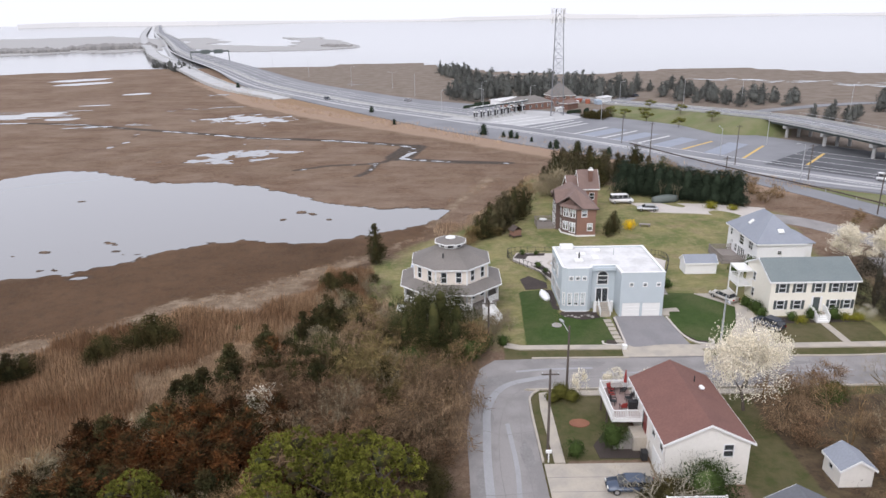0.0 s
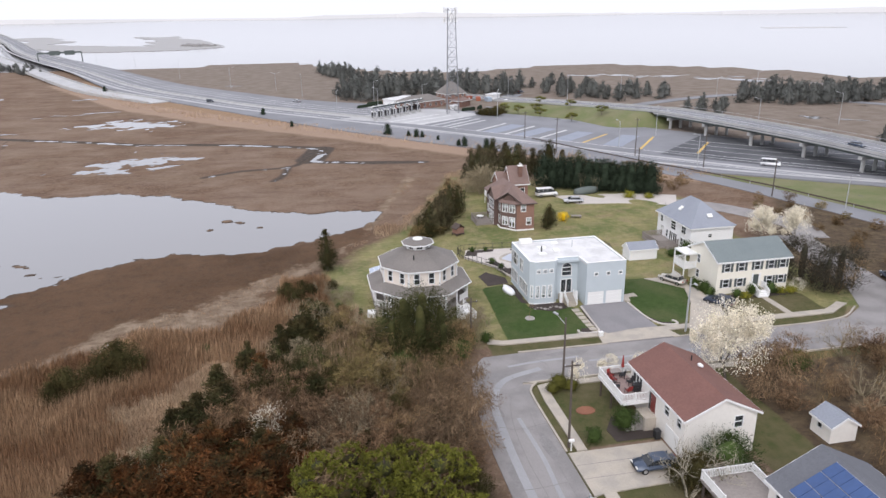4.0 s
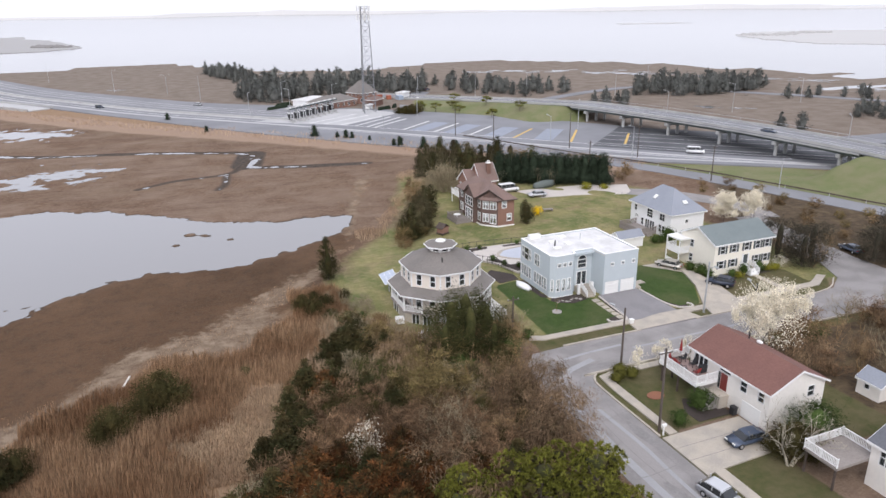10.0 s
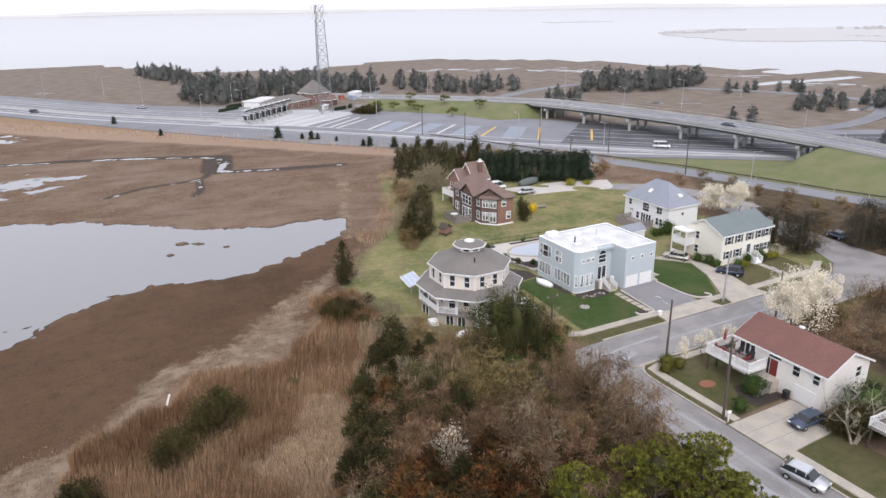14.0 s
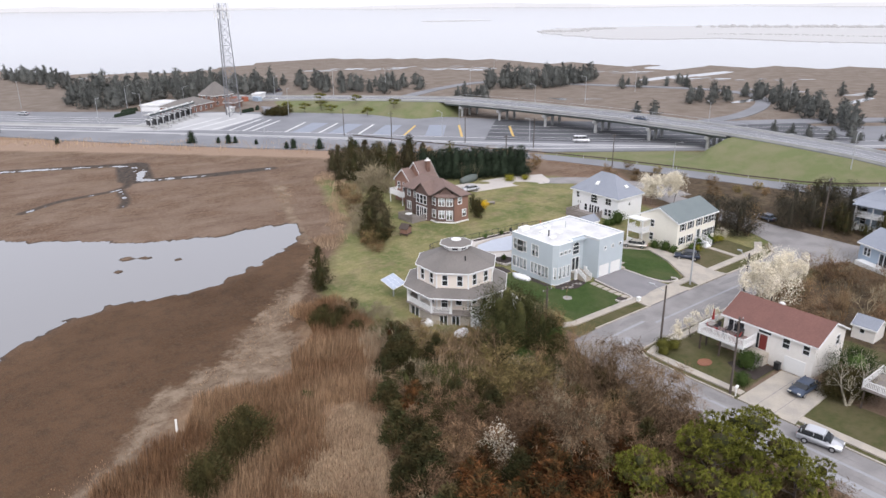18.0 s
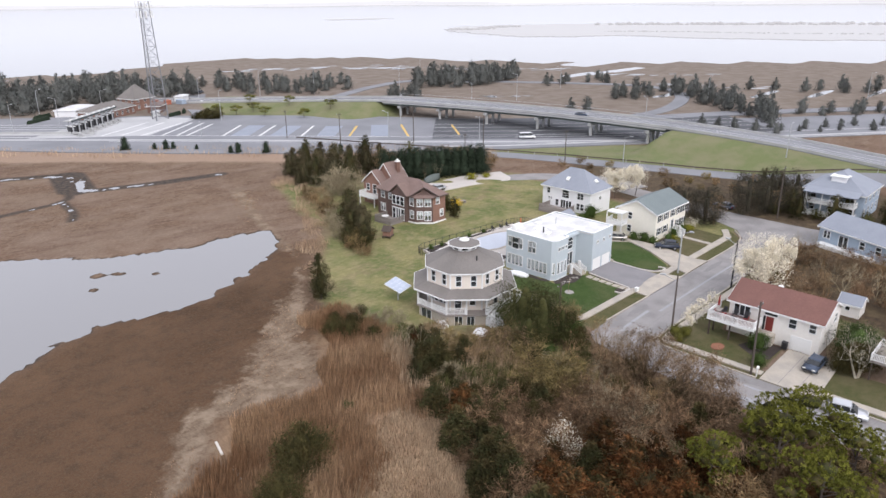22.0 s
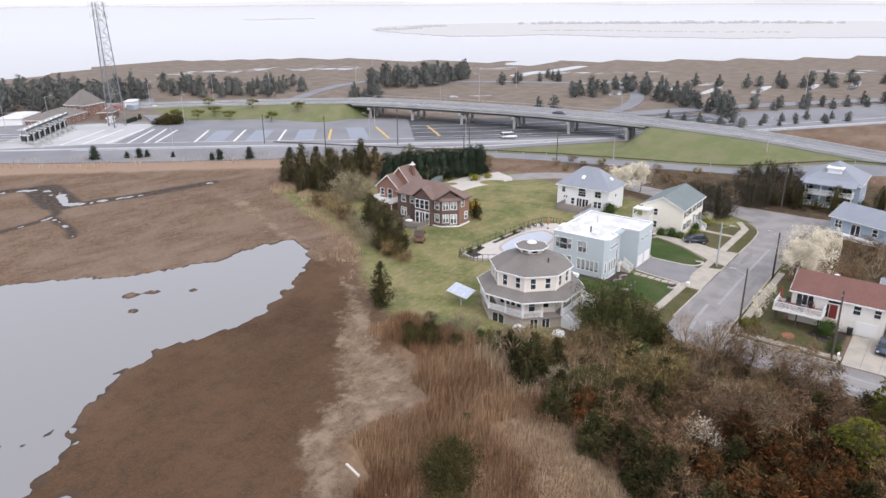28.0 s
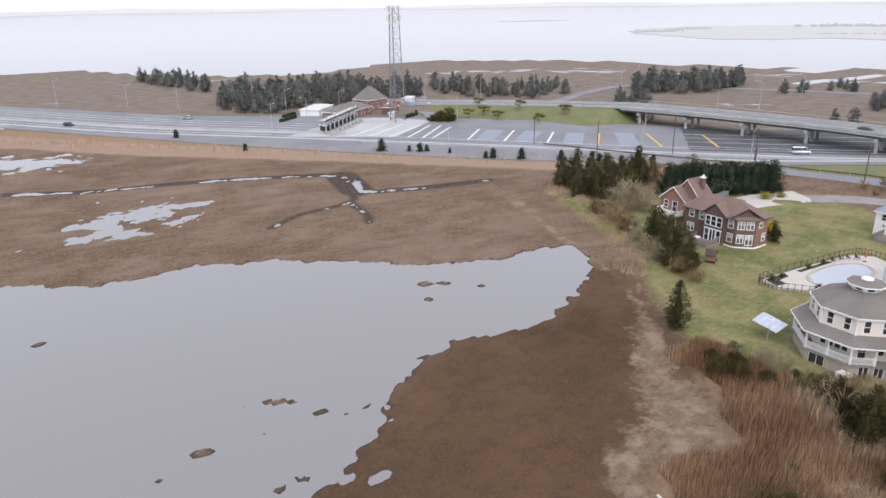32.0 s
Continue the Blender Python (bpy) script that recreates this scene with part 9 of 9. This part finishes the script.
structure(part("stone_bed", prism([(16.4 + 0.75 * math.cos(a), 93.4 + 0.75 * math.sin(a)) for a in np.linspace(0, 6.1, 14)], 0.2, lambda x, y: gz(x, y) + 0.06), STONE), "round stone bed in the lawn", "garden bed")
for pts in ([(25.25, 95.2), (25.1, 89), (24.8, 87.2), (23.6, 86.95), (22.1, 87.3), (22.0, 88.2)], [(33.0, 95.2), (33.5, 90.5), (34.4, 88.0), (35.6, 87.1), (37.0, 87.0), (37.3, 87.7)], [(37.3, 87.7), (36.9, 88.3)]):
    structure(part("edging", ribbon(smooth_line(pts, 5), 0.28, lambda x, y: gz(x, y) + 0.18, 0.4), PATIO), "pale stone edging", "edging")
structure(part("path", ribbon([(33.0, 95.6), (33.6, 97.4), (35.5, 97.6)], 1.2, 0.62, 0.3), CONCRETE), "short concrete path at the garage corner", "path")
structure(part("path", ribbon([(55.2, 93.3), (55.6, 86.9)], 1.1, lambda x, y: gz(x, y) + 0.06, 0.3), CONCRETE), "concrete path to the colonial house", "path")

patio = structure(part("patio", prism([(12.6, 121.2), (13.6, 124.6), (26, 123.6), (37.5, 122.2), (40.2, 119), (36.8, 109.5), (18.2, 109.5), (16.8, 114.5)], 0.2, 0.75), PATIO), "pale stone pool patio", "patio")
structure(part("pool_cover", prism([(20.4 + 0.0, 116.2), (19.0, 118.4), (21.0, 120.6), (25.5, 121.2), (30.5, 120.6), (34.0, 118.6), (32.5, 115.6), (28, 114.4), (23.5, 114.6)], 0.6, 0.80), POOLCOVER), "grey-blue swimming pool cover", "pool")
structure(part("pool_coping", ribbon(smooth_line([(20.3, 116.1), (18.8, 118.4), (20.9, 120.8), (25.5, 121.5), (30.6, 120.9), (34.3, 118.6), (32.6, 115.4), (28, 114.1), (23.4, 114.3), (20.3, 116.1)], 4), 0.5, 0.83, 0.1), CONCRETE), "pale pool coping", "pool")
for pts in ([(12.9, 121.5), (13.9, 124.2), (19, 123.9), (18.6, 122.8), (15.5, 122.6), (15.0, 121.0)], [(17.0, 115.2), (15.6, 117.4), (17.8, 117.0), (18.6, 113.6)], [(22, 123.4), (31, 122.7), (31, 122.0), (22, 122.6)], [(18.4, 110.0), (17.2, 113.6), (20.6, 113.0), (22, 110)]):
    structure(part("planting_bed", prism(pts, 0.3, 0.80), MULCH), "dark planting bed on the patio", "garden bed")
fence = thing("iron_fence", "black iron pool fence", "fence", pose(0, 0, 0))
fpts = smooth_line([(17.3, 109.8), (16.4, 114.6), (12.3, 121.1), (13.4, 124.9), (26, 123.9), (37.6, 122.5), (40.5, 119.1), (37.2, 110)], 8)
for i, (x, y) in enumerate(fpts):
    part("post", boxed(x - 0.03, x + 0.03, y - 0.03, y + 0.03, 0.3, 1.85), BLACK, fence)
for h in (0.9, 1.75):
    part("rail", ribbon(fpts, 0.05, h, 0.05), BLACK, fence)
for k, (x, y, s) in enumerate(((14.6, 123.4, 0.6), (17.2, 123.2, 0.5), (16.7, 116.4, 0.7), (17.5, 113.6, 0.6), (19.4, 111.6, 0.6), (25, 123.0, 0.5), (29, 122.5, 0.5))):
    plant("patio_shrub", "small dark shrub in a patio bed", "shrub", GREENSHRUBS[k % 3], x, y, s, "patio shrubs", z=0.75)


def lounge_chair(label, x, y, yaw, cloth, z, group):
    t = thing("patio_chair", label, "chair", pose(x, y, z, 0, 0, yaw), group)
    part("seat", boxed(-0.3, 0.3, -0.3, 0.3, 0.38, 0.46, bevel=0.02), cloth, t)
    part("backrest", boxed(-0.3, 0.3, -0.06, 0.02, 0, 0.6, Matrix.Translation((0, 0.3, 0.44)) @ pose(0, 0, 0, -14), 0.02), cloth, t)
    for sx in (-1, 1):
        part("armrest", boxed(sx * 0.33 - 0.03, sx * 0.33 + 0.03, -0.3, 0.3, 0.6, 0.65), BLACK, t)
        for sy in (-1, 1):
            part("leg", boxed(sx * 0.31 - 0.02, sx * 0.31 + 0.02, sy * 0.27 - 0.02, sy * 0.27 + 0.02, 0, 0.62), BLACK, t)
    return t


for x, y, yaw, c_ in ((18.6, 68.9, 100, RED), (18.4, 67.4, 60, BLACK), (19.2, 66.2, 190, RED), (18.7, 69.9, 30, RED), (20.0, 69.6, 250, BLACK), (20.2, 68.0, 270, BLACK)):
    lounge_chair("red cushioned chair on the deck" if c_ is RED else "black metal chair on the deck", x, y, yaw, c_, DZ, "deck chairs")
for x, y, yaw in ((33.4, 121.6, 20), (35.0, 121.2, 10), (36.2, 120.2, 60), (31.2, 121.9, 0)):
    lounge_chair("dark covered patio chair", x, y, yaw, BLACK, 0.75, "pool chairs")
table = thing("deck_table", "square dark deck table", "table", pose(19.4, 70.2, DZ))
part("tabletop", boxed(-0.7, 0.7, -0.5, 0.5, 0.7, 0.75, bevel=0.02), TIMBER, table)
for sx in (-1, 1):
    for sy in (-1, 1):
        part("leg", boxed(sx * 0.6 - 0.03, sx * 0.6 + 0.03, sy * 0.4 - 0.03, sy * 0.4 + 0.03, 0, 0.7), BLACK, table)
grill = thing("grill", "black barbecue grill on the deck", "grill", pose(20.3, 66.4, DZ))
part("firebox", boxed(-0.5, 0.5, -0.3, 0.3, 0.6, 1.0, bevel=0.06), BLACK, grill)
part("cart", boxed(-0.45, 0.45, -0.25, 0.25, 0.05, 0.6), BLACK, grill)


def umbrella(label, x, y, z, cloth):
    t = thing("folded_umbrella", label, "umbrella", pose(x, y, z))
    part("pole", rod(bmesh.new(), (0, 0, 0), (0, 0, 2.5), 0.03), GALV, t)
    part("canopy", rod(bmesh.new(), (0, 0, 0.9), (0, 0, 2.45), 0.2, 0.05, 10), cloth, t)
    part("base_plate", rod(bmesh.new(), (0, 0, 0), (0, 0, 0.08), 0.3, sides=14), BLACK, t)


umbrella("folded dark red umbrella on the deck", 20.5, 70.6, DZ, RED)
umbrella("folded orange-red umbrella by the pool", 36.2, 118.8, 0.75, mat("orange_cloth", (0.5, 0.16, 0.07), 0.8, 0.1))
part_table = thing("white_table", "small white round garden table on the brown house's deck", "table", pose(21.4, 144.0, 0.9))
part("tabletop", rod(bmesh.new(), (0, 0, 0.68), (0, 0, 0.74), 0.8, sides=20), WHITE, part_table)
part("stem", rod(bmesh.new(), (0, 0, 0), (0, 0, 0.68), 0.06), WHITE, part_table)
play = thing("playhouse", "small brown timber playhouse on the lawn", "playhouse", pose(14.6, 135.6, gz(14.6, 135.6), 0, 0, 25))
part("platform", boxed(-1.0, 1.0, -0.9, 0.9, 0.3, 0.45), DARKTIMBER, play)
part("cabin", boxed(-0.9, 0.9, -0.8, 0.8, 0.45, 1.6), BRICKPALE, play)
for s in (-1, 1):
    part("roof", slab(bmesh.new(), [(s * 1.15, -1.0, 1.5), (s * 1.15, 1.0, 1.5), (0, 1.0, 2.4), (0, -1.0, 2.4)], 0.08), DARKTIMBER, play)
for sx in (-0.9, 0.9):
    for sy in (-0.8, 0.8):
        part("leg", boxed(sx - 0.07, sx + 0.07, sy - 0.07, sy + 0.07, -0.2, 0.4), DARKTIMBER, play)
bench = thing("garden_bench", "weathered low timber bench on the lawn", "bench", pose(42.5, 141.0, gz(42.5, 141), 0, 0, -15))
part("seat", boxed(-1.1, 1.1, -0.5, 0.5, 0.45, 0.55), TIMBER, bench)
for s in (-0.9, 0.9):
    part("leg", boxed(s - 0.1, s + 0.1, -0.4, 0.4, -0.1, 0.45), TIMBER, bench)
for x0, y0, x1, y1 in ((-44.3, 98.5, -45.0, 95.9), (-45.3, 93.2, -45.7, 91.0)):
    t = thing("driftwood_plank", "pale driftwood plank on the wrack line", "driftwood")
    m = Matrix.Translation(((x0 + x1) / 2, (y0 + y1) / 2, gz(x0, y0) + 0.12)) @ pose(0, 0, 0, 0, 0, math.degrees(math.atan2(y1 - y0, x1 - x0)))
    part("plank", boxed(-1.3, 1.3, -0.13, 0.13, -0.14, 0.06, m, 0.02), DRIFT, t)
wallr = thing("retaining_wall", "low stone retaining wall with steps by the blue house", "wall", pose(33.2, 103.5, 0.4))
for k in range(5):
    part("step", boxed(0.2, 2.6, k * 0.5, k * 0.5 + 0.52, -0.3, 0.25 + 0.12 * k), STONE, wallr)
stones = random.Random(4)
for k in range(9):
    x, y = 18.1 + k * 0.5, 96.0 + 0.35 * math.sin(k * 1.3)
    t = thing("boulder", "rough grey boulder in the garden bed", "stone", pose(x, y, gz(x, y) - 0.02, 0, 0, stones.uniform(0, 90)), "garden boulders")
    bm = bmesh.new()
    bmesh.ops.create_icosphere(bm, subdivisions=2, radius=stones.uniform(0.18, 0.36))
    for v in bm.verts:
        v.co *= 1 + 0.25 * noise.noise(v.co * 3 + Vector((k, 0, 0)))
        v.co.z *= 0.7
    part("stone", bm, STONE, t)
trash = thing("bin", "dark wheeled bin beside the garage door", "bin", pose(20.2, 60.9, 0.11))
part("body", boxed(-0.3, 0.3, -0.35, 0.35, 0.05, 1.0, bevel=0.05), BLACK, trash)
part("lid", boxed(-0.33, 0.33, -0.38, 0.38, 1.0, 1.08, bevel=0.02), BLACK, trash)

# hazy land at the far side of the bay
hills = np.random.RandomState(8)
vs, fs = [], []
for i in range(81):
    a = radians(-60 + 150 * i / 80 + 30)
    r0 = 4300 + 200 * math.sin(i * 0.7)
    h = 12 + 8 * math.sin(i * 0.37) + 8 * hills.rand()
    vs += [(r0 * math.sin(a), r0 * math.cos(a), -5), (r0 * math.sin(a), r0 * math.cos(a), h)]
    if i:
        b = 2 * i
        fs.append((b - 2, b, b + 1, b - 1))
# stronger glow here paints the thicker haze at this range
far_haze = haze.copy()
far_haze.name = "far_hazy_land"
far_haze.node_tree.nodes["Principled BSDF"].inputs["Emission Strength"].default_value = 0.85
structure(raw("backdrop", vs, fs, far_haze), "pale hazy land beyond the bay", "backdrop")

pile = thing("tarpaulin_heap", "crumpled grey-white tarpaulin over a heap by the porch", "tarpaulin", pose(-4.6, 94.6, gz(-4.6, 94.6), 0, 0, 20))
bm = bmesh.new()
bmesh.ops.create_icosphere(bm, subdivisions=3, radius=1.0)
for v in bm.verts:
    v.co = Vector((v.co.x * 1.5, v.co.y * 1.0, max(v.co.z, -0.1) * 0.7)) * (1 + 0.3 * noise.noise(v.co * 2.3))
part("cover", bm, TARP, pile)

# clutter round the toll plaza
for x, y, w, d, yaw in ((59.5, 317, 9, 1.6, 35), (15.4, 342, 13, 1.8, 35), (20, 352, 10, 1.6, 35), (66, 322, 5, 1.6, 60)):
    t = thing("clipped_hedge", "low dark clipped hedge by the toll plaza", "hedge", pose(x, y, 0.1, 0, 0, yaw), "plaza hedges")
    bm = bmesh.new()
    bmesh.ops.create_grid(bm, x_segments=14, y_segments=4, size=0.5)
    for v in bm.verts:
        e = max(abs(v.co.x), abs(v.co.y))
        v.co = Vector((v.co.x * w, v.co.y * d, (1.5 if e < 0.49 else 0.0) + 0.3 * noise.noise(v.co * 9 + Vector((x, y, 0)))))
    part("foliage", bm, HEDGE, t)
for k, (x, y, s) in enumerate(((63.6, 299, 1.5), (66.5, 297, 1.4), (69, 301, 1.2), (61.5, 302, 1.1), (72, 305, 1.3), (65, 304, 1.2), (70, 309, 1.2))):
    plant("spreading_shrub", "dark spreading shrub on the plaza lawn", "shrub", DARKBUSHES[k % 3], x, y, s, "plaza shrubs", squash=0.7)
CRATES = mat("rust_red_steel", (0.36, 0.12, 0.07), 0.7, 0.2, 3, bump=0.1)
for k, (x, y, w, d, h, m) in enumerate(((63, 357, 5, 2.4, 2.4, CRATES), (68.5, 354.5, 4, 2.2, 2.0, CRATES), (66, 348, 3, 2, 1.8, WHITE), (62, 335.5, 3, 2.5, 2.6, WHITE), (72, 349, 4, 2.2, 2.2, CRATES), (76, 344, 5, 2.3, 2.4, BLUEGREY))):
    t = thing("steel_container", "small steel container stored beside the tower", "container", pose(x, y, 0.1, 0, 0, 30 + 13 * k), "stored containers")
    part("body", boxed(-w / 2, w / 2, -d / 2, d / 2, 0, h, bevel=0.05), m, t)
    part("lid", boxed(-w / 2 - 0.06, w / 2 + 0.06, -d / 2 - 0.06, d / 2 + 0.06, h, h + 0.1), m, t)
for x, y, yaw, p in ((99, 380, 40, NAVY), (103, 377, 40, STEELBLUE), (84, 340, 70, CARWHITE), (30, 330, 40, SILVER)):
    car("parked car beside the plaza buildings", x, y, yaw, p, "sedan", 0.2, "plaza cars")
